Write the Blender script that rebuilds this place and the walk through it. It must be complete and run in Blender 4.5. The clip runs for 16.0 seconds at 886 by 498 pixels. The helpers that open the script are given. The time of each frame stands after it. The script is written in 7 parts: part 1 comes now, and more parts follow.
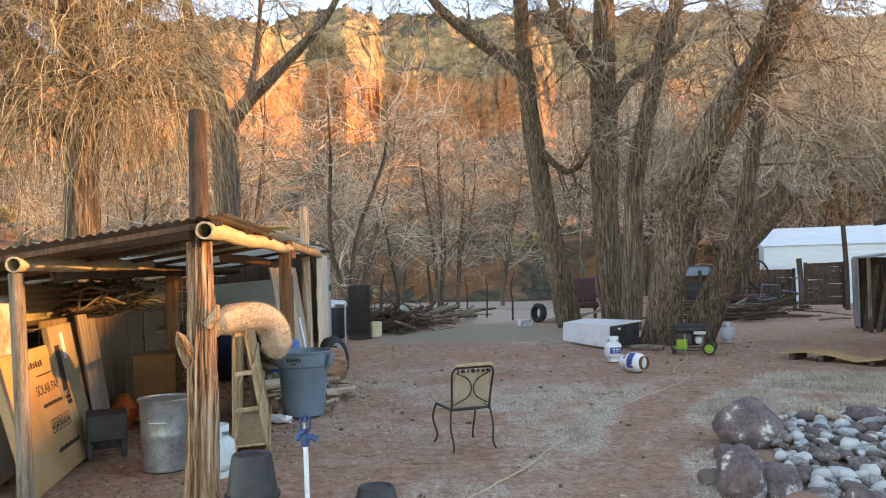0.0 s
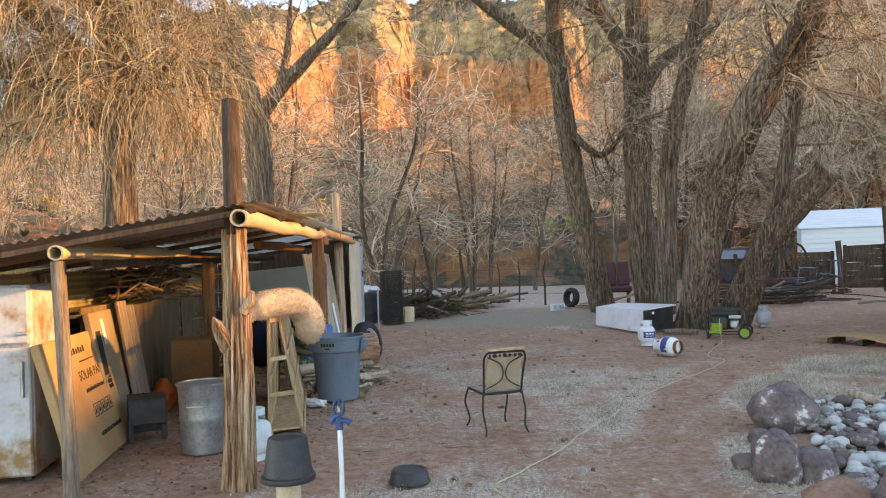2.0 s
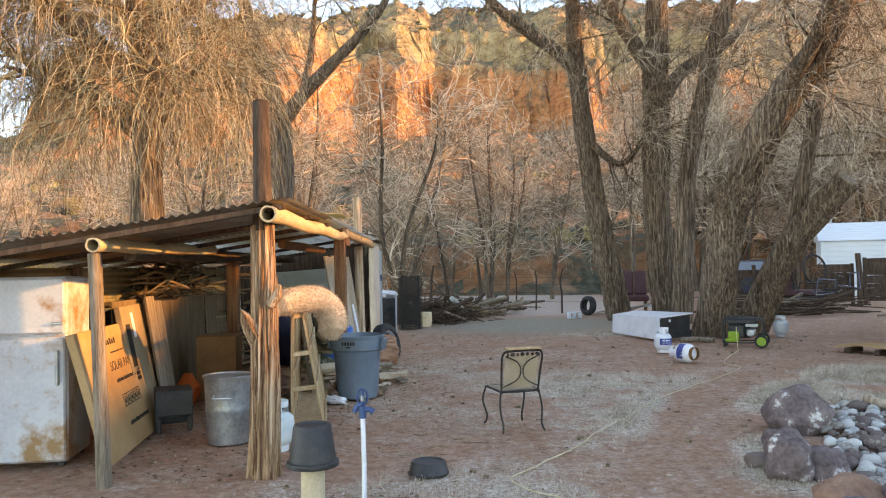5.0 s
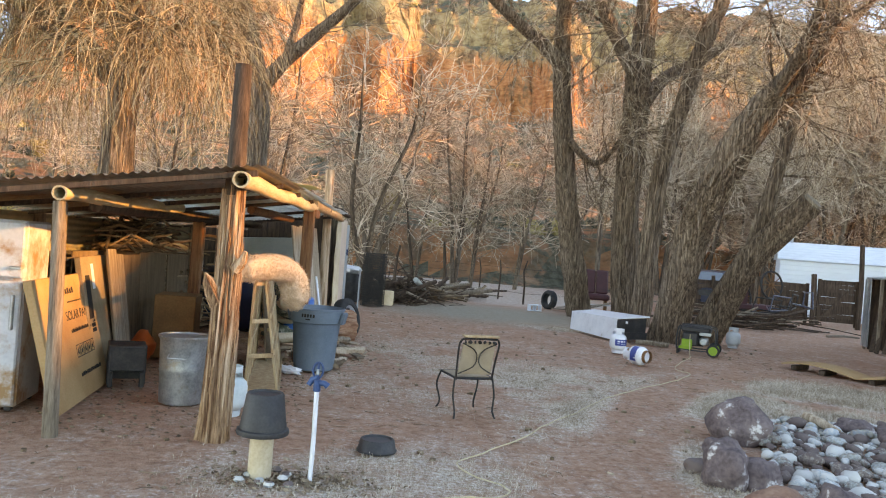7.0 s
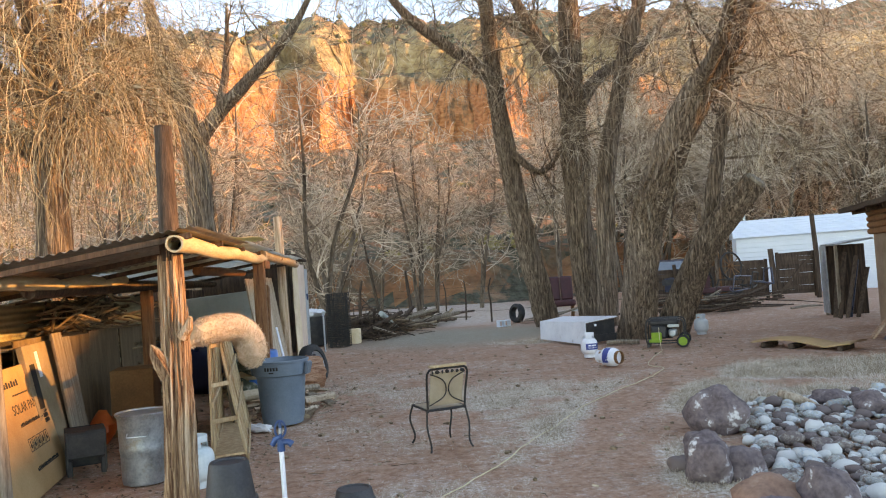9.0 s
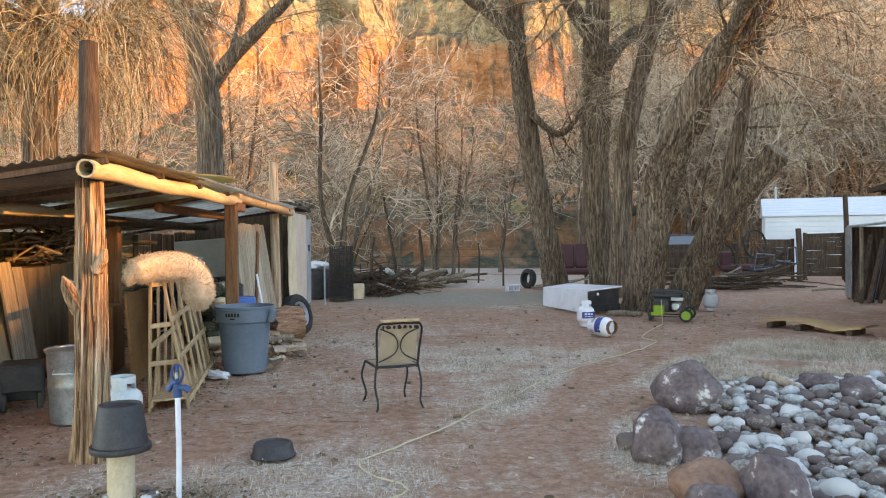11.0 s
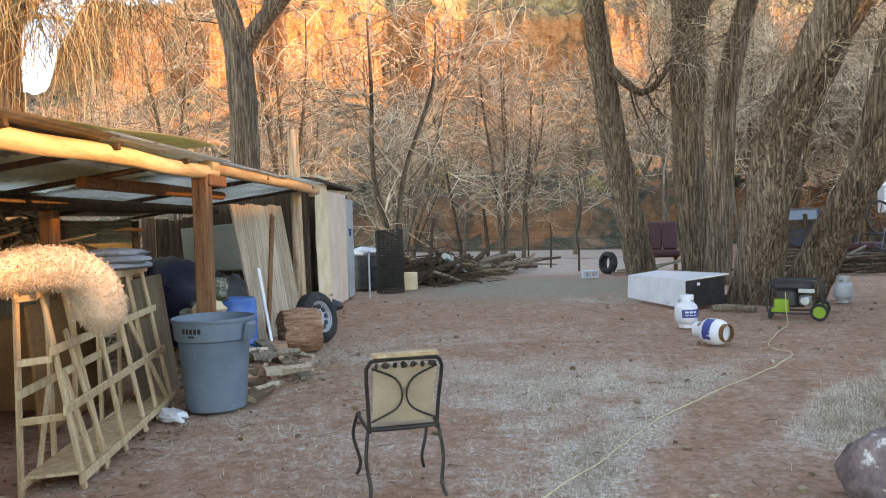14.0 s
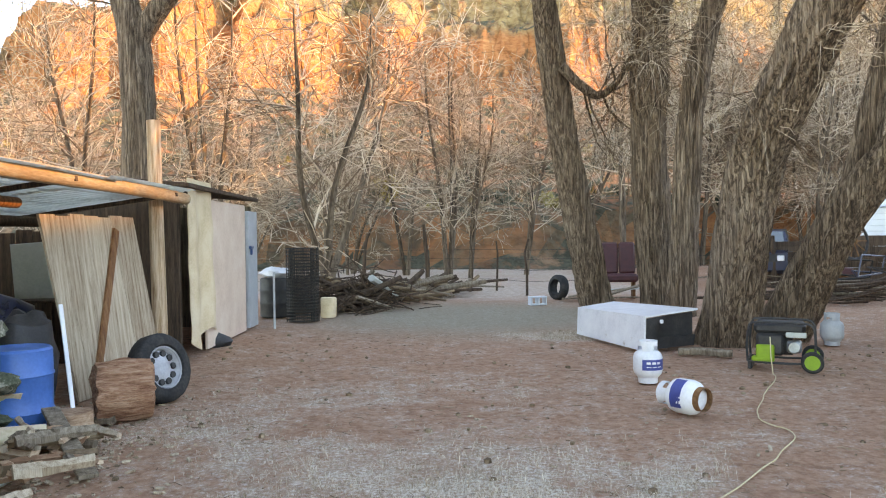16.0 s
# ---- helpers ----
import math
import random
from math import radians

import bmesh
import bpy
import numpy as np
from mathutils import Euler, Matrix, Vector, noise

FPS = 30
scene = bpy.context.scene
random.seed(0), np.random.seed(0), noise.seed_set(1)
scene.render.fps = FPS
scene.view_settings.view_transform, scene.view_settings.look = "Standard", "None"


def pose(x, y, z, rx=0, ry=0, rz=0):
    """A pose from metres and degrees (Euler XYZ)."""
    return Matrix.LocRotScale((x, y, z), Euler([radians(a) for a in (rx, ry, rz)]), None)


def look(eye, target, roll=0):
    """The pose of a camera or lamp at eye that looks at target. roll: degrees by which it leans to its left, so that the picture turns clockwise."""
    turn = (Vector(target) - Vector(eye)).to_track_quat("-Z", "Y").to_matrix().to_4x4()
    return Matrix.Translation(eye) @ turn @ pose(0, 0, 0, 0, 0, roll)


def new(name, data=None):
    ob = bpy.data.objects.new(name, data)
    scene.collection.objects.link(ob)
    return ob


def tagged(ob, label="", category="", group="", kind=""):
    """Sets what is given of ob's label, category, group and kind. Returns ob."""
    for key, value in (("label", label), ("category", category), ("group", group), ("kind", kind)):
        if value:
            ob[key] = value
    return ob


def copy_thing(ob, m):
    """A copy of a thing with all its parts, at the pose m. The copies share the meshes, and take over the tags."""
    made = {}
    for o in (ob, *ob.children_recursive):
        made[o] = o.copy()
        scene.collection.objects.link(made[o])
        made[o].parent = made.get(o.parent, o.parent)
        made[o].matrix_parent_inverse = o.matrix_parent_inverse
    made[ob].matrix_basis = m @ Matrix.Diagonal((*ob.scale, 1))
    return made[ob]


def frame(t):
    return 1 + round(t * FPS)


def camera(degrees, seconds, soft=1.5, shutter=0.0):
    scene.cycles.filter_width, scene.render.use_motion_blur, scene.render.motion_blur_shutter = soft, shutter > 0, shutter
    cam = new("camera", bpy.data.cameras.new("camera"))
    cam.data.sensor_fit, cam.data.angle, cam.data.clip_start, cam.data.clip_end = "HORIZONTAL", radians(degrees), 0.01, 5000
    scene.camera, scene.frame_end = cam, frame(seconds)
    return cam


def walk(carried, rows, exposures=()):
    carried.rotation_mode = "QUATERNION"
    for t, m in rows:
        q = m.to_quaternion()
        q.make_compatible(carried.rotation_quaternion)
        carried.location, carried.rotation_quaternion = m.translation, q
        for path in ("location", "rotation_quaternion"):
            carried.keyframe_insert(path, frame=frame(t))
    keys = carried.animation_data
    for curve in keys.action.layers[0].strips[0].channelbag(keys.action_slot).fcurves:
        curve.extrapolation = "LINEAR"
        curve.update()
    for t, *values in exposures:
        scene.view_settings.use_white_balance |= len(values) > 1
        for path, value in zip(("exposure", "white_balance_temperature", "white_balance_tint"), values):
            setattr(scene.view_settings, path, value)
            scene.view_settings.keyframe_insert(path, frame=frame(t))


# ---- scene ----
cam = camera(59.6, 16.0, soft=1.1)
PATH = [
    (0, (-1.44, -0.676, 1.747), (-1.24, 1.314, 1.803), -1.5),
    (0.5, (-1.42, -0.698, 1.728), (-1.238, 1.293, 1.759), -1.5),
    (1, (-1.434, -0.691, 1.741), (-1.271, 1.302, 1.76), -1.8),
    (1.5, (-1.414, -0.699, 1.718), (-1.283, 1.296, 1.738), -2.0),
    (2, (-1.432, -0.702, 1.748), (-1.316, 1.295, 1.768), -1.9),
    (2.5, (-1.429, -0.717, 1.736), (-1.348, 1.281, 1.776), -2.0),
    (3, (-1.441, -0.701, 1.759), (-1.379, 1.298, 1.806), -2.5),
    (3.5, (-1.432, -0.729, 1.754), (-1.361, 1.27, 1.808), -2.9),
    (3.7, (-1.434, -0.747, 1.75), (-1.355, 1.25, 1.805), -3.0),
    (5.8, (-1.498, -0.988, 1.619), (-1.378, 1.009, 1.63), 1.3),
    (6, (-1.497, -1.008, 1.639), (-1.335, 0.984, 1.542), 1.7),
    (6.5, (-1.504, -1.013, 1.621), (-1.29, 0.967, 1.437), 3.1),
    (7, (-1.493, -0.934, 1.678), (-1.334, 1.06, 1.678), 4.6),
    (7.5, (-1.475, -0.785, 1.752), (-1.369, 1.211, 1.818), -0.6),
    (8, (-1.437, -0.782, 1.778), (-1.236, 1.207, 1.829), -3.5),
    (8.5, (-1.418, -0.822, 1.778), (-1.176, 1.162, 1.84), -3.9),
    (8.7, (-1.407, -0.822, 1.759), (-1.158, 1.161, 1.828), -4.0),
    (10.8, (-0.68, -0.555, 1.601), (-0.409, 1.427, 1.578), -1.5),
    (11, (-0.606, -0.375, 1.579), (-0.444, 1.618, 1.554), -0.5),
    (11.5, (-0.356, -0.053, 1.581), (-0.376, 1.947, 1.562), 2.5),
    (12, (-0.142, 0.324, 1.613), (-0.285, 2.319, 1.62), -1.3),
    (12.5, (-0.267, 0.822, 1.591), (-0.502, 2.808, 1.641), -4.5),
    (13, (-0.275, 1.308, 1.577), (-0.419, 3.303, 1.551), -3.3),
    (13.5, (-0.174, 1.861, 1.598), (-0.298, 3.857, 1.631), -3.4),
    (14, (-0.131, 2.461, 1.564), (-0.163, 4.46, 1.494), -1.6),
    (14.5, (0.091, 3.072, 1.576), (0.145, 5.07, 1.509), 0.8),
    (15, (0.212, 3.712, 1.569), (0.333, 5.706, 1.463), 2.4),
    (15.5, (0.405, 4.33, 1.589), (0.549, 6.321, 1.465), 2.4),
    (16, (0.541, 4.954, 1.621), (0.615, 6.952, 1.586), -0.7),
]
walk(cam, [(t, look(eye, target, roll)) for t, eye, target, roll in PATH], [(0, 3.10, 15200, 15), (3.7, 3.10, 15200, 15), (6.0, 3.23, 15600, 15), (6.6, 3.27, 15800, 15), (7.4, 3.12, 15400, 15), (8.7, 3.12, 15400, 15), (10.8, 3.20, 15800, 15), (12.5, 3.10, 15600, 15), (14, 3.35, 16000, 15), (15, 3.53, 16400, 15), (16, 3.53, 16400, 15)])

# ---- world, sun ----
world = bpy.data.worlds.new("sky")
scene.world = world
world.use_nodes = True
wn = world.node_tree
sky = wn.nodes.new("ShaderNodeTexSky")
sky.sky_type = 'NISHITA'
sky.sun_disc = False
SUN_EL, SUN_AZ = radians(13.0), radians(98.0)   # azimuth clockwise from +y
sky.sun_elevation = radians(16.0)
sky.sun_rotation = SUN_AZ
sky.altitude = 2200
sky.air_density, sky.dust_density, sky.ozone_density = 0.7, 0.0, 3.0
wn.links.new(sky.outputs[0], wn.nodes["Background"].inputs[0])
wn.nodes["Background"].inputs[1].default_value = 0.15
sun_data = bpy.data.lights.new("sun", 'SUN')
sun_data.energy = 1.05
sun_data.color = (1.0, 0.62, 0.32)
sun_data.angle = radians(0.6)
sun = new("sun", sun_data)
SUN_DIR = Vector((math.sin(SUN_AZ) * math.cos(SUN_EL), math.cos(SUN_AZ) * math.cos(SUN_EL), math.sin(SUN_EL)))
sun.matrix_world = look(SUN_DIR * 300, (0, 0, 0))

# ---- mesh tools ----
class Mesh:
    """Collects vertices and faces of one mesh."""
    def __init__(self):
        self.v, self.f, self.n = [], [], 0

    def add(self, verts, faces, mx=None):
        if mx is not None:
            verts = [mx @ Vector(p) for p in verts]
        self.v.extend([tuple(p) for p in verts])
        k = self.n
        self.f.extend([tuple(i + k for i in q) for q in faces])
        self.n += len(verts)
        return self


def made_mesh(name, m, material, smooth=True, angle=40):
    me = bpy.data.meshes.new(name)
    me.from_pydata(m.v, [], m.f)
    if smooth:
        me.polygons.foreach_set("use_smooth", [True] * len(me.polygons))
        me.set_sharp_from_angle(angle=radians(angle))
    me.materials.append(material)
    me.update()
    return me


def part(name, m, material, parent=None, label="", smooth=True, angle=40):
    ob = new(name, made_mesh(name, m, material, smooth, angle))
    if parent is not None:
        ob.parent = parent
    if label:
        ob["label"] = label
    return ob


def thing(name, label, category, at=(0, 0, 0), rz=0, group="", kind=""):
    ob = new(name)
    ob.empty_display_size = 0.1
    ob.matrix_world = pose(at[0], at[1], at[2], 0, 0, rz)
    return tagged(ob, label, category, group, kind)


def box(m, c, s, bev=0.006, rot=(0, 0, 0), jit=0.0):
    """A box of size s at centre c with chamfered edges."""
    b = min(bev, min(s) * 0.3)
    hx, hy, hz = s[0] / 2, s[1] / 2, s[2] / 2
    verts, idx = [], {}
    for sx in (-1, 1):
        for sy in (-1, 1):
            for sz in (-1, 1):
                for ax in range(3):
                    p = [sx * hx, sy * hy, sz * hz]
                    for a in range(3):
                        if a != ax:
                            p[a] -= (sx, sy, sz)[a] * b
                    idx[(sx, sy, sz, ax)] = len(verts)
                    j = [random.uniform(-jit, jit) for _ in range(3)]
                    verts.append((p[0] + j[0], p[1] + j[1], p[2] + j[2]))
    faces = []
    for ax in range(3):
        o = [a for a in range(3) if a != ax]
        for sg in (-1, 1):
            q = []
            for u, w in ((-1, -1), (1, -1), (1, 1), (-1, 1)):
                k = [0, 0, 0]
                k[ax], k[o[0]], k[o[1]] = sg, u, w
                q.append(idx[(*k, ax)])
            flip = (sg < 0) != (ax == 1)
            faces.append(q[::-1] if flip else q)
        for u in (-1, 1):
            for w in (-1, 1):
                k0, k1 = [0, 0, 0], [0, 0, 0]
                k0[ax], k1[ax] = -1, 1
                k0[o[0]] = k1[o[0]] = u
                k0[o[1]] = k1[o[1]] = w
                faces.append((idx[(*k0, o[0])], idx[(*k1, o[0])], idx[(*k1, o[1])], idx[(*k0, o[1])]))
    for sx in (-1, 1):
        for sy in (-1, 1):
            for sz in (-1, 1):
                faces.append([idx[(sx, sy, sz, a)] for a in range(3)])
    return m.add(verts, faces, pose(*c, *rot))


def bar(m, a, b, w, d, up=(0, 0, 1), bev=0.004):
    """A beam of w by d from a to b."""
    a, b = Vector(a), Vector(b)
    z = (b - a).normalized()
    x = Vector(up).cross(z)
    if x.length < 1e-3:
        x = Vector((1, 0, 0)).cross(z)
    x.normalize()
    y = z.cross(x)
    k = Mesh()
    box(k, (0, 0, 0), (w, d, (b - a).length), bev)
    r = Matrix((x, y, z)).transposed().to_4x4()
    return m.add(k.v, k.f, Matrix.Translation((a + b) / 2) @ r)


def smooth_line(pts, step):
    """Points of a smooth curve through pts, with a value carried along."""
    out, n = [], len(pts)
    for i in range(n - 1):
        p0, p1, p2, p3 = (np.array(pts[max(0, min(n - 1, i + k))], float) for k in (-1, 0, 1, 2))
        c = max(1, int(np.linalg.norm((p2 - p1)[:3]) / step))
        for j in range(c):
            t = j / c
            out.append(0.5 * (2 * p1 + (p2 - p0) * t + (2 * p0 - 5 * p1 + 4 * p2 - p3) * t * t + (3 * p1 - p0 - 3 * p2 + p3) * t ** 3))
    out.append(np.array(pts[-1], float))
    return np.array(out)


def tube(m, pts, radii, sides=8, cap=True, shape=None):
    """A tube along pts. shape(i, angle, s): factor on the radius."""
    P = [Vector(p) for p in pts]
    if isinstance(radii, (int, float)):
        radii = [radii] * len(P)
    verts, faces, s = [], [], 0.0
    x = None
    for i, p in enumerate(P):
        t = (P[min(i + 1, len(P) - 1)] - P[max(i - 1, 0)]).normalized()
        if x is None:
            x = t.orthogonal().normalized()
        x = (x - t * x.dot(t)).normalized()
        y = t.cross(x)
        if i:
            s += (p - P[i - 1]).length
        for k in range(sides):
            a = 2 * math.pi * k / sides
            r = radii[i] * (shape(i, a, s) if shape else 1.0)
            verts.append(p + (x * math.cos(a) + y * math.sin(a)) * r)
    for i in range(len(P) - 1):
        for k in range(sides):
            k2 = (k + 1) % sides
            faces.append((i * sides + k, i * sides + k2, (i + 1) * sides + k2, (i + 1) * sides + k))
    if cap:
        faces.append(tuple(range(sides))[::-1])
        faces.append(tuple(range((len(P) - 1) * sides, len(P) * sides)))
    return m.add(verts, faces)


def lathe(m, profile, n=24, mx=None, wob=None, caps=True):
    verts, faces = [], []
    for r, z in profile:
        for k in range(n):
            a = 2 * math.pi * k / n
            w = wob(a, z) if wob else 1.0
            verts.append((r * w * math.cos(a), r * w * math.sin(a), z))
    for i in range(len(profile) - 1):
        for k in range(n):
            k2 = (k + 1) % n
            faces.append((i * n + k, i * n + k2, (i + 1) * n + k2, (i + 1) * n + k))
    caps = caps and profile[0] != profile[-1]
    if caps and profile[0][0] > 1e-4:
        faces.append(tuple(range(n))[::-1])
    if caps and profile[-1][0] > 1e-4:
        faces.append(tuple(range((len(profile) - 1) * n, len(profile) * n)))
    return m.add(verts, faces, mx)


def grid(m, nu, nv, fn):
    """A sheet: fn(u, v) gives a place for u, v in 0..1."""
    verts = [fn(i / nu, j / nv) for i in range(nu + 1) for j in range(nv + 1)]
    faces = [(i * (nv + 1) + j, (i + 1) * (nv + 1) + j, (i + 1) * (nv + 1) + j + 1, i * (nv + 1) + j + 1) for i in range(nu) for j in range(nv)]
    return m.add(verts, faces)


def blob(m, c, s, seed, rough=0.25, n=10, freq=1.6):
    """A rounded uneven lump (a stone) of half sizes s."""
    o = Vector((seed * 3.7, seed * 1.3, seed * 7.1))
    verts, faces = [], []
    rings = n // 2
    rz = pose(*c, 0, 0, (seed * 77) % 360)
    def place(d):
        k = 1 + rough * noise.noise(d * freq + o) + rough * 0.4 * noise.noise(d * freq * 2.7 + o)
        return (d.x * s[0] * k, d.y * s[1] * k, d.z * s[2] * k)
    verts.append(place(Vector((0, 0, 1))))
    for i in range(1, rings):
        ph = math.pi * i / rings
        for k in range(n):
            a = 2 * math.pi * k / n
            verts.append(place(Vector((math.sin(ph) * math.cos(a), math.sin(ph) * math.sin(a), math.cos(ph)))))
    verts.append(place(Vector((0, 0, -1))))
    for k in range(n):
        faces.append((0, 1 + k, 1 + (k + 1) % n))
        for i in range(rings - 2):
            a, b = 1 + i * n, 1 + (i + 1) * n
            faces.append((a + k, b + k, b + (k + 1) % n, a + (k + 1) % n))
        a = 1 + (rings - 2) * n
        faces.append((a + k, len(verts) - 1, a + (k + 1) % n))
    return m.add(verts, faces, rz)


# ---- materials ----
def material(name, cols, scale=6.0, rough=0.8, metal=0.0, bump=0.3, stretch=(1, 1, 1), fine=40.0, spots=None, rand=0.0, coat=0.0, dist=0.02, crack=None):
    """A surface of two to four colours mixed by noise at two scales, with grain, stains and relief."""
    mt = bpy.data.materials.new(name)
    mt.use_nodes = True
    nt = mt.node_tree
    N, L = nt.nodes, nt.links
    bs = N["Principled BSDF"]
    tc = N.new("ShaderNodeTexCoord")
    mp = N.new("ShaderNodeMapping")
    mp.inputs["Scale"].default_value = stretch
    L.new(tc.outputs["Object"], mp.inputs[0])
    big = N.new("ShaderNodeTexNoise")
    big.inputs["Scale"].default_value, big.inputs["Detail"].default_value, big.inputs["Roughness"].default_value = scale, 5, 0.6
    small = N.new("ShaderNodeTexNoise")
    small.inputs["Scale"].default_value, small.inputs["Detail"].default_value = fine, 4
    L.new(mp.outputs[0], big.inputs["Vector"])
    L.new(mp.outputs[0], small.inputs["Vector"])
    mixf = N.new("ShaderNodeMath")
    mixf.operation = 'MULTIPLY_ADD'
    L.new(small.outputs["Fac"], mixf.inputs[0])
    mixf.inputs[1].default_value = 0.45
    mul = N.new("ShaderNodeMath")
    mul.operation = 'MULTIPLY_ADD'
    L.new(big.outputs["Fac"], mul.inputs[0])
    mul.inputs[1].default_value, mul.inputs[2].default_value = 1.0, -0.22
    L.new(mul.outputs[0], mixf.inputs[2])
    fac = mixf.outputs[0]
    if rand:
        oi = N.new("ShaderNodeObjectInfo")
        ge = N.new("ShaderNodeNewGeometry")
        su = N.new("ShaderNodeMath")
        L.new(oi.outputs["Random"], su.inputs[0])
        L.new(ge.outputs["Random Per Island"], su.inputs[1])
        fr = N.new("ShaderNodeMath")
        fr.operation = 'FRACT'
        L.new(su.outputs[0], fr.inputs[0])
        ra = N.new("ShaderNodeMath")
        ra.operation = 'MULTIPLY_ADD'
        L.new(fr.outputs[0], ra.inputs[0])
        ra.inputs[1].default_value = rand
        sb = N.new("ShaderNodeMath")
        sb.operation = 'SUBTRACT'
        L.new(fac, sb.inputs[0])
        sb.inputs[1].default_value = rand / 2
        L.new(sb.outputs[0], ra.inputs[2])
        fac = ra.outputs[0]
    ramp = N.new("ShaderNodeValToRGB")
    el = ramp.color_ramp.elements
    while len(el) < len(cols):
        el.new(0.5)
    for i, c in enumerate(cols):
        el[i].position = 0.3 + 0.42 * i / max(1, len(cols) - 1)
        el[i].color = (*c, 1)
    L.new(fac, ramp.inputs[0])
    col = ramp.outputs[0]
    if spots:
        sc, sr, lo, hi = spots
        sn = N.new("ShaderNodeTexNoise")
        sn.inputs["Scale"].default_value, sn.inputs["Detail"].default_value, sn.inputs["Roughness"].default_value = sr, 6, 0.65
        L.new(tc.outputs["Object"], sn.inputs["Vector"])
        mr = N.new("ShaderNodeMapRange")
        mr.inputs["From Min"].default_value, mr.inputs["From Max"].default_value = lo, hi
        L.new(sn.outputs["Fac"], mr.inputs[0])
        mx = N.new("ShaderNodeMix")
        mx.data_type = 'RGBA'
        L.new(mr.outputs[0], mx.inputs["Factor"])
        L.new(col, mx.inputs["A"])
        mx.inputs["B"].default_value = (*sc, 1)
        col = mx.outputs["Result"]
    relief = mixf.outputs[0]
    if crack:
        cn = N.new("ShaderNodeTexNoise")
        cn.inputs["Scale"].default_value, cn.inputs["Detail"].default_value, cn.inputs["Distortion"].default_value = crack, 3, .6
        L.new(mp.outputs[0], cn.inputs["Vector"])
        sb = N.new("ShaderNodeMath")
        sb.operation = 'SUBTRACT'
        L.new(cn.outputs["Fac"], sb.inputs[0])
        sb.inputs[1].default_value = .5
        ab = N.new("ShaderNodeMath")
        ab.operation = 'ABSOLUTE'
        L.new(sb.outputs[0], ab.inputs[0])
        mc = N.new("ShaderNodeMapRange")
        mc.inputs["From Min"].default_value, mc.inputs["From Max"].default_value = -.03, .06
        L.new(ab.outputs[0], mc.inputs[0])
        mx = N.new("ShaderNodeMix")
        mx.data_type = 'RGBA'
        L.new(mc.outputs[0], mx.inputs["Factor"])
        mx.inputs["A"].default_value = (*[c * .6 for c in cols[0]], 1)
        L.new(col, mx.inputs["B"])
        col = mx.outputs["Result"]
        ad = N.new("ShaderNodeMath")
        ad.operation = 'MULTIPLY_ADD'
        L.new(mc.outputs[0], ad.inputs[0])
        ad.inputs[1].default_value = .8
        L.new(relief, ad.inputs[2])
        relief = ad.outputs[0]
    L.new(col, bs.inputs["Base Color"])
    rr = N.new("ShaderNodeMapRange")
    rr.inputs["To Min"].default_value, rr.inputs["To Max"].default_value = max(0.05, rough - 0.12), min(1, rough + 0.12)
    L.new(big.outputs["Fac"], rr.inputs[0])
    L.new(rr.outputs[0], bs.inputs["Roughness"])
    bs.inputs["Metallic"].default_value = metal
    bs.inputs["Coat Weight"].default_value = coat
    if rough > 0.6:
        bs.inputs["Specular IOR Level"].default_value = 0.25
    if bump:
        bp = N.new("ShaderNodeBump")
        bp.inputs["Strength"].default_value, bp.inputs["Distance"].default_value = bump, dist
        L.new(relief, bp.inputs["Height"])
        L.new(bp.outputs[0], bs.inputs["Normal"])
    return mt


M_BARK = material("bark", [(.07, .044, .03), (.25, .168, .113), (.46, .34, .245)], 5, 0.95, bump=1.0, stretch=(5, 5, .26), fine=24, dist=0.06, crack=3.4)
M_TWIG = material("twig", [(.11, .07, .045), (.31, .215, .14), (.55, .43, .315)], 0.8, 0.9, bump=0, fine=8, rand=0.6)
M_WILLOW = material("willow_twig", [(.12, .075, .038), (.34, .235, .125), (.56, .43, .265)], 0.8, 0.8, bump=0, fine=8, rand=0.7)
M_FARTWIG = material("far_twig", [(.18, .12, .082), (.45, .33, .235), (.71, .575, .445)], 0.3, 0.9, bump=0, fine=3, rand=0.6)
M_FARTRUNK = material("far_trunk", [(.055, .038, .027), (.13, .092, .066), (.23, .175, .13)], 2, 0.9, bump=0, fine=8, stretch=(3, 3, .5), rand=0.3)
M_POLEWOOD = material("split_cedar", [(.12, .05, .026), (.46, .27, .155), (.7, .51, .36)], 4, 0.85, bump=1.0, stretch=(6, 6, .3), fine=22, dist=0.04, rand=.25)
M_GREYWOOD = material("weathered_wood", [(.1, .072, .05), (.22, .168, .122), (.33, .265, .2)], 5, 0.9, bump=0.6, stretch=(5, 5, .4), fine=30, rand=0.15)
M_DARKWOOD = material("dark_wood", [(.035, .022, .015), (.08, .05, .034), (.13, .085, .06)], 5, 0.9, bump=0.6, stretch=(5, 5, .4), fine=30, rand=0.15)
M_REDWOOD = material("reddish_wood", [(.13, .05, .025), (.26, .11, .05), (.34, .17, .09)], 5, 0.85, bump=0.5, stretch=(6, 6, .4), fine=30)
M_PALEPOLE = material("peeled_pole", [(.36, .26, .155), (.5, .385, .235), (.58, .48, .32)], 4, 0.65, bump=0.3, stretch=(3, .5, 3), fine=20)
# orange spots put the sunlit stretches of the pole into its colour
M_GREYPOLE = material("grey_peeled_pole", [(.3, .2, .12), (.42, .31, .2), (.52, .42, .3)], 2.5, 0.8, bump=0.4, stretch=(3, .5, 3), fine=20, spots=((.48, .29, .14), 1.2, .58, .66))
M_ROOF = material("galvanized_roof", [(.15, .125, .095), (.26, .23, .185), (.38, .34, .28)], 1.3, 0.55, 0.35, bump=0.15, fine=12, spots=((.3, .17, .08), 2.5, .56, .7))
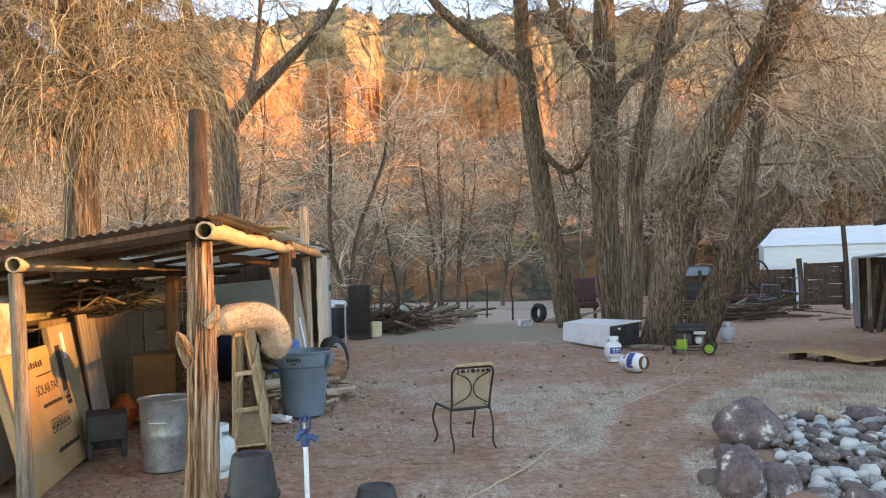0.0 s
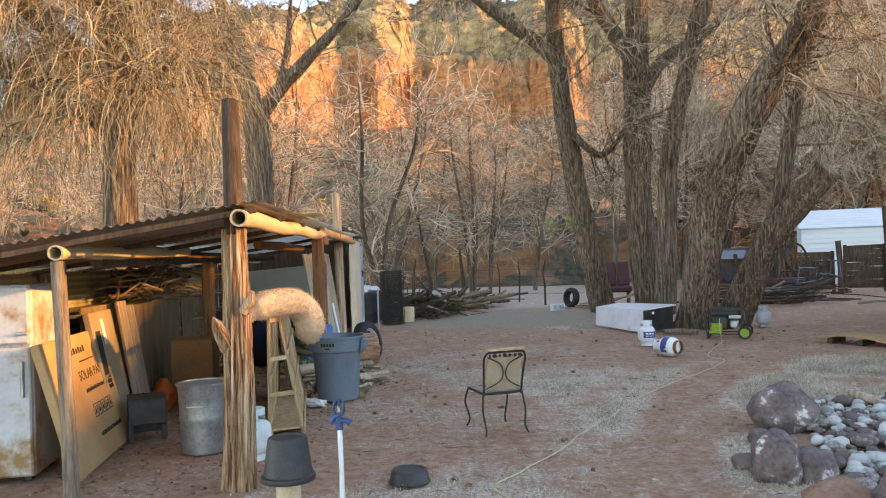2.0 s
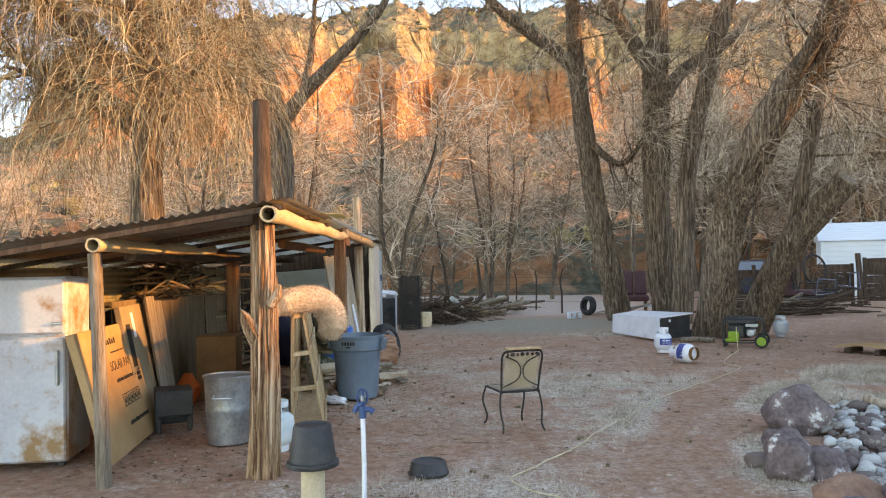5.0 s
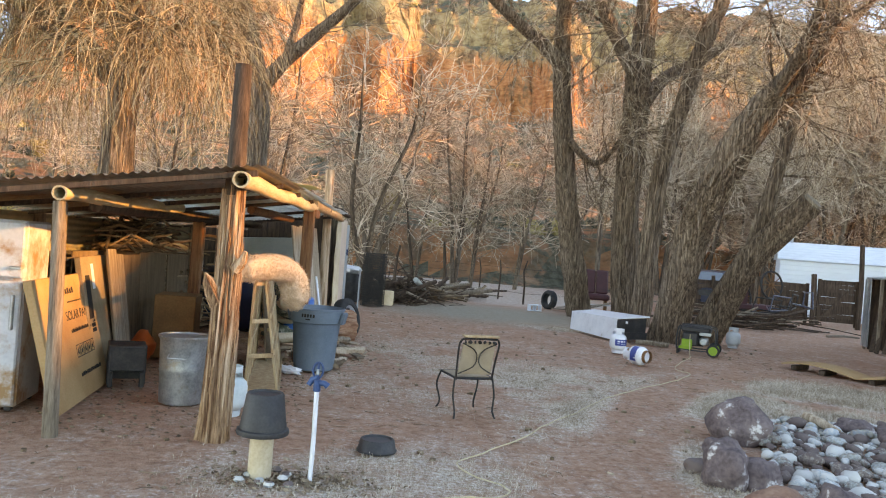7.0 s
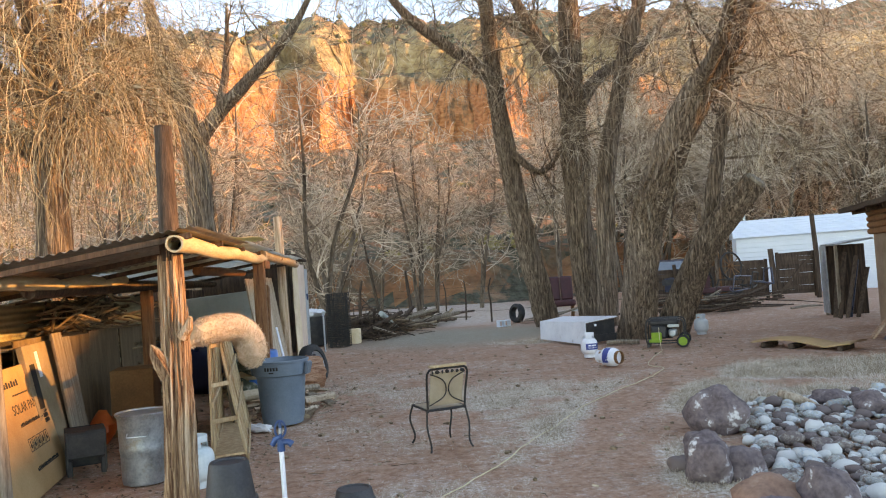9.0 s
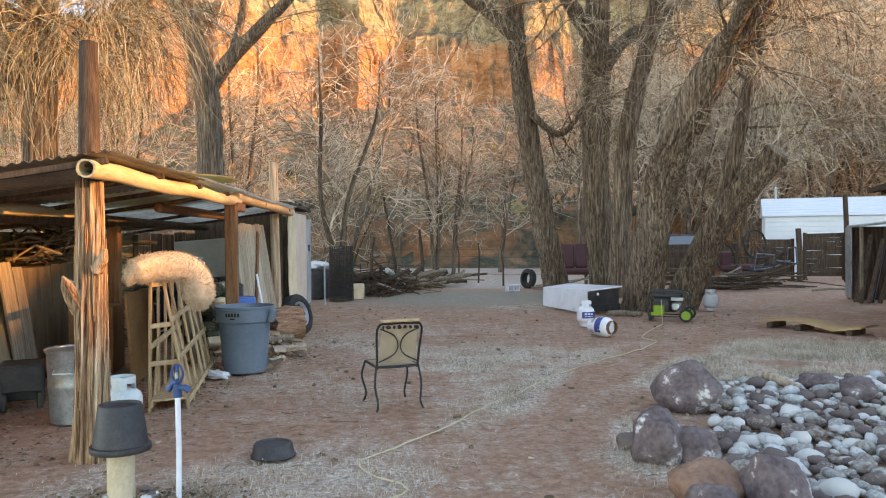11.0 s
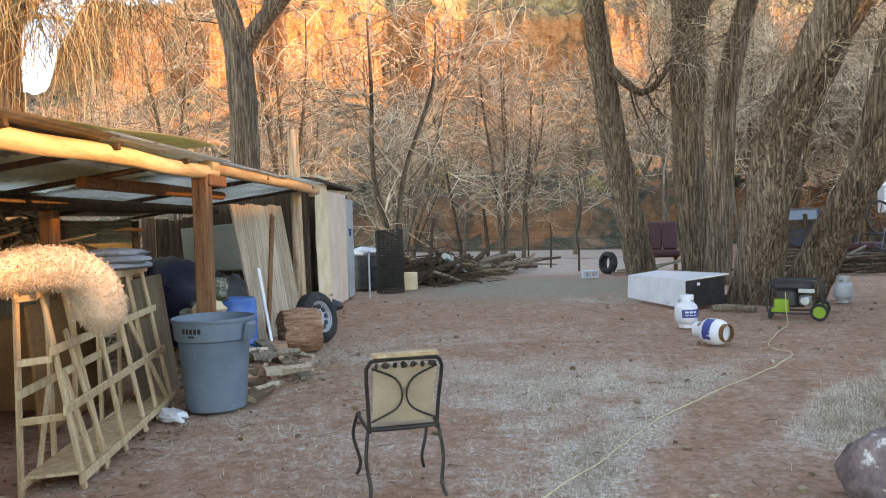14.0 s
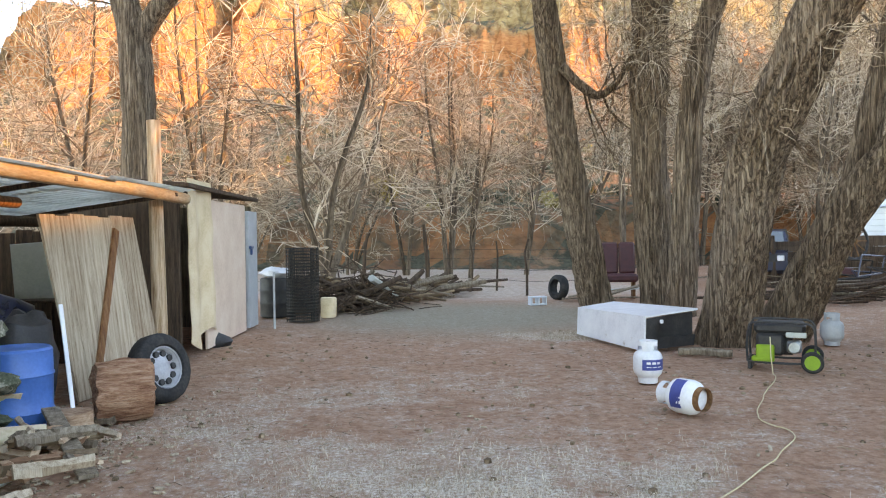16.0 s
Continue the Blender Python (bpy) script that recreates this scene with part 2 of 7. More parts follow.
M_WALLMETAL = material("back_wall_metal", [(.33, .28, .17), (.45, .39, .24), (.5, .45, .3)], 1.3, 0.6, 0.2, bump=0.15, fine=12, spots=((.25, .14, .07), 2.0, .56, .7))
M_ROCK = material("river_rock", [(.15, .11, .1), (.33, .26, .2), (.24, .28, .29), (.44, .4, .31), (.34, .41, .45), (.55, .54, .5)], 2.5, 0.7, bump=0.35, fine=30, rand=1.0)
M_LAVA = material("boulder_rock", [(.085, .06, .06), (.17, .125, .12), (.25, .19, .18)], 4, 0.9, bump=0.6, fine=30, spots=((.6, .57, .54), 5, .57, .63))
M_REDROCK = material("red_boulder", [(.2, .1, .07), (.3, .16, .11), (.36, .22, .16)], 4, 0.9, bump=0.5, fine=30)


# ---- ground ----
def spread(*runs):
    out = []
    for a, b, s in runs:
        out.extend(np.arange(a, b, s))
    return np.array(out + [runs[-1][1]])


def soft(a, b, t):
    t = min(1.0, max(0.0, (t - a) / (b - a)))
    return t * t * (3 - 2 * t)


def nz(x, y, f, o=0.0):
    return noise.noise(Vector((x * f + o, y * f - o, o)))


def ground_z(x, y):
    z = 0.03 * nz(x, y, .5) + 0.012 * nz(x, y, 2.1, 3) + 0.006 * nz(x, y, 6, 8)
    return z - 0.012


PATH_LINE = [(-0.2, 3.5), (1.0, 6.2), (1.9, 8.3), (3.4, 10.4), (6.5, 13.0), (10, 18)]


def path_near(x, y):
    d = 99
    for (ax, ay), (bx, by) in zip(PATH_LINE, PATH_LINE[1:]):
        t = max(0, min(1, ((x - ax) * (bx - ax) + (y - ay) * (by - ay)) / ((bx - ax) ** 2 + (by - ay) ** 2)))
        d = min(d, math.hypot(x - ax - t * (bx - ax), y - ay - t * (by - ay)))
    return d


def cover(x, y):
    """How much straw, grey gravel and green lie on the ground."""
    n = 0.5 + 0.5 * nz(x, y, .55, 2) + 0.25 * nz(x, y, 1.7, 5)
    straw = 0.0
    straw = max(straw, 1.45 * soft(2.4, .5, math.hypot((x - .95) / .62, (y - 7.7) / 1.5)))
    straw = max(straw, 1.35 * soft(3.2, 1.2, math.hypot((x - 4.6) / 1.3, (y - 8.7) / .9)))
    straw = max(straw, 1.2 * soft(1.5, .5, math.hypot((x - 1.45) / .55, (y - 5.9) / 1.3)))
    straw = max(straw, .4 * soft(2.6, .8, math.hypot((x + .6) / 1.3, (y - 4.2) / .9)))
    straw = max(straw, .35 * soft(3.2, .8, math.hypot((x - .3) / 1.2, (y - 10) / 1.5)))
    straw = max(straw, .8 * soft(1.6, .4, math.hypot((x - 2.8) / .8, (y - 17.2) / .7)))
    straw = max(straw, .42 * soft(4.4, 1.5, math.hypot((x + 1.2) / 1.2, (y - 1.6) / 1.1)))
    straw *= soft(.25, .75, n) * soft(.25, .75, path_near(x, y))
    grey = soft(24, 27, y + 2 * nz(x, y, .2)) * (.7 + .3 * n) * soft(9, 6, x)
    green = soft(4.5, 1.2, math.hypot((x - 1.8) / 1.1, (y - 20.5) / 1.0)) * .8
    return straw, grey, green


gx = spread((-420, -60, 40), (-60, -8, 2.6), (-8, 12, .14), (12, 40, 1.4), (40, 420, 38))
gy = spread((-220, -6, 21.4), (-6, 20, .14), (20, 46, .65), (46, 420, 37.4))
nx, ny = len(gx), len(gy)
verts = [(x, y, ground_z(x, y) if abs(x) < 60 and y < 47 else -0.4) for x in gx for y in gy]
faces = [(i * ny + j, (i + 1) * ny + j, (i + 1) * ny + j + 1, i * ny + j + 1) for i in range(nx - 1) for j in range(ny - 1)]


def ground_material():
    mt = bpy.data.materials.new("dirt")
    mt.use_nodes = True
    nt = mt.node_tree
    N, L = nt.nodes, nt.links
    bs = N["Principled BSDF"]
    tc = N.new("ShaderNodeTexCoord")
    def noi(s, d=6, r=.6):
        n = N.new("ShaderNodeTexNoise")
        n.inputs["Scale"].default_value, n.inputs["Detail"].default_value, n.inputs["Roughness"].default_value = s, d, r
        L.new(tc.outputs["Object"], n.inputs["Vector"])
        return n.outputs["Fac"]
    def ramp(f, stops):
        r = N.new("ShaderNodeValToRGB")
        e = r.color_ramp.elements
        while len(e) < len(stops):
            e.new(.5)
        for i, (p, c) in enumerate(stops):
            e[i].position, e[i].color = p, (*c, 1)
        L.new(f, r.inputs[0])
        return r.outputs[0]
    def mix(f, a, b):
        m = N.new("ShaderNodeMix")
        m.data_type = 'RGBA'
        L.new(f, m.inputs["Factor"]), L.new(a, m.inputs["A"]), L.new(b, m.inputs["B"])
        return m.outputs["Result"]
    def math2(op, a, b, c=None):
        m = N.new("ShaderNodeMath")
        m.operation = op
        m.use_clamp = op == 'SUBTRACT'
        for i, v in enumerate((a, b, c)):
            if v is None:
                continue
            if isinstance(v, (int, float)):
                m.inputs[i].default_value = v
            else:
                L.new(v, m.inputs[i])
        return m.outputs[0]
    at = N.new("ShaderNodeAttribute")
    at.attribute_name = "cover"
    sep = N.new("ShaderNodeSeparateColor")
    L.new(at.outputs["Color"], sep.inputs[0])
    dirt = mix(noi(1.6, 6, .75), ramp(noi(9, 8, .7), [(.3, (.18, .08, .05)), (.5, (.48, .255, .165)), (.72, (.74, .5, .365))]),
               ramp(noi(22, 6), [(.3, (.3, .14, .088)), (.7, (.56, .325, .225))]))
    litter = ramp(noi(42, 3, .8), [(.6, (0, 0, 0)), (.7, (1, 1, 1))])
    dirt = mix(math2('MULTIPLY', litter, .55), dirt, ramp(noi(15), [(.35, (.36, .27, .2)), (.65, (.58, .49, .4))]))
    straw = ramp(noi(28, 8, .75), [(.38, (.33, .225, .16)), (.5, (.62, .52, .43)), (.62, (.9, .84, .77))])
    grey = ramp(noi(6, 8, .7), [(.3, (.4, .3, .245)), (.55, (.6, .5, .42)), (.75, (.76, .67, .58))])
    green = ramp(noi(18, 8, .7), [(.3, (.22, .2, .15)), (.55, (.33, .32, .25)), (.75, (.46, .44, .38))])
    edge = math2('MULTIPLY_ADD', noi(7, 10, .9), 3.2, -1.6)
    fs = math2('SUBTRACT', math2('MULTIPLY_ADD', sep.outputs[0], 1.6, math2('MULTIPLY_ADD', noi(1.7, 5, .7), 1.8, math2('ADD', edge, -.9))), 0.02)
    c = mix(fs, dirt, straw)
    c = mix(sep.outputs[1], c, grey)
    c = mix(sep.outputs[2], c, green)
    L.new(c, bs.inputs["Base Color"])
    bs.inputs["Roughness"].default_value = .95
    bs.inputs["Specular IOR Level"].default_value = .15
    bp = N.new("ShaderNodeBump")
    bp.inputs["Strength"].default_value, bp.inputs["Distance"].default_value = 1.0, .04
    L.new(math2('ADD', noi(14, 10, .75), math2('MULTIPLY', noi(60, 4), .4)), bp.inputs["Height"])
    L.new(bp.outputs[0], bs.inputs["Normal"])
    return mt


M_DIRT = ground_material()
me = bpy.data.meshes.new("ground")
me.from_pydata(verts, [], faces)
me.polygons.foreach_set("use_smooth", [True] * len(me.polygons))
attr = me.color_attributes.new("cover", 'FLOAT_COLOR', 'POINT')
vals = []
for x, y, z in verts:
    vals.extend((*cover(x, y), 1.0))
attr.data.foreach_set("color", vals)
me.materials.append(M_DIRT)
ground = tagged(new("ground", me), "reddish brown packed dirt with frosty straw patches", "ground", kind="structure")

# ---- cliff and slopes of the canyon ----
# the line of the wall in plan: buttresses whose flanks face the sun, with shaded bays between
BAYS = [(-330, 190), (-130, 165), (-90, 150), (-67, 135), (-47.8, 112), (-46.2, 119), (-45, 132), (-38, 124), (-34.8, 130), (-33, 142), (-28.1, 136),
        (-13.8, 153), (-12, 160), (-4.5, 153), (.5, 158), (3, 166), (28, 163), (31, 156), (42, 168), (45, 176), (62, 168), (66, 164), (84, 180), (130, 190), (330, 210)]


def bay(x):
    for (a, p), (b, q) in zip(BAYS, BAYS[1:]):
        if x <= b:
            return p + (q - p) * (x - a) / (b - a)
    return BAYS[-1][1]


def cliff_line(x):
    return bay(x + .9 * nz(x, 0, .25, 3)) + 1.5 * nz(x, 0, .16, 2) + 1.1 * nz(x, 0, .5, 6)


def cliff_z(x, y):
    w = 3.0 * nz(x, y, .11, 1)
    z = -1.2 + 1.2 * soft(40, 42, y + w) + 3.0 * soft(43, 46.5, y + w + 2 * nz(x, 0, .35, 5))
    yc = cliff_line(x)
    run = max(0.0, min(1.0, (y - 46) / (yc - 46)))
    q, b = yc / 155, x * 156 / (yc + 1)
    z += 26 * q * run ** 1.35 + (2.2 * nz(x, y, .06, 2) + 1.2 * nz(x, y, .17, 4)) * soft(46, 60, y)
    k = y - yc
    size = q * soft(-81, -76, b) * (.8 + .2 * soft(-76, -50, b)) + .05 * nz(x, 0, .09, 7)
    z += size * ((14 + 2 * nz(x, 0, .08, 5)) * soft(-1, 2.2, k) + 1.6 * soft(2, 6, k) + 7.5 * soft(5.5 + 2.5 * nz(x, 0, .22, 1), 9, k))
    z += 1.0 * nz(x, z, .4, 3) * soft(-3, 2, k) + 13 * q * soft(9, 34, k) * soft(-84, -48, b) + 1.2 * nz(x, y, .1, 8) * soft(9, 14, k)
    return z


cx = spread((-330, -130, 10), (-130, 110, .65), (110, 330, 10))
cy = spread((38, 50, .9), (50, 106, 2.0), (106, 180, .38), (180, 204, 1.6), (204, 320, 12))
nx, ny = len(cx), len(cy)
cm = Mesh()
def cliff_point(x, y):
    z = cliff_z(x, y)
    f = soft(104, 112, y) * soft(196, 180, y)
    return (x + 1.1 * f * nz(y, z, .3, 4), y + f * (1.6 * nz(x, z, .1, 2) + 1.3 * nz(x, z * .7, .3, 5) + .8 * nz(x, z, .75, 8) + .35 * nz(x, z, 1.9, 3)), z + .5 * f * nz(x, z, .5, 9))


cm.add([cliff_point(x, y) for x in cx for y in cy],
       [(i * ny + j, (i + 1) * ny + j, (i + 1) * ny + j + 1, i * ny + j + 1) for i in range(nx - 1) for j in range(ny - 1)])


def cliff_material():
    mt = bpy.data.materials.new("sandstone")
    mt.use_nodes = True
    nt = mt.node_tree
    N, L = nt.nodes, nt.links
    bs = N["Principled BSDF"]
    tc = N.new("ShaderNodeTexCoord")
    ge = N.new("ShaderNodeNewGeometry")
    sx = N.new("ShaderNodeSeparateXYZ")
    L.new(tc.outputs["Object"], sx.inputs[0])
    sn = N.new("ShaderNodeSeparateXYZ")
    L.new(ge.outputs["True Normal"], sn.inputs[0])
    def noi(s, d=6, st=(1, 1, 1)):
        mp = N.new("ShaderNodeMapping")
        mp.inputs["Scale"].default_value = st
        L.new(tc.outputs["Object"], mp.inputs[0])
        n = N.new("ShaderNodeTexNoise")
        n.inputs["Scale"].default_value, n.inputs["Detail"].default_value, n.inputs["Roughness"].default_value = s, d, .65
        L.new(mp.outputs[0], n.inputs["Vector"])
        return n.outputs["Fac"]
    def ramp(f, stops):
        r = N.new("ShaderNodeValToRGB")
        e = r.color_ramp.elements
        while len(e) < len(stops):
            e.new(.5)
        for i, (p, c) in enumerate(stops):
            e[i].position, e[i].color = p, (*c, 1)
        L.new(f, r.inputs[0])
        return r.outputs[0]
    def mix(f, a, b):
        m = N.new("ShaderNodeMix")
        m.data_type = 'RGBA'
        L.new(f, m.inputs["Factor"]), L.new(a, m.inputs["A"]), L.new(b, m.inputs["B"])
        return m.outputs["Result"]
    def rng(f, a, b):
        r = N.new("ShaderNodeMapRange")
        r.inputs["From Min"].default_value, r.inputs["From Max"].default_value = a, b
        L.new(f, r.inputs[0])
        return r.outputs[0]
    h = N.new("ShaderNodeMath")
    h.operation = 'MULTIPLY_ADD'
    L.new(noi(.12), h.inputs[0])
    h.inputs[1].default_value = 16
    L.new(sx.outputs["Z"], h.inputs[2])
    red = ramp(noi(.5, 8, (1, 1, 3)), [(.3, (.26, .095, .046)), (.5, (.52, .215, .1)), (.7, (.64, .32, .16))])
    cream = ramp(noi(.4, 8, (1, 1, 2)), [(.32, (.2, .125, .068)), (.5, (.37, .26, .145)), (.7, (.5, .38, .23))])
    rock = mix(rng(h.outputs[0], 50, 54), red, cream)
    varnish = ramp(noi(1.1, 7, (1, 1, .3)), [(.3, (.1, .06, .038)), (.7, (.24, .15, .09))])
    rock = mix(rng(noi(.14, 9, (1, 1, .7)), .56, .63), rock, varnish)
    soil = ramp(noi(.35, 9), [(.3, (.17, .08, .045)), (.5, (.34, .17, .1)), (.7, (.46, .3, .2))])
    scrub = ramp(noi(2.5, 5), [(.35, (.08, .08, .055)), (.65, (.17, .165, .12))])
    soil = mix(rng(noi(.55, 8), .42, .52), soil, scrub)
    L.new(mix(rng(sn.outputs["Z"], .72, .5), soil, rock), bs.inputs["Base Color"])
    bs.inputs["Roughness"].default_value = .95
    bs.inputs["Specular IOR Level"].default_value = .1
    bp = N.new("ShaderNodeBump")
    bp.inputs["Strength"].default_value, bp.inputs["Distance"].default_value = 1.0, 1.2
    L.new(noi(.6, 10), bp.inputs["Height"])
    L.new(bp.outputs[0], bs.inputs["Normal"])
    return mt


cliff = part("cliff", cm, cliff_material(), label="red and cream sandstone canyon cliff above scrubby slope")
tagged(cliff, "red and cream sandstone canyon cliff above scrubby slope", "cliff", kind="structure")

# an added ridge, out of view, which keeps the low sun off the yard
SHADE_RIDGE_X = 75.0
rm = Mesh()
ry = spread((-160, -10, 5), (-10, 14, .5), (14, 62, 3.0))
# height shaped to set where the added shade ends on shed and yard
def shade_ridge_z(y):
    return 0.2 + 1.2 * soft(-4.5, -1, y) + 3.6 * soft(3, 9, y) * soft(22, 14, y) + (SHADE_RIDGE_X + 4.0) * math.tan(SUN_EL) / math.sin(SUN_AZ) + 0.05 * (y + 8) + 0.7 * nz(y, 0, .09, 5)
for i, y in enumerate(ry):
    fall = soft(42, 30, y)
    for k, (dx, f) in enumerate(((-26, -.03), (-10, .35), (-3, .8), (0, 1.0), (14, 1.0), (40, 1.0), (80, -.03))):
        rm.v.append((SHADE_RIDGE_X + dx, y, max(-.5, shade_ridge_z(y) * f * fall)))
rm.n = len(rm.v)
for i in range(len(ry) - 1):
    for k in range(6):
        a = i * 7 + k
        rm.f.append((a, a + 1, a + 8, a + 7))
rim = part("canyon_rim", rm, cliff.data.materials[0])
tagged(rim, "unseen sandstone ridge added to block the low sun", "rim", kind="structure")

# ---- trees ----
def limb(m, pts, sides=26, step=.1, ridge=.1, lump=.12, seed=0):
    """A trunk or limb through (x, y, z, radius) with furrowed bark."""
    line = smooth_line(pts, step)
    ph = seed * 2.13
    def shape(i, a, s):
        c, d = math.cos(a), math.sin(a)
        k = 1 + lump * noise.noise(Vector((c * 1.2 + ph, d * 1.2, s * .9)))
        n1 = noise.noise(Vector((c * 5.5 + ph, d * 5.5 + .3 * s, s * 1.1)))
        return k + ridge * (1 - 2.2 * abs(n1))
    tube(m, [p[:3] for p in line], [p[3] for p in line], sides, True, shape)
    return line


def many_tubes(m, lines, radii, sides=3):
    """Thin tubes: lines is N x P x 3, radii N x P."""
    if not len(lines):
        return
    A, R = np.array(lines, float), np.array(radii, float)
    n, p, _ = A.shape
    T = np.gradient(A, axis=1)
    T /= np.linalg.norm(T, axis=2, keepdims=True) + 1e-9
    ref = np.where(np.abs(T[:, :1, 2:3]) > .8, np.array([[[1., 0, 0]]]), np.array([[[0, 0, 1.]]]))
    X = np.cross(np.broadcast_to(ref, T.shape), T)
    X /= np.linalg.norm(X, axis=2, keepdims=True) + 1e-9
    Y = np.cross(T, X)
    ang = 2 * np.pi * np.arange(sides) / sides
    V = A[:, :, None, :] + R[:, :, None, None] * (X[:, :, None, :] * np.cos(ang)[None, None, :, None] + Y[:, :, None, :] * np.sin(ang)[None, None, :, None])
    base = m.n + (np.arange(n)[:, None, None] * p + np.arange(p - 1)[None, :, None]) * sides
    k = np.arange(sides)[None, None, :]
    k2 = (k + 1) % sides
    F = np.stack([base + k, base + k2, base + sides + k2, base + sides + k], axis=-1).reshape(-1, 4)
    m.v.extend(map(tuple, V.reshape(-1, 3).tolist()))
    m.f.extend(map(tuple, F.tolist()))
    m.n += n * p * sides


def sprout(rg, starts, dirs, length, r0, count, spread_deg, points, droop=0.0, wander=.18, vary=.4, low=.2, up=0.0):
    """One order of branching: count children from each given line. Returns lines (N x P x 3) and radii."""
    L, R = [], []
    for line, rad in zip(starts, dirs):
        line = np.asarray(line)
        for c in range(count):
            u = low + (1 - low) * rg.random()
            f = u * (len(line) - 1)
            i = min(int(f), len(line) - 2)
            p = line[i] + (line[i + 1] - line[i]) * (f - i)
            d = line[i + 1] - line[i]
            d = d / (np.linalg.norm(d) + 1e-9)
            side = rg.normal(size=3)
            side -= d * side.dot(d)
            side /= np.linalg.norm(side) + 1e-9
            a = math.radians(spread_deg) * (.6 + .7 * rg.random())
            d = d * math.cos(a) + side * math.sin(a)
            d[2] += up
            ln = length * (1 - vary * rg.random()) * (1.15 - .5 * u)
            seg = ln / (points - 1)
            out = [p]
            for k in range(points - 1):
                d = d + rg.normal(size=3) * wander
                d[2] -= droop * (k + 1) / points
                d /= np.linalg.norm(d) + 1e-9
                out.append(out[-1] + d * seg)
            L.append(out)
            rr = min(r0, rad * .8) * (.7 + .5 * rg.random())
            R.append([rr * (1 - .75 * k / (points - 1)) for k in range(points)])
    return L, R


def ends(R):
    return [r[0] for r in R]


# the cottonwood with several trunks
rg = np.random.default_rng(11)
cotton = thing("cottonwood_tree", "large bare multi-trunked cottonwood with deeply furrowed bark", "tree")
TRUNKS = [
    [(4.56, 21.6, -.15, .42), (4.42, 21.5, .3, .33), (3.86, 21.2, 2.8, .28), (3.4, 20.8, 5.2, .25), (3.1, 20.3, 7.1, .21), (2.9, 19.8, 9.2, .17), (2.7, 19.4, 11.5, .08)],
    [(5.8, 21.1, -.15, .52), (5.72, 21, .4, .4), (5.47, 21, 2.7, .35), (5.38, 20.6, 5.85, .34), (5.3, 20.2, 7.4, .3), (5.3, 20, 9, .25), (5.25, 19.8, 12, .1)],
    [(5.7, 20.0, -.15, .36), (5.75, 19.9, .4, .27), (5.96, 19.8, 4.1, .22), (6.37, 19.5, 6.3, .2), (6.6, 19.2, 7.5, .2), (7.1, 19, 9.2, .14), (7.4, 18.8, 11.5, .07)],
    [(5.06, 16.1, -.15, .5), (5.06, 15.9, .3, .37), (5.14, 15.3, 2.3, .33), (5.28, 14.6, 3.45, .33), (5.75, 13.8, 4.85, .3), (6.2, 13.4, 5.5, .24), (6.6, 12.9, 6.6, .12), (7.0, 12.5, 8.3, .06)],
    [(5.9, 16.5, -.2, .44), (6.15, 16.2, .45, .33), (6.5, 15.5, 1.8, .27), (6.92, 14.9, 2.65, .25), (7.3, 14.45, 3.25, .23)],
]
BOUGHS = [
    [(3.25, 20.4, 6.9, .2), (2.4, 19.9, 7.5, .18), (1.77, 19.6, 7.8, .15), (.55, 19, 8.6, .11), (-.4, 18.6, 9.8, .05)],
    [(3.55, 20.5, 5.0, .1), (4.0, 20.6, 4.6, .09), (4.5, 20.8, 4.5, .07), (5.2, 20.6, 5.3, .04)],
    [(5.1, 20.2, 7.1, .24), (4.32, 19.5, 7.8, .18), (3.64, 19, 8.6, .14), (2.9, 18.6, 10.2, .06)],
    [(6.55, 15.45, 1.8, .2), (6.72, 15.35, 2.8, .18), (6.9, 15.2, 3.9, .15), (7.2, 15.0, 5.6, .1), (7.5, 14.8, 8.0, .04)],
    [(5.7, 13.8, 4.9, .2), (6.6, 14.3, 5.9, .17), (7.9, 14.7, 7.1, .12), (9.5, 15.1, 8.8, .05)],
    [(5.3, 20.5, 5.9, .22), (6.4, 21.2, 7.2, .18), (8.2, 21.8, 8.4, .13), (10, 22, 10.5, .05)],
    [(5.65, 13.8, 4.85, .16), (5.85, 12.9, 5.6, .13), (5.8, 12.0, 6.5, .09), (5.5, 11.2, 7.8, .04)],
]
seedlines, seedrad = [], []
for i, t in enumerate(TRUNKS):
    m = Mesh()
    ln = limb(m, t, 48, .08, .15, .14, i + 1)
    part("trunk", m, M_BARK, cotton, "furrowed grey-brown bark")
    if i != 4:
        seedlines.append(ln[int(len(ln) * .5):, :3]), seedrad.append(.1)
for i, t in enumerate(BOUGHS):
    m = Mesh()
    ln = limb(m, t, 16, .14, .09, .12, i + 9)
    part("limb", m, M_BARK, cotton)
    seedlines.append(ln[int(len(ln) * .2):, :3]), seedrad.append(.07)
cut = Mesh()
lathe(cut, [(.0, .0), (.1, .01), (.16, -.004), (.2, .004), (.21, -.05)], 20, Matrix.Translation((7.33, 14.42, 3.29)) @ Vector((.44, -.5, .7)).to_track_quat('Z', 'Y').to_matrix().to_4x4())
part("cut_face", cut, M_GREYWOOD, cotton, "grey sawn end of the leaning trunk")
crown = Mesh()
L1, R1 = sprout(rg, seedlines, seedrad, 2.6, .03, 15, 55, 6, .02, .18, .5, .05, .05)
L2, R2 = sprout(rg, L1, ends(R1), 1.5, .013, 7, 52, 5, .12, .22, .5, .1)
L3, R3 = sprout(rg, L2, ends(R2), 1.2, .007, 9, 50, 5, .45, .22, .5, .05)
branches = Mesh()
many_tubes(branches, L1, R1, 5)
part("branch", branches, M_BARK, cotton, "thin dark branches")["kind"] = "stuff"
many_tubes(crown, L2, R2, 3)
many_tubes(crown, L3, np.maximum(R3, .0036), 3)
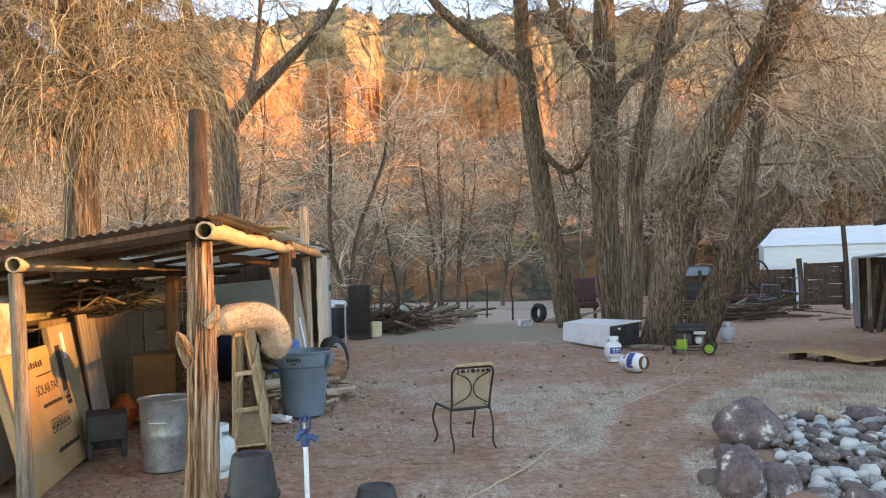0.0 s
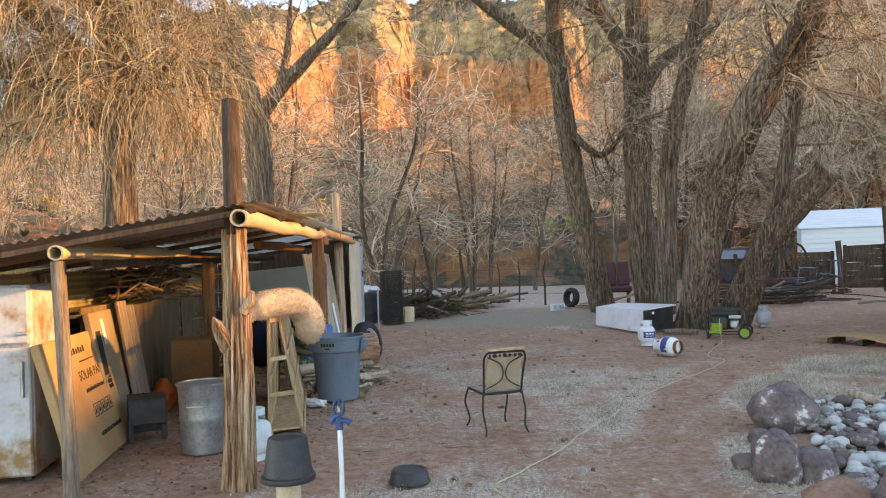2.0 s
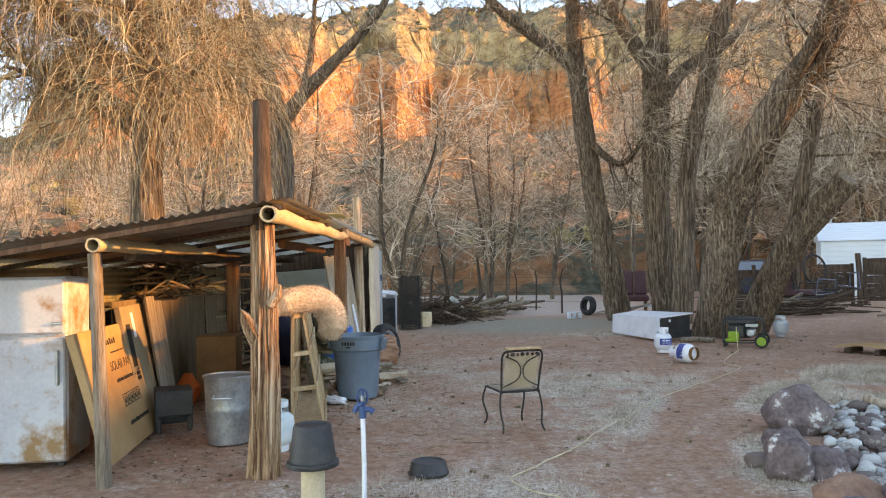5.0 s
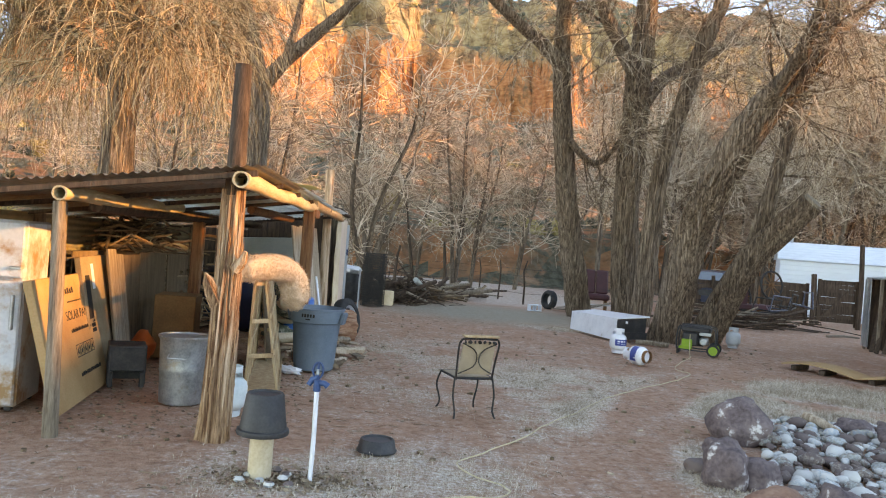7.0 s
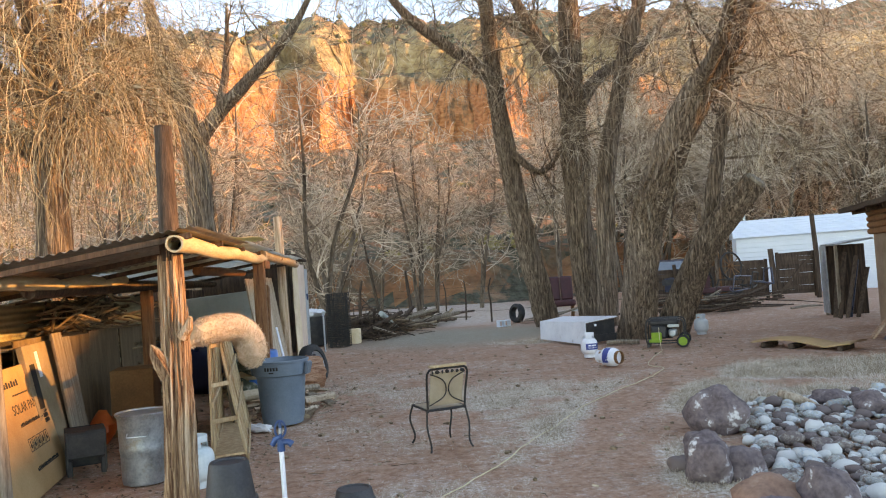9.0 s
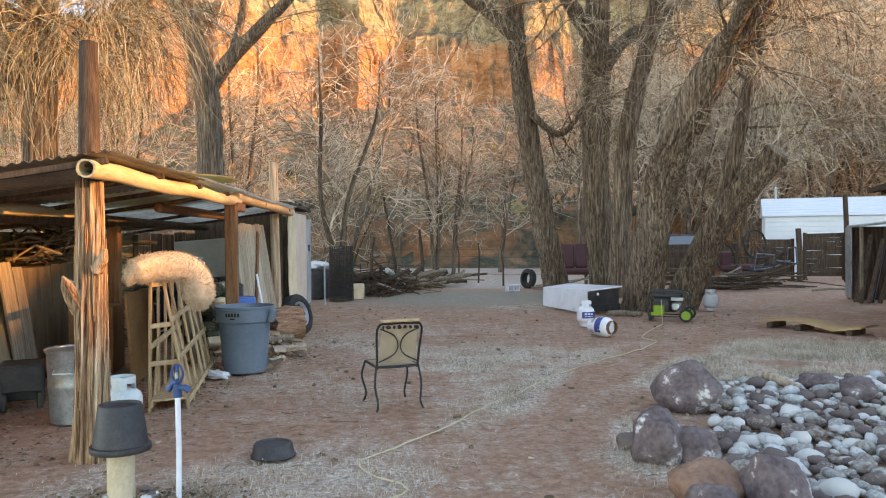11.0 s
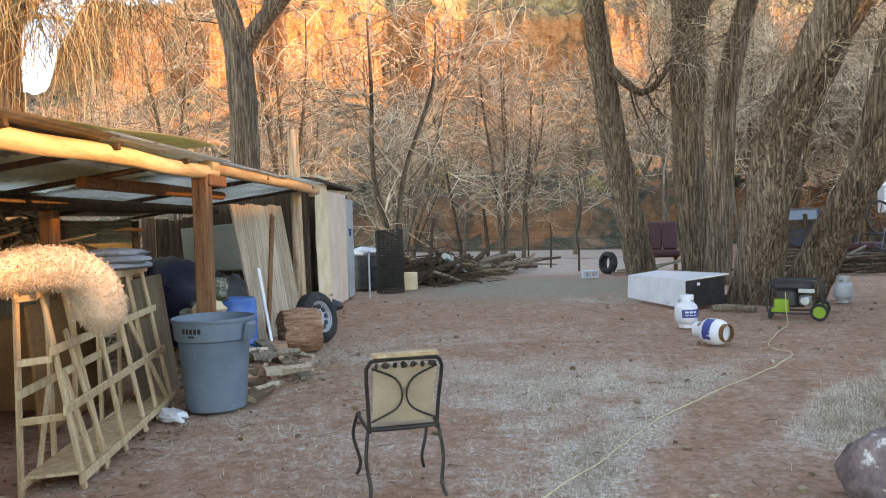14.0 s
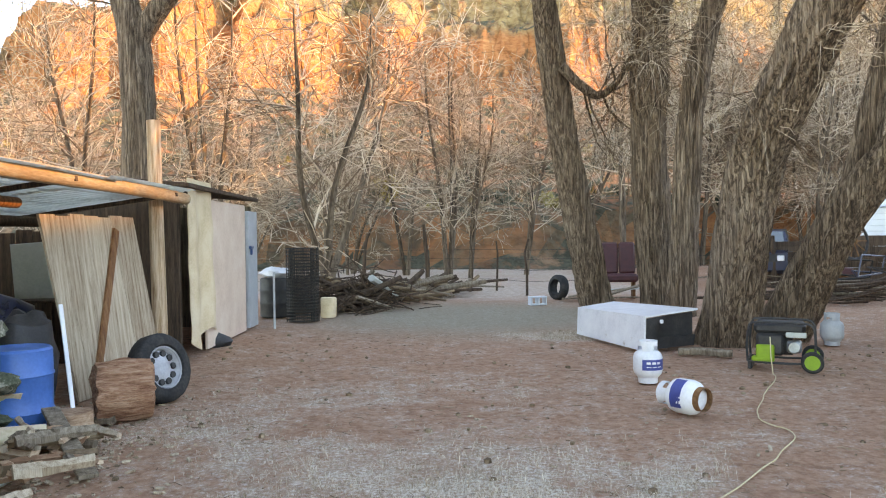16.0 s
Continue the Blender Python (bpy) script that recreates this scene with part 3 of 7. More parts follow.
# shoots from the old trunks
low = [np.array(smooth_line(t, .3))[:, :3] for t in TRUNKS[1:4]]
L4, R4 = sprout(rg, low, [.03] * 3, 1.3, .01, 30, 70, 5, .25, .22, .5, .3)
L5, R5 = sprout(rg, L4, ends(R4), .8, .006, 9, 50, 4, .35, .2, .5, .1)
many_tubes(crown, L4, R4, 3)
many_tubes(crown, L5, np.maximum(R5, .0036), 3)
part("crown", crown, M_TWIG, cotton, "bare tan twigs", smooth=False)


# the weeping tree behind the open shed
def weeping(at, pts, limbs, seed, shoots, name, label):
    r = np.random.default_rng(seed)
    tr = thing(name, label, "tree", at)
    m = Mesh()
    ln = limb(m, pts, 30, .12, .11, .1, seed)
    part("trunk", m, M_BARK, tr, "furrowed bark")
    sl, sr = [ln[int(len(ln) * .45):, :3]], [.1]
    for k, t in enumerate(limbs):
        m = Mesh()
        l2 = limb(m, t, 14, .15, .1, .1, seed + k)
        part("limb", m, M_BARK, tr)
        sl.append(l2[int(len(l2) * .15):, :3]), sr.append(.06)
    c = Mesh()
    A1, B1 = sprout(r, sl, sr, 2.2, .035, 9, 60, 6, .05, .18, .5, .05, .1)
    A2, B2 = sprout(r, A1, ends(B1), 1.1, .013, 6, 55, 5, .25, .2, .5, .15)
    A3, B3 = sprout(r, A2, ends(B2), 2.3, .0055, shoots, 60, 8, .75, .24, .6, .0)
    many_tubes(c, A1, B1, 5), many_tubes(c, A2, B2, 3), many_tubes(c, A3, np.maximum(B3, .0032), 3)
    part("crown", c, M_WILLOW, tr, "drooping golden bare twigs", smooth=False)
    return tr


weeping((-6.1, 12.7, 0),
        [(0, 0, -.1, .36), (0, 0, .6, .29), (0, 0, 2.8, .25), (.06, 0, 5.2, .23), (.2, 0, 6.1, .2), (.5, 0, 7.2, .16), (.7, 0, 9, .07)],
        [[(-.1, 0, 4.9, .2), (-.9, -.4, 5.7, .17), (-1.5, -.8, 6.2, .13), (-2.8, -1.4, 6.6, .05)],
         [(0, 0, 5.2, .18), (.1, -.9, 6.2, .14), (.0, -1.9, 7.0, .08), (-.3, -2.6, 7.4, .03)],
         [(-.05, 0, 5.4, .18), (-.8, .7, 6.5, .14), (-1.8, 1.3, 7.5, .07)],
         [(.1, 0, 5.5, .16), (.6, .5, 6.4, .12), (1.1, .9, 6.9, .06)],
         [(0, 0, 4.2, .14), (-1.2, .4, 5, .11), (-2.6, .4, 5.6, .05)],
         [(0, 0, 3.6, .11), (.3, -.8, 4.5, .08), (.5, -1.5, 4.9, .03)],
         [(0, 0, 3.9, .11), (-1, -.6, 4.7, .08), (-1.9, -1.0, 5.0, .03)],
         [(0, 0, 3.9, .11), (.7, -.2, 4.9, .08), (1.2, -.4, 5.2, .03)]],
        21, 12, "willow_tree", "bare weeping willow with golden drooping twigs behind shed")

# forked tree at the far end of the shed
rg = np.random.default_rng(5)
forked = thing("bare_tree", "bare forked tree with dark trunk behind shed", "tree", (-5.35, 21.9, 0))
m = Mesh()
ln = limb(m, [(0, 0, -.1, .48), (0, 0, 1, .4), (0, 0, 3.3, .35), (-.02, 0, 4.9, .33), (-.15, 0, 6.3, .3), (-.75, 0, 8.5, .22), (-1.1, 0, 10, .14), (-1.2, 0, 12, .06)], 26, .12, .1, .1, 3)
part("trunk", m, M_BARK, forked)
sl, sr = [ln[int(len(ln) * .5):, :3]], [.1]
for t in ([(0, 0, 5.9, .24), (.7, -.1, 6.8, .2), (1.45, -.3, 7.5, .17), (2.85, -.8, 8.8, .11), (3.8, -1, 10.4, .04)],
          [(-.5, 0, 7.4, .16), (-1.35, -.3, 8.6, .13), (-2.4, -.8, 9.1, .1), (-3.8, -1.2, 9.5, .04)],
          [(.7, -.1, 6.9, .12), (.9, .3, 8.2, .1), (1.0, .5, 10, .04)]):
    m = Mesh()
    l2 = limb(m, t, 14, .15, .1, .1, 6)
    part("limb", m, M_BARK, forked)
    sl.append(l2[:, :3]), sr.append(.06)
c = Mesh()
A1, B1 = sprout(rg, sl, sr, 2.4, .03, 9, 55, 6, .04, .18, .5, .1, .1)
A2, B2 = sprout(rg, A1, ends(B1), 1.3, .012, 6, 50, 5, .15, .2, .5, .15)
A3, B3 = sprout(rg, A2, ends(B2), 1.2, .007, 5, 45, 5, .4, .2, .5, .1)
many_tubes(c, A1, B1, 5), many_tubes(c, A2, B2, 3), many_tubes(c, A3, np.maximum(B3, .004), 3)
part("crown", c, M_TWIG, forked, smooth=False)


# thicket of bare trees across the wash
def thicket_tree(seed, height, stems, lean):
    r = np.random.default_rng(seed)
    tr = thing("thicket_tree", "bare pale cottonwood sapling in the far thicket", "tree", group="far thicket")
    m = Mesh()
    sl = []
    for k in range(stems):
        a = r.random() * 6.28
        d = lean * (.4 + r.random())
        pts = [(0, 0, -.6, .13), (.1 * math.cos(a), .1 * math.sin(a), .4, .1),
               (d * .5 * math.cos(a), d * .5 * math.sin(a), height * .4, .07),
               (d * math.cos(a + .3), d * math.sin(a + .3), height * .75, .05),
               (d * 1.1 * math.cos(a + .3), d * 1.1 * math.sin(a + .3), height, .02)]
        l = smooth_line(pts, .5)
        tube(m, l[:, :3], list(l[:, 3]), 6)
        sl.append(l[int(len(l) * .25):, :3])
    part("trunk", m, M_FARTRUNK, tr)
    c = Mesh()
    A1, B1 = sprout(r, sl, [.06] * stems, height * .4, .03, 34 // stems + 3, 60, 5, 0, .2, .5, .05, .12)
    A2, B2 = sprout(r, A1, ends(B1), height * .22, .016, 6, 55, 4, .03, .22, .5, .1, .1)
    A3, B3 = sprout(r, A2, ends(B2), height * .15, .013, 4, 50, 3, .05, .25, .5, .05, .05)
    many_tubes(c, A1, B1, 3), many_tubes(c, A2, B2, 3), many_tubes(c, A3, np.maximum(B3, .009), 3)
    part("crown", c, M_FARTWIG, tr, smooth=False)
    return tr


protos = [thicket_tree(31, 8.5, 3, 1.6), thicket_tree(32, 7.5, 2, 1.1), thicket_tree(33, 10, 2, 1.4), thicket_tree(34, 6, 4, 1.5)]
spots = [(1.8, 33, 0, 1), (-2.1, 28.5, 3, 1.3), (2.6, 34, 0, .8), (-6, 31, 0, 1.1), (.2, 37, 2, .9), (5, 36, 1, 1), (8.2, 33, 2, 1), (-10, 30, 2, 1)]
rg = np.random.default_rng(77)
for k in range(36):
    y = 38 + 20 * rg.random() ** 1.2
    x = (rg.random() * 1.55 - .75) * y - 1
    spots.append((x, y, int(rg.integers(0, 4)), .5 + .45 * rg.random() + (.3 if x > .12 * y else 0)))
for k in range(24):
    y = 33 + 14 * rg.random()
    spots.append((9 + 24 * rg.random(), y + 3, int(rg.integers(0, 4)), .9 + .7 * rg.random()))
used = set()
for x, y, k, s in spots:
    z = max(0.0, cliff_z(x, y)) if y > 38 else 0.0
    mx = pose(x, y, z - .1, 0, 0, float(rg.random() * 360)) @ Matrix.Diagonal((s, s, s, 1))
    if k not in used:
        used.add(k)
        protos[k].matrix_world = mx
    else:
        o = copy_thing(protos[k], Matrix.Identity(4))
        o.matrix_world = mx

# scrub on the slopes
rg = np.random.default_rng(90)
m, m2 = Mesh(), Mesh()
for k in range(1250):
    y = 47 + 90 * rg.random()
    x = (rg.random() * 1.5 - .85) * y
    s = .35 + .6 * rg.random()
    if k >= 900:    # along the rim and on the ledges
        x = -100 + 180 * rg.random()
        y = cliff_line(x) + 9 + 26 * rg.random()
        s = .5 + .7 * rg.random()
    z = cliff_z(x, y)
    tgt = m2 if rg.random() < .12 else m
    A, R = [], []
    for j in range(12):
        d = rg.normal(size=3)
        d[2] = abs(d[2]) + .4
        d /= np.linalg.norm(d)
        A.append([(x, y, z - .1), (x + d[0] * s * .6, y + d[1] * s * .6, z + d[2] * s * .6), (x + d[0] * s + .1 * rg.normal(), y + d[1] * s + .1 * rg.normal(), z + d[2] * s)])
        R.append([.05 * s, .22 * s, .04 * s])
    many_tubes(tgt, A, R, 4)
M_SCRUB = material("sage_scrub", [(.05, .052, .035), (.12, .12, .085), (.2, .2, .15)], 1, .95, bump=0, fine=6, rand=.5)
M_YSCRUB = material("rabbitbrush", [(.2, .15, .05), (.32, .25, .09), (.42, .34, .15)], 1, .95, bump=0, fine=6, rand=.4)
sc = part("sagebrush", m, M_SCRUB, smooth=False)
tagged(sc, "grey-green sagebrush dotted over the canyon slope", "scrub", kind="stuff")
sc = part("rabbitbrush", m2, M_YSCRUB, smooth=False)
tagged(sc, "yellow dry rabbitbrush on the canyon slope", "scrub", kind="stuff")

# golden shrubs at the foot of the slope
M_GOLD = material("golden_shrub_twig", [(.2, .13, .04), (.4, .28, .09), (.58, .43, .17)], 1, .9, bump=0, fine=6, rand=.6)
for x, y, s in ((-16.83, 30.0, 1.9), (-22.4, 58.0, 2.0), (-29.46, 64.0, 1.5), (-0.89, 52.0, 1.6)):
    t = thing("golden_shrub", "dense yellow leafless shrub on the slope", "shrub", (x, y, max(0.0, cliff_z(x, y)) if y > 38 else 0.0), 0, "golden shrubs")
    m = Mesh()
    stems = []
    for j in range(26):
        a, d = rg.random() * 6.28, .15 + .5 * rg.random()
        stems.append([np.array((.1 * math.cos(a), .1 * math.sin(a), -.1)), np.array((d * .5 * s * math.cos(a), d * .5 * s * math.sin(a), .5 * s)), np.array((d * s * math.cos(a), d * s * math.sin(a), (.75 + .3 * rg.random()) * s))])
    G1, H1 = sprout(rg, stems, [.02] * 26, .5 * s, .012, 9, 40, 4, 0, .2, .5, .2, .2)
    G2, H2 = sprout(rg, G1, ends(H1), .3 * s, .009, 5, 45, 3, 0, .2, .5, .1, .2)
    many_tubes(m, stems, [[.03, .02, .01]] * 26, 4), many_tubes(m, G1, H1, 3), many_tubes(m, G2, np.maximum(H2, .007), 3)
    part("crown", m, M_GOLD, t, smooth=False)

# ---- more materials ----
M_CARD = material("cardboard", [(.36, .2, .09), (.44, .26, .125), (.5, .31, .16)], 2, 0.85, bump=0.08, fine=60, stretch=(1, 1, 1))
M_CARD2 = material("dull_cardboard", [(.24, .17, .1), (.31, .225, .14), (.36, .27, .18)], 2, 0.85, bump=0.08, fine=60)
M_PLY = material("old_plywood", [(.1, .064, .036), (.16, .105, .062), (.22, .15, .095)], 2.5, 0.85, bump=0.2, fine=40, stretch=(4, 4, .6))
M_BROWNPLY = material("brown_hardboard", [(.2, .09, .035), (.27, .125, .05), (.33, .17, .075)], 2.5, 0.7, bump=0.1, fine=40)
M_BLACK = material("black_plastic", [(.012, .012, .013), (.025, .025, .026), (.05, .047, .043)], 6, 0.55, bump=0.1, fine=60)
M_INK = material("black_ink", [(.02, .018, .016), (.035, .03, .026)], 20, 0.8, bump=0)
M_GALV = material("galvanized_steel", [(.24, .27, .28), (.37, .41, .42), (.5, .54, .55)], 7, 0.4, 0.75, bump=0.08, fine=50, spots=((.3, .27, .22), 5, .58, .7))
M_WHITE = material("white_enamel", [(.42, .45, .48), (.52, .55, .57), (.6, .62, .63)], 1.5, 0.4, bump=0.03, fine=30, spots=((.34, .18, .075), 2.0, .5, .62))
M_WHITEPL = material("white_paint", [(.62, .64, .66), (.72, .74, .76), (.78, .8, .81)], 4, 0.4, bump=0.03, fine=40, spots=((.4, .33, .26), 6, .66, .76))
M_TEAL = material("faded_tank_paint", [(.45, .55, .54), (.58, .66, .65), (.66, .72, .7)], 4, 0.45, bump=0.03, fine=40)
M_BLUELABEL = material("blue_label", [(.02, .045, .2), (.03, .07, .28)], 8, 0.5, bump=0)
M_GREYTANK = material("grey_tank_paint", [(.36, .39, .4), (.48, .51, .52)], 4, 0.5, bump=0.03)
M_RUST = material("rust", [(.1, .045, .02), (.2, .09, .04), (.28, .14, .07)], 9, 0.9, bump=0.4)
M_BINBLUE = material("blue_grey_plastic", [(.085, .13, .165), (.11, .165, .205), (.14, .195, .235)], 3, 0.5, bump=0.06, fine=60, spots=((.3, .28, .25), 5, .64, .8))
M_PALELATH = material("pale_lath", [(.36, .22, .12), (.48, .325, .185), (.57, .43, .275)], 5, 0.75, bump=0.2, fine=30, stretch=(4, 4, .6), rand=.2)
M_WOOL = material("sheepskin", [(.5, .36, .24), (.6, .46, .33), (.68, .55, .42)], 22, 0.95, bump=0.18, fine=60, dist=.02)
M_ORANGE = material("orange_cloth", [(.5, .07, .015), (.65, .12, .02)], 8, 0.6, bump=0.2)
M_GREYCLOTH = material("grey_cloth", [(.16, .165, .18), (.24, .245, .26), (.3, .3, .31)], 5, 0.9, bump=0.4)
M_CANVAS = material("tan_canvas", [(.6, .44, .27), (.73, .56, .37), (.8, .65, .46)], 2.5, 0.85, bump=0.15, fine=50)
M_PINKDOOR = material("faded_door_paint", [(.66, .47, .36), (.75, .56, .44), (.8, .64, .52)], 2, 0.75, bump=0.15, fine=30)
M_PALEPANEL = material("pale_panel", [(.4, .43, .4), (.48, .51, .47), (.54, .56, .52)], 2, 0.7, bump=0.05)
M_BLUE = material("blue_plastic", [(.005, .12, .36), (.01, .18, .52)], 4, 0.4, bump=0.05)
M_BLUEPAINT = material("blue_valve_paint", [(.008, .045, .12), (.015, .08, .2)], 8, 0.4, bump=0.1)
M_TYRE = material("tyre_rubber", [(.015, .015, .016), (.03, .03, .03), (.06, .055, .05)], 6, 0.8, bump=0.3)
M_CAMO = material("dull_green_cloth", [(.04, .05, .03), (.1, .11, .07), (.4, .37, .3)], 5, 0.9, bump=0.4)
M_DOORWOOD = material("door_plank_wood", [(.26, .17, .11), (.47, .36, .26), (.6, .49, .37)], 4, 0.9, bump=0.6, stretch=(6, 6, .35), fine=26, rand=.15)
M_FIREWOOD = material("split_firewood", [(.27, .135, .08), (.46, .28, .18), (.62, .45, .32)], 5, 0.9, bump=0.6, stretch=(1, 1, 3), fine=30, rand=.4)
M_BRUSH = material("dry_brush", [(.12, .075, .045), (.24, .16, .1), (.36, .26, .17)], 3, 0.9, bump=0.3, rand=.5)
M_IRON = material("black_iron", [(.012, .011, .01), (.025, .022, .02), (.06, .04, .028)], 12, 0.55, 0.3, bump=0.2)
M_SLING = material("beige_sling_fabric", [(.3, .22, .145), (.39, .295, .2), (.46, .365, .26)], 3, 0.9, bump=0.25, fine=180)
M_LIME = material("lime_green_plastic", [(.14, .27, .012), (.2, .36, .02)], 6, 0.45, bump=0.05)
M_CORD = material("yellow_cord", [(.56, .44, .24), (.68, .57, .37)], 10, 0.6, bump=0)
M_PVC = material("tan_pvc", [(.48, .36, .23), (.58, .46, .31), (.64, .53, .38)], 5, 0.5, bump=0.05)
M_BURGUNDY = material("burgundy_vinyl", [(.05, .012, .014), (.09, .02, .022)], 6, 0.5, bump=0.1)
M_SIDING = material("white_steel_siding", [(.6, .66, .7), (.7, .75, .78)], .6, 0.5, 0.1, bump=0.03)
M_NAVY = material("navy_car_paint", [(.008, .014, .035), (.015, .025, .06)], 3, 0.3, coat=.5, bump=0)
M_LOGWALL = material("adobe_plaster", [(.2, .12, .075), (.28, .175, .115), (.33, .22, .15)], 1.6, 0.9, bump=0.3, fine=25)


def translucent(name, col):
    """Thin weathered sheet that lets some daylight through."""
    mt = material(name, [tuple(c * .75 for c in col), col, tuple(min(.8, c * 1.1) for c in col)], 1.3, .6, bump=.1, fine=12, spots=((.3, .25, .18), 2.5, .58, .75))
    nt = mt.node_tree
    bs, out = nt.nodes["Principled BSDF"], nt.nodes["Material Output"]
    tr = nt.nodes.new("ShaderNodeBsdfTranslucent")
    nt.links.new(bs.inputs["Base Color"].links[0].from_socket, tr.inputs["Color"])
    mx = nt.nodes.new("ShaderNodeMixShader")
    mx.inputs[0].default_value = .7
    nt.links.new(bs.outputs[0], mx.inputs[1])
    nt.links.new(tr.outputs[0], mx.inputs[2])
    nt.links.new(mx.outputs[0], out.inputs["Surface"])
    return mt


M_PALEROOF = translucent("pale_fibreglass", (.7, .72, .68))
M_FIBRE = translucent("yellow_fibreglass", (.58, .48, .27))


def glass_material():
    mt = bpy.data.materials.new("car_glass")
    mt.use_nodes = True
    b = mt.node_tree.nodes["Principled BSDF"]
    b.inputs["Base Color"].default_value = (.05, .07, .075, 1)
    b.inputs["Roughness"].default_value = .05
    b.inputs["Transmission Weight"].default_value = .2
    return mt


M_GLASS = glass_material()
M_STEELRIM = material("dusty_steel_rim", [(.36, .37, .39), (.54, .55, .57)], 6, .5, .4, bump=.05)


def writing(text, size, mx, mat, parent):
    """Raised letters as a mesh part."""
    cu = bpy.data.curves.new("writing", 'FONT')
    cu.body, cu.size, cu.extrude, cu.align_x = text, size, .0008, 'CENTER'
    tmp = bpy.data.objects.new("writing_tmp", cu)
    scene.collection.objects.link(tmp)
    dg = bpy.context.evaluated_depsgraph_get()
    me = bpy.data.meshes.new_from_object(tmp.evaluated_get(dg))
    bpy.data.objects.remove(tmp)
    me.materials.clear()
    me.materials.append(mat)
    ob = new("writing", me)
    ob.parent = parent
    ob.matrix_local = mx
    return ob


def ragged(seed, amp, f=4):
    return lambda i, a, s: 1 + amp * noise.noise(Vector((math.cos(a) * f + seed, math.sin(a) * f, s * .8))) + .06 * noise.noise(Vector((math.cos(a) + seed, math.sin(a), s * 1.5)))


# ---- the open shed ----
shed = thing("open_shed", "open pole shed with corrugated roof full of junk", "shed")
# corner pole of split cedar
m = Mesh()
ln = smooth_line([(-2.69, 5.24, -.1, .135), (-2.68, 5.25, .4, .112), (-2.68, 5.26, 1.3, .098), (-2.68, 5.27, 2.02, .085)], .04)
tube(m, ln[:, :3], list(ln[:, 3]), 56, True, ragged(1, .4, 5))
pole = part("post", m, M_POLEWOOD, shed, "split cedar corner post with shaggy bark strips")
pole.matrix_local = Matrix.Translation((-.03, .19, 0))
m = Mesh()
ln = smooth_line([(-2.68, 5.27, 1.97, .082), (-2.69, 5.3, 2.5, .07), (-2.7, 5.34, 3.05, .062)], .05)
tube(m, ln[:, :3], list(ln[:, 3]), 22, True, ragged(4, .1, 5))
part("post_top", m, M_DARKWOOD, pole, "dark weathered upper length of post")
for k in range(64):
    m = Mesh()
    a = random.uniform(-2.6, 1.2)
    z0 = random.uniform(.1, 1.5)
    ln_ = random.uniform(.2, .7)
    r0 = .106 - .01 * z0
    pts = []
    for j in range(5):
        u = j / 4
        r = r0 + .006 + (.03 * abs(u - .5) * random.random())
        pts.append((-2.68 + r * math.cos(a + .1 * u), 5.255 + r * math.sin(a + .1 * u), z0 + ln_ * u))
    tube(m, pts, [.004, .011, .013, .01, .003], 4)
    part("bark_strip", m, M_POLEWOOD, pole)
m = Mesh()
tube(m, [(-2.72, 5.22, 1.1), (-2.77, 5.19, 1.2), (-2.81, 5.17, 1.28), (-2.84, 5.16, 1.34)], [.075, .065, .045, .006], 18, True, ragged(3, .5, 3))
tube(m, [(-2.61, 5.18, 1.38), (-2.55, 5.14, 1.46), (-2.53, 5.12, 1.53)], [.05, .04, .02], 8, True, ragged(8, .2))
part("branch_stub", m, M_POLEWOOD, pole)


def hollow_pole(y0, y1, x0, x1, z0, z1, r, mat, name, label):
    k = Mesh()
    n = 20
    pts = [Vector((x0 + (x1 - x0) * i / 8, y0 + (y1 - y0) * i / 8, z0 + (z1 - z0) * i / 8 + .012 * math.sin(i * 1.7))) for i in range(9)]
    tube(k, pts, r, n, False, ragged(y0, .04))
    inner = [pts[0] + (pts[1] - pts[0]).normalized() * d for d in (0, .02, .5)]
    tube(k, inner, r * .78, n, False)
    a, b = 0, 9 * n
    k.f.extend([(a + i, b + i, b + (i + 1) % n, a + (i + 1) % n) for i in range(n)])
    k.f.append(tuple(range(b + 2 * n, b + 3 * n)))
    return part(name, k, mat, shed, label)


hollow_pole(5.08, 10.0, -2.6, -2.47, 2.085, 2.1, .066, M_PALEPOLE, "beam", "yellowed hollow pole along the roof edge")
m = Mesh()
tube(m, [(-2.47, 9.75, 2.16), (-2.43, 11.4, 2.16), (-2.39, 13.2, 2.15), (-2.34, 14.85, 2.12)], [.075, .08, .075, .07], 14, True, ragged(7, .08))
part("beam", m, M_GREYPOLE, shed, "grey peeled pole with sunlit orange patches painted in")
hollow_pole(5.14, 8.6, -3.95, -3.93, 1.87, 1.9, .058, M_PALEPOLE, "beam", "yellowed hollow pole inside the roof")
m = Mesh()
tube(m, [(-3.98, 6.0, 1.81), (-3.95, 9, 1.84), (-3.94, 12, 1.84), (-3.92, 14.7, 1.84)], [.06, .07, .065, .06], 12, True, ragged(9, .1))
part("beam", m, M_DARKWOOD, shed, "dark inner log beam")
m = Mesh()
tube(m, [(-3.1, 8.6, 1.96), (-3.08, 10.2, 1.97), (-3.0, 12.0, 1.96)], [.05, .06, .05], 10, True, ragged(12, .1))
part("beam", m, M_REDWOOD, shed)


def post(x, y, h, r, mat, label, square=False, lean=0.0):
    k = Mesh()
    if square:
        box(k, (x + lean / 2, y, h / 2 - .05), (2 * r, 2 * r, h + .1), .014)
    else:
        tube(k, [(x, y, -.1), (x + lean * .5, y, h * .5), (x + lean, y, h)], [r * 1.08, r, r * .94], 14, True, ragged(x + y, .12))
    return part("post", k, mat, shed, label)


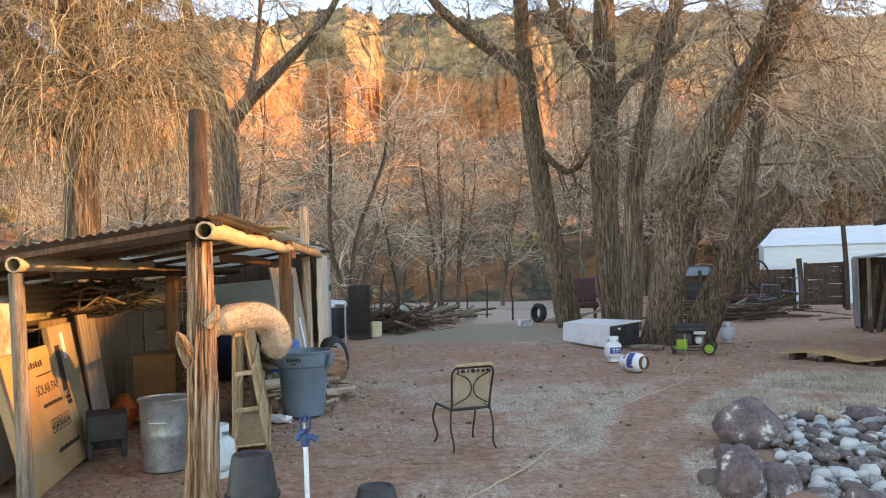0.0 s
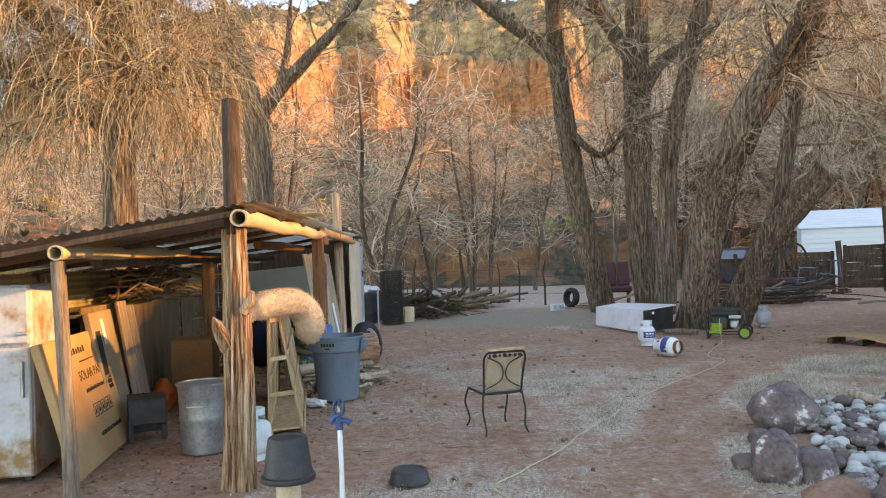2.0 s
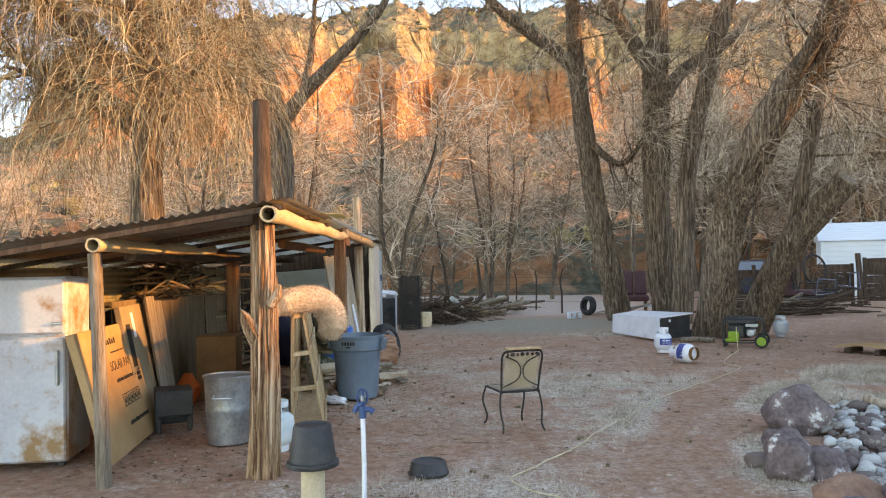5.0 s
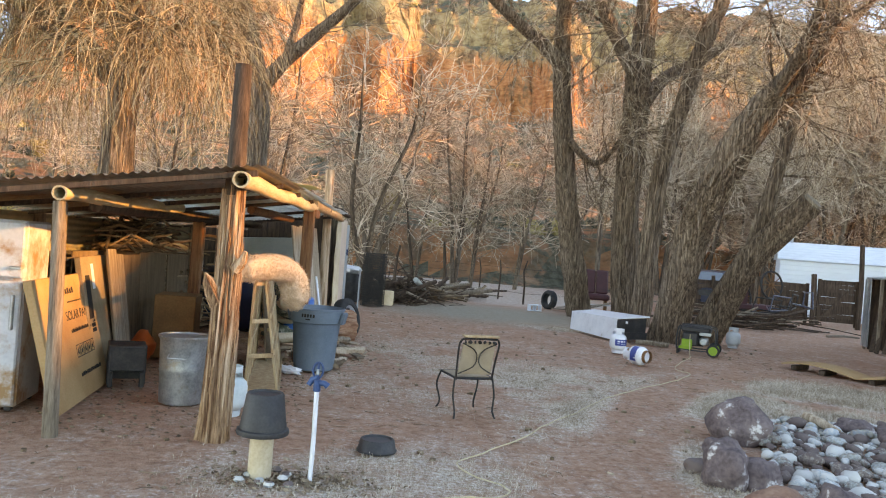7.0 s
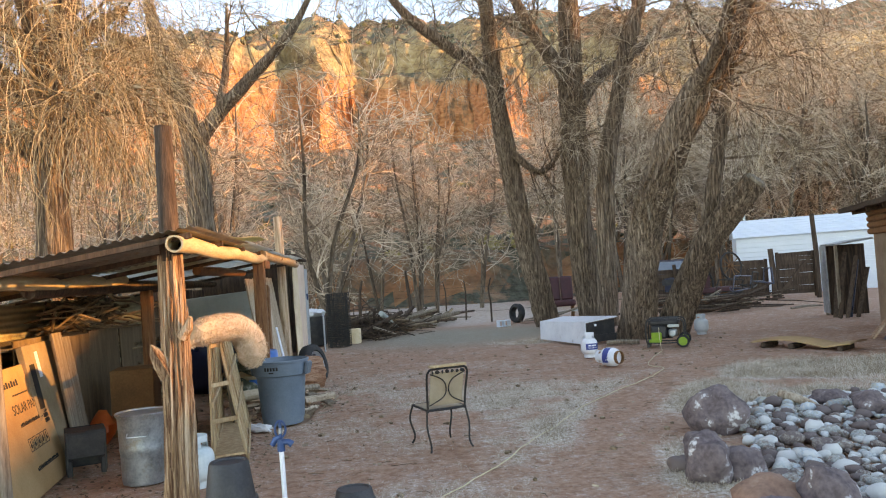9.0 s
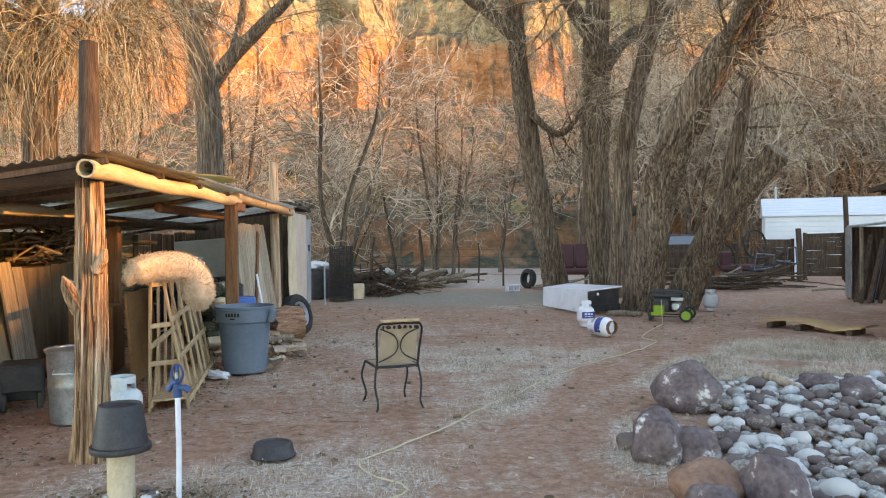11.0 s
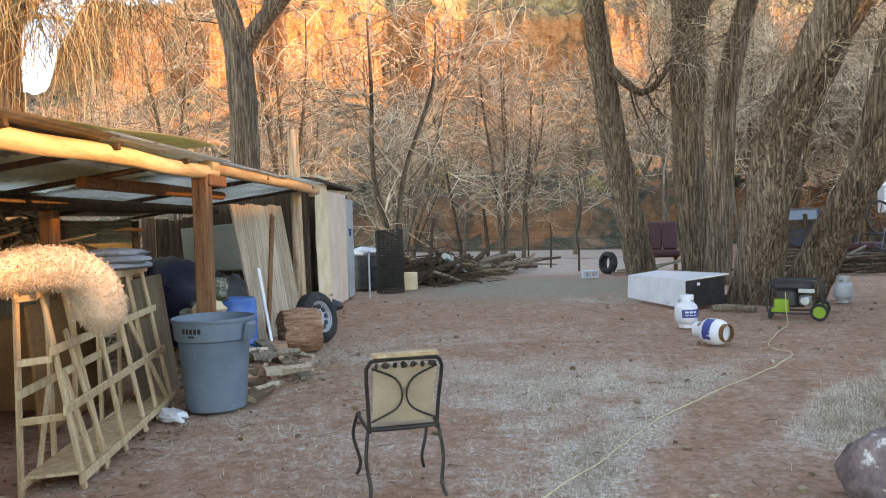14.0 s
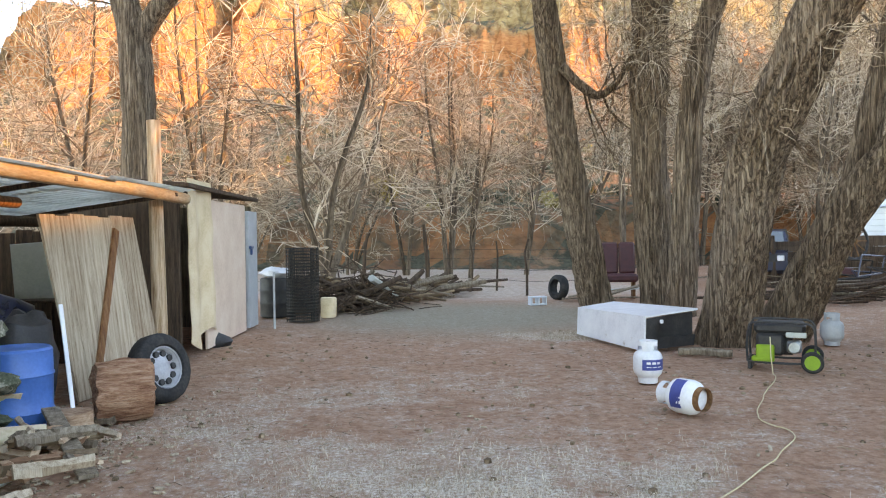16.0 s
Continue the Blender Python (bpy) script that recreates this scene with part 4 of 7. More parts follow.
post(-3.93, 5.28, 1.81, .055, M_GREYWOOD, "slim brown post under the inner pole", lean=-.06)
rp = post(-2.5, 9.72, 2.08, .075, M_REDWOOD, "squared reddish post", True)
m = Mesh()
box(m, (-2.45, 9.92, 2.02), (.11, .5, .11), .012)
part("cap_block", m, M_REDWOOD, rp)
post(-3.95, 9.7, 1.78, .07, M_REDWOOD, "squared reddish post", True)
post(-2.56, 14.5, 3.06, .085, M_POLEWOOD, "tall split log post", lean=-.05)
for y in (5.6, 7.9, 10.2, 12.5, 14.8):
    post(-5.25, y, 1.72, .06, M_GREYWOOD, "weathered back post")


def roof_z(x):
    return 2.18 + .145 * (x + 2.6)


def corrugated(x0, x1, y0, y1, mat, parent, name, zf, pitch=.076, amp=.009, label=""):
    k = Mesh()
    n = max(8, int((x1 - x0) / pitch * 6))
    ys = [y0 + (y1 - y0) * j / 4 for j in range(5)]
    for side, dz in ((0, 0.0), (1, -.0025)):
        vs, fs = [], []
        for i in range(n + 1):
            x = x0 + (x1 - x0) * i / n
            for y in ys:
                vs.append((x + .024 * (y - 5.1), y, zf(x, y) + amp * math.sin(2 * math.pi * (x - x0) / pitch) + dz))
        for i in range(n):
            for j in range(4):
                q = (i * 5 + j, (i + 1) * 5 + j, (i + 1) * 5 + j + 1, i * 5 + j + 1)
                fs.append(q if side == 0 else q[::-1])
        k.add(vs, fs)
    return part(name, k, mat, parent, label, angle=80)


row = 0
for x0 in (-3.12, -3.74, -4.36, -4.98, -5.6):
    for j, (y0, y1) in enumerate(((5.12, 7.7), (7.55, 10.1), (9.95, 12.55), (12.4, 14.85))):
        dz = .004 * row + .014 * (j % 2) + random.uniform(0, .012)
        tw = random.uniform(-.006, .006)
        corrugated(x0, x0 + .68, y0, y1, M_PALEROOF if j > 1 and row < 4 or j == 1 and row < 3 else M_ROOF, shed, "roof_sheet", lambda x, y, dz=dz, tw=tw, y0=y0: roof_z(x) + dz + tw * (y - y0))
    row += 1
corrugated(-3.4, -2.5, 7.0, 9.9, M_FIBRE, shed, "roof_sheet", lambda x, y: roof_z(x) + .05 + .24 * soft(7.0, 9.4, y) * (1 - .5 * soft(-3.4, -2.6, x)), label="yellowed loose fibreglass sheet")
corrugated(-4.1, -3.3, 7.7, 10.4, M_FIBRE, shed, "roof_sheet", lambda x, y: roof_z(x) + .06 + .03 * (y - 7.7), label="yellowed loose fibreglass sheet")
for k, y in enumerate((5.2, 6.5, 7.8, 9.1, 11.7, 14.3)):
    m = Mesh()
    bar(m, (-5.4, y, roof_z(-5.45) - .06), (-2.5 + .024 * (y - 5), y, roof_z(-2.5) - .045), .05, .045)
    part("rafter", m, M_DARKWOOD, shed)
# back wall
def wall_sheet(y0, y1, z0, z1, x, mat, parent):
    k = Mesh()
    n = int((z1 - z0) / .076 * 6)
    vs, fs = [], []
    for i in range(n + 1):
        z = z0 + (z1 - z0) * i / n
        for y in (y0, (y0 + y1) / 2, y1):
            vs.append((x + .009 * math.sin(2 * math.pi * i / 6), y, z))
    for i in range(n):
        for j in range(2):
            fs.append((i * 3 + j, i * 3 + j + 1, (i + 1) * 3 + j + 1, (i + 1) * 3 + j))
    k.add(vs, fs)
    k.add([(v[0] - .004, v[1], v[2]) for v in vs], [q[::-1] for q in fs])
    return part("wall_sheet", k, mat, parent, angle=80)


for y0 in (5.3, 7.2, 9.1, 11.0, 12.9):
    wall_sheet(y0, y0 + 2.0, .02, .92, -5.37 + .004 * y0, M_WALLMETAL, shed)
    wall_sheet(y0, y0 + 2.0, .88, 1.72, -5.345 + .004 * y0, M_WALLMETAL, shed)
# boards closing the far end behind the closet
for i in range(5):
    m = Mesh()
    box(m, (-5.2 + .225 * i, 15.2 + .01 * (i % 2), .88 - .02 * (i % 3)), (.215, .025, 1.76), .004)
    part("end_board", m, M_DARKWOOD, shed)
# inner board partition and shelf
for i, (y0, w, h) in enumerate(((7.1, .9, 1.36), (8.05, 1.2, 1.3), (9.3, 1.2, 1.32), (10.55, 1.2, 1.28))):
    m = Mesh()
    box(m, (-4.55 + .012 * (i % 2), y0 + w / 2, h / 2), (.018, w, h), .004, (0, -2, 0))
    part("partition", m, M_PLY, shed, "old plywood sheet")
m = Mesh()
box(m, (-4.93, 9.3, 1.28), (.72, 4.6, .03), .004)
part("shelf", m, M_GREYWOOD, shed)

# brush and kindling lying on the shelf
rgb = np.random.default_rng(3)
def brush_pile(name, label, c, s, n, lens, rad, mat, category="brush"):
    t = thing(name, label, category, c, kind="")
    k = Mesh()
    A, R = [], []
    for _ in range(n):
        p = np.array([rgb.normal() * s[0] * .5, rgb.normal() * s[1] * .5, abs(rgb.normal()) * s[2] * .5 + rad])
        d = rgb.normal(size=3)
        d[2] *= .3
        d /= np.linalg.norm(d)
        l = lens * (.4 + rgb.random())
        b = rgb.normal(size=3) * .08 * l
        pts = [p - d * l / 2, p + b, p + d * l / 2]
        pts = [np.array((q[0], q[1], max(rad, q[2]))) for q in pts]
        A.append(pts)
        r = rad * (.5 + rgb.random())
        R.append([r, r * .9, r * .6])
    many_tubes(k, A, R, 5)
    part("brushwood", k, mat, t, smooth=True)["kind"] = "stuff"
    return t


brush_pile("kindling_pile", "tangle of dry kindling piled on the shed shelf", (-4.95, 10.1, 1.3), (.35, .85, .45), 150, .6, .02, M_BRUSH)
brush_pile("kindling_pile", "dark brush heap at the back of shed", (-4.7, 11.9, .0), (.5, .8, 1.5), 120, .7, .02, M_BRUSH)

# ---- things in the shed ----
fridge = thing("refrigerator", "old white refrigerator with rusty stained front", "refrigerator", (-4.9, 6.19, .03), 6)
m = Mesh()
box(m, (0, .03, .8), (.74, .62, 1.6), .02)
part("body", m, M_WHITE, fridge)
m = Mesh()
box(m, (0, -.31, .55), (.73, .05, 1.06), .015)
part("door", m, M_WHITE, fridge, "rust-stained white door")
m = Mesh()
box(m, (0, -.31, 1.35), (.73, .05, .48), .015)
fd = part("door", m, M_WHITE, fridge)
m = Mesh()
box(m, (.31, -.355, .82), (.03, .04, .3), .008)
part("handle", m, M_GALV, fd, "grey metal handle")
m = Mesh()
box(m, (.31, -.345, 1.2), (.1, .03, .025), .008)
part("handle", m, M_GALV, fd, "grey metal handle")
m = Mesh()
for sx in (-.3, .3):
    for sy in (-.22, .26):
        m = Mesh()
        box(m, (sx, sy, -.012), (.06, .06, .05), .006)
        part("foot", m, M_BLACK, fridge)

card = thing("cardboard_box", "flat tan solar panel carton leaning against the refrigerator", "carton", (-4.15, 6.53, .02), 5)
m = Mesh()
box(m, (0, 0, .58), (.07, 1.62, 1.16), .006)
body = part("carton", m, M_CARD, card)
tilt = pose(0, 0, 0, 0, -15, 0)
body.matrix_local = tilt
FACE = tilt @ pose(.0365, 0, 0, 90, 0, 90)
writing("SOLAR PANEL", .125, FACE @ Matrix.Translation((.26, .74, 0)), M_INK, card)
m = Mesh()
def plate(k, u0, u1, v0, v1, d=.001):
    """A printed bar on the carton's face."""
    box(k, (.0355 + d, (u0 + u1) / 2, (v0 + v1) / 2), (.0016, abs(u1 - u0), abs(v1 - v0)), .0003)
for i, u in enumerate((-.3, -.235, -.17, -.105, -.04, .025)):
    plate(m, u, u + .045, .985, 1.03 + .012 * (i % 2))
for u in range(14):
    plate(m, -.16 + u * .03, -.16 + u * .03 + .02, .9, .915)
for u in range(20):
    plate(m, -.2 + u * .032, -.2 + u * .032 + .024, .62, .655 if u % 3 else .648)
for u in range(19):
    plate(m, -.15 + u * .034, -.15 + u * .034 + .026, .2, .238 if u % 4 else .23)
for j in range(5):
    u = -.16 + j * .115
    plate(m, u, u + .095, .38, .387), plate(m, u, u + .095, .493, .5)
    plate(m, u, u + .006, .38, .5), plate(m, u + .089, u + .095, .38, .5)
    plate(m, u + .03, u + .065, .41, .445), plate(m, u + .042, u + .053, .445, .48)
for j in range(9):
    plate(m, .46, .6, .55 + j * .05, .55 + j * .05 + .04)
pr = part("print", m, M_INK, card, "black printed marks", smooth=False)
pr["kind"] = "stuff"
pr.matrix_local = tilt @ Matrix.Translation((0, .14, 0))
m = Mesh()
plate(m, .62, .74, 1.03, 1.12)
lb = part("sticker", m, M_WHITEPL, card, "white sticker")
lb.matrix_local = tilt

card2 = thing("cardboard_box", "second dull carton leaning behind the solar carton", "carton", (-4.28, 7.5, .02), 6)
m = Mesh()
box(m, (0, 0, .66), (.06, 1.0, 1.3), .006)
part("carton", m, M_CARD2, card2).matrix_local = pose(0, 0, 0, 0, -11, 0)
m = Mesh()
box(m, (.032, -.12, 1.1), (.002, .1, .26), .0005)
part("sticker", m, M_WHITEPL, card2, "white paper label").matrix_local = pose(0, 0, 0, 0, -11, 0)
m = Mesh()
box(m, (.032, -.34, .9), (.002, .16, .44), .0005)
part("print", m, M_INK, card2, "black printed table").matrix_local = pose(0, 0, 0, 0, -11, 0)

for k, (y, w, h, x) in enumerate(((7.9, .26, 1.38, -4.25), (8.2, .22, 1.32, -4.27))):
    t = thing("leaning_board", "grey weathered plank leaning against plywood partition", "plank", (x, y, .02), 0, "leaning planks")
    m = Mesh()
    box(m, (0, 0, h / 2), (.03, w, h), .005)
    part("plank", m, M_GREYWOOD, t).matrix_local = pose(0, 0, 0, 0, -9, 0)

bin_ = thing("storage_crate", "black plastic crate lying on the shed floor", "crate", (-4.02, 7.3, .015), 20)
m = Mesh()
for sx in (-1, 1):
    box(m, (sx * .17, 0, .23), (.025, .36, .4), .01)
box(m, (0, 0, .41), (.36, .36, .03), .01)
box(m, (0, .17, .23), (.36, .025, .4), .01)
box(m, (0, -.165, .3), (.36, .02, .26), .01)
for sx in (-.15, .15):
    box(m, (sx, -.15, .08), (.05, .05, .16), .01)
part("body", m, M_BLACK, bin_)

def metal_can(at):
    t = thing("metal_trash_can", "dented galvanized steel trash can with lid", "trash can", at)
    k = Mesh()
    lathe(k, [(.2, 0), (.225, .01), (.23, .05), (.24, .3), (.25, .33), (.245, .36), (.255, .62), (.268, .64), (.262, .655)], 44, None,
          lambda a, z: 1 + .012 * math.sin(a * 22) * (.06 < z < .6) + .02 * noise.noise(Vector((math.cos(a) * 2, math.sin(a) * 2, z * 4))))
    part("can", k, M_GALV, t)
    k = Mesh()
    lathe(k, [(.27, .64), (.278, .66), (.27, .668), (.258, .66), (.25, .625), (.12, .612), (.0, .61)], 40)
    lid = part("lid", k, M_GALV, t)
    k = Mesh()
    tube(k, [(-.06, 0, .61), (-.05, 0, .645), (.05, 0, .645), (.06, 0, .61)], .006, 6)
    part("handle", k, M_GALV, lid)
    for s in (-1, 1):
        k = Mesh()
        tube(k, [(.1 * 1, s * .25, .5), (.1, s * .29, .47), (-.1, s * .29, .47), (-.1, s * .25, .5)], .007, 6)
        part("handle", k, M_GALV, t)
    return t


metal_can((-3.29, 6.66, .01)).scale = (.9, .9, .97)


def propane(name, label, at, rz, paint, lab=None, lying=False):
    t = thing(name, label, "gas cylinder", at, rz, "gas cylinders")
    T = pose(0, .2, .158, 90, 0, 0) if lying else Matrix.Identity(4)
    def put(o):
        o.matrix_local = T
        return o
    k = Mesh()
    prof = [(.0, .035), (.06, .04), (.11, .06), (.145, .1), (.156, .14), (.156, .27), (.145, .31), (.11, .345), (.05, .362), (.0, .365)]
    lathe(k, prof, 36)
    b = put(part("tank", k, paint, t))
    k = Mesh()
    lathe(k, [(.1, 0), (.103, .0), (.108, .06), (.102, .06), (.1, 0)], 30)
    put(part("foot_ring", k, M_RUST if lying else paint, t, "rusty foot ring" if lying else ""))
    k = Mesh()
    n = 30
    zs = (.345, .4, .455)
    vs = [(r * math.cos(2 * math.pi * i / n), r * math.sin(2 * math.pi * i / n), z) for r in (.098, .104) for z in zs for i in range(n)]
    fs = []
    for i in range(n):
        i2 = (i + 1) % n
        for b in (0, 1):
            if b == 0 and (i % 10) in (3, 4, 5, 6):
                continue
            fs += [(b * n + i, (b + 1) * n + i, (b + 1) * n + i2, b * n + i2), ((3 + b) * n + i, (3 + b) * n + i2, (4 + b) * n + i2, (4 + b) * n + i)]
        fs.append((2 * n + i, 5 * n + i, 5 * n + i2, 2 * n + i2))
    k.add(vs, fs)
    put(part("collar", k, paint, t, smooth=False))
    k = Mesh()
    lathe(k, [(.018, .36), (.018, .42), (.03, .425), (.03, .44), (.0, .445)], 14)
    tube(k, [(.01, 0, .4), (.05, 0, .4)], .012, 8)
    put(part("valve", k, M_GALV, t))
    if lab:
        k = Mesh()
        vs, fs = [], []
        nn = 22
        for i in range(nn + 1):
            a = -2.5 + 1.9 * i / nn + (1.95 if lying else 0)
            for z in (.15, .265):
                vs.append((.1572 * math.cos(a), .1572 * math.sin(a), z))
        for i in range(nn):
            fs.append((2 * i, 2 * i + 2, 2 * i + 3, 2 * i + 1))
        k.add(vs, fs)
        lo = put(part("paper_label", k, lab, t, "dark blue paper label"))
        k = Mesh()
        for j, (z0, z1, a0, a1) in enumerate(((.215, .24, -2.2, -1.1), (.18, .19, -2.2, -1.0))):
            vs, fs = [], []
            for i in range(13):
                a = a0 + (a1 - a0) * i / 12 + (1.95 if lying else 0)
                vs += [(.1582 * math.cos(a), .1582 * math.sin(a), z0), (.1582 * math.cos(a), .1582 * math.sin(a), z1)]
            fs = [(2 * i, 2 * i + 2, 2 * i + 3, 2 * i + 1) for i in range(0, 12, 1) if i % 4 != 3]
            k.add(vs, fs)
        put(part("print", k, M_WHITEPL, lo))
    return t


propane("propane_tank", "pale teal propane tank standing beside the corner post", (-2.77, 6.3, 0), 30, M_TEAL)
propane("propane_tank", "white propane tank with blue label standing on dirt", (3.06, 13.25, 0), 15, M_WHITEPL, M_BLUELABEL)
propane("propane_tank", "white propane tank with blue label lying on its side", (2.95, 11.75, 0), -147, M_WHITEPL, M_BLUELABEL, True)
propane("propane_tank", "dull grey propane tank standing behind the generator", (6.45, 15.7, 0), 40, M_GREYTANK)

ob = thing("bag", "bright orange bag slumped on the shed floor", "bag", (-4.3, 8.8, .0))
m = Mesh()
blob(m, (0, 0, .2), (.14, .17, .2), 5, .3, 18)
part("bag_body", m, M_ORANGE, ob)

bp_ = thing("hardboard_panel", "brown hardboard panel leaning behind the lath rack", "panel", (-3.3, 8.75, .04), 4)
m = Mesh()
box(m, (0, 0, .5), (.03, 1.25, .98), .005)
part("panel", m, M_BROWNPLY, bp_).matrix_local = pose(0, 0, 0, 0, -4, 0)
op = thing("plywood_sheet", "dull olive plywood sheet leaning inside the shed", "panel", (-2.86, 9.45, .02), 6)
m = Mesh()
box(m, (0, 0, .56), (.02, 1.25, 1.12), .004)
part("sheet", m, M_PLY, op).matrix_local = pose(0, 0, 0, 0, -7, 0)
bx = thing("cardboard_box", "brown carton standing in the dark of shed", "carton", (-4.05, 9.35, .02), 5)
m = Mesh()
box(m, (0, 0, .4), (.5, .55, .8), .008)
part("carton", m, M_BROWNPLY, bx)

# lath rack with sheepskin
rack = thing("lath_rack", "pale wooden lath rack standing before the shed", "rack")
def lath(a, b, w=.042, d=.018):
    k = Mesh()
    bar(k, a, b, w, d, (1, 0, 0))
    return part("lath", k, M_PALELATH, rack)
PANELS = (((-2.74, 6.95), (-3.0, 9.25), .02), ((-2.42, 7.05), (-2.66, 9.2), -.22))
TOP = 1.24
def on_panel(k, u, z):
    """A place on one panel: u along its foot, z up; both panels lean together."""
    (ax, ay), (bx, by), lean_in = PANELS[k]
    return (ax + (bx - ax) * u + lean_in * z / TOP, ay + (by - ay) * u - .02 * z, z)
for k in (0, 1):
    for i in range(6):
        u = i / 5 + .02 * math.sin(i * 2.3 + k)
        lath(on_panel(k, u, 0), on_panel(k, u + .015 * math.cos(i * 3), TOP - .02 * (i % 2)), .045, .022)
    for z in (.08, .5, .86, TOP - .03) if k else (.08, .62, TOP - .03):
        a, b = Vector(on_panel(k, -.02, z)), Vector(on_panel(k, 1.03, z + .02))
        lath(a + Vector((.02, 0, 0)), b + Vector((.02, 0, 0)), .055, .02)
lath(on_panel(1, .12, .03), on_panel(1, .05, .72), .05)
lath(on_panel(1, .22, .02), on_panel(1, .13, .95), .045)
lath(on_panel(1, .95, .1), on_panel(1, .62, 1.1), .05)
lath(on_panel(0, .1, .02), on_panel(0, .2, .62), .045)
for u in (0, 1):
    for z in (.45, .8, 1.18):
        lath(on_panel(0, u, z), on_panel(1, u, z + .01), .045)
m = Mesh()
a, b, c, d = (Vector(on_panel(k, u, .09)) for k, u in ((0, .02), (1, .02), (1, .98), (0, .98)))
m.add([a, b, c, d] + [p + Vector((0, 0, .022)) for p in (a, b, c, d)], [(3, 2, 1, 0), (4, 5, 6, 7), (0, 1, 5, 4), (1, 2, 6, 5), (2, 3, 7, 6), (3, 0, 4, 7)])
part("board", m, M_PALELATH, rack, "pale board along the foot", smooth=False)

skin = thing("sheepskin", "thick cream sheepskin draped over the lath rack", "sheepskin")
SPINE = smooth_line([(-2.86, 6.74, 1.22), (-2.84, 6.78, 1.27), (-2.77, 6.84, 1.32), (-2.64, 6.98, 1.35), (-2.48, 7.12, 1.34), (-2.38, 7.2, 1.24), (-2.35, 7.24, 1.08), (-2.34, 7.25, .93)], .03)
def wool_shape(i, a, s):
    u = i / (len(SPINE) - 1)
    e = min(1.0, 6 * u + .25, 6 * (1 - u) + .3)
    return e * (.92 + .22 * u) * (1 + .14 * noise.noise(Vector((math.cos(a) * 1.6, math.sin(a) * 1.6, s * 3))) + .07 * noise.noise(Vector((math.cos(a) * 5, math.sin(a) * 5, s * 12))))
m = Mesh()
tube(m, SPINE, .125, 40, True, wool_shape)
part("hide", m, M_WOOL, skin, angle=80)
fz = Mesh()
A, R = [], []
hide_v = m.v
for _ in range(14000):
    k = int(rgb.integers(0, len(hide_v)))
    p = np.array(hide_v[k])
    c_ = SPINE[min(len(SPINE) - 1, k // 40)]
    nn = p - c_
    nn /= np.linalg.norm(nn) + 1e-9
    p = p + rgb.normal(size=3) * .008
    d = nn * .003 + rgb.normal(size=3) * .006
    A.append([p, p + d * .6 + rgb.normal(size=3) * .004, p + d + np.array((0, 0, -.006))])
    R.append([.0022, .0018, .0009])
many_tubes(fz, A, R, 3)
part("wool", fz, M_WOOL, skin, "curly cream wool", smooth=True)

bl = thing("blanket", "folded grey blanket lying on the lath rack", "blanket", (-2.92, 8.75, 1.235), 14)
m = Mesh()
for j in range(3):
    blob(m, (0, 0, .045 + j * .05), (.26 - .02 * j, .36 - .04 * j, .045), j + 2, .18, 22, 2.2)
part("fold", m, M_GREYCLOTH, bl)

cl_ = thing("cloth", "crumpled white cloth lying at the rack foot", "cloth", (-2.5, 8.75, .005), 20)
m = Mesh()
blob(m, (0, 0, .03), (.09, .2, .045), 12, .5, 20, 2.6)
part("fold", m, M_WHITEPL, cl_)

# blue-grey can
can = thing("plastic_trash_can", "blue-grey round plastic trash can with handles", "trash can", (-2.24, 9.1, .01), -20)
m = Mesh()
lathe(m, [(.235, 0), (.25, .012), (.253, .05), (.3, .58), (.305, .6), (.33, .615), (.338, .76), (.352, .765), (.355, .79), (.342, .795), (.335, .78), (.3, .62), (.262, .08), (.0, .07)], 48, None,
      lambda a, z: 1 + .006 * noise.noise(Vector((math.cos(a) * 3, math.sin(a) * 3, z * 3))))
part("bucket", m, M_BINBLUE, can)
for s in (-1, 1):
    m = Mesh()
    box(m, (s * .365, 0, .68), (.05, .13, .16), .015, (0, s * 14, 0))
    part("handle", m, M_BINBLUE, can)
m = Mesh()
for i in range(5):
    a = math.radians(-98 + i * 6.2)
    r = .338
    box(m, (r * math.cos(a), r * math.sin(a), .705), (.004, .025, .042), .001, (0, 0, math.degrees(a)))
box(m, (.336 * math.cos(math.radians(-85.5)), .336 * math.sin(math.radians(-85.5)), .66), (.004, .06, .016), .001, (0, 0, -85.5))
part("raised_mark", m, M_INK, can, "black moulded letters, unreadable")

# far bay of the shed
pn = thing("wall_panel", "pale grey-green panel standing in the shed", "panel", (-3.8, 14.95, .9), 0)
m = Mesh()
box(m, (0, 0, .35), (1.5, .03, .75), .006, (0, -4, 0))
part("panel", m, M_PALEPANEL, pn)
tb = thing("crate_table", "dark board table under the pale panel", "table", (-3.8, 14.85, 0), 0)
m = Mesh()
box(m, (0, 0, .87), (1.6, .5, .03), .005)
part("tabletop", m, M_DARKWOOD, tb)
for sx in (-.72, .72):
    for sy in (-.2, .2):
        m = Mesh()
        box(m, (sx, sy, .43), (.06, .06, .86), .006)
        part("leg", m, M_DARKWOOD, tb)
br = thing("barrel", "bright blue plastic barrel inside the shed", "barrel", (-2.75, 11.45, 0))
m = Mesh()
lathe(m, [(.24, 0), (.26, .02), (.27, .2), (.28, .22), (.27, .24), (.272, .5), (.282, .52), (.272, .54), (.27, .72), (.25, .74), (.23, .73), (.0, .73)], 36)
part("drum", m, M_BLUE, br)
bg = thing("sack", "black plastic sack on top of the pile", "sack", (-3.0, 12.1, .0))
m = Mesh()
blob(m, (0, 0, .5), (.26, .28, .52), 9, .28, 22)
part("sack_body", m, M_BLACK, bg)
hp = thing("clothing_heap", "heap of dull green and white cloth", "heap", (-2.98, 10.95, 0))
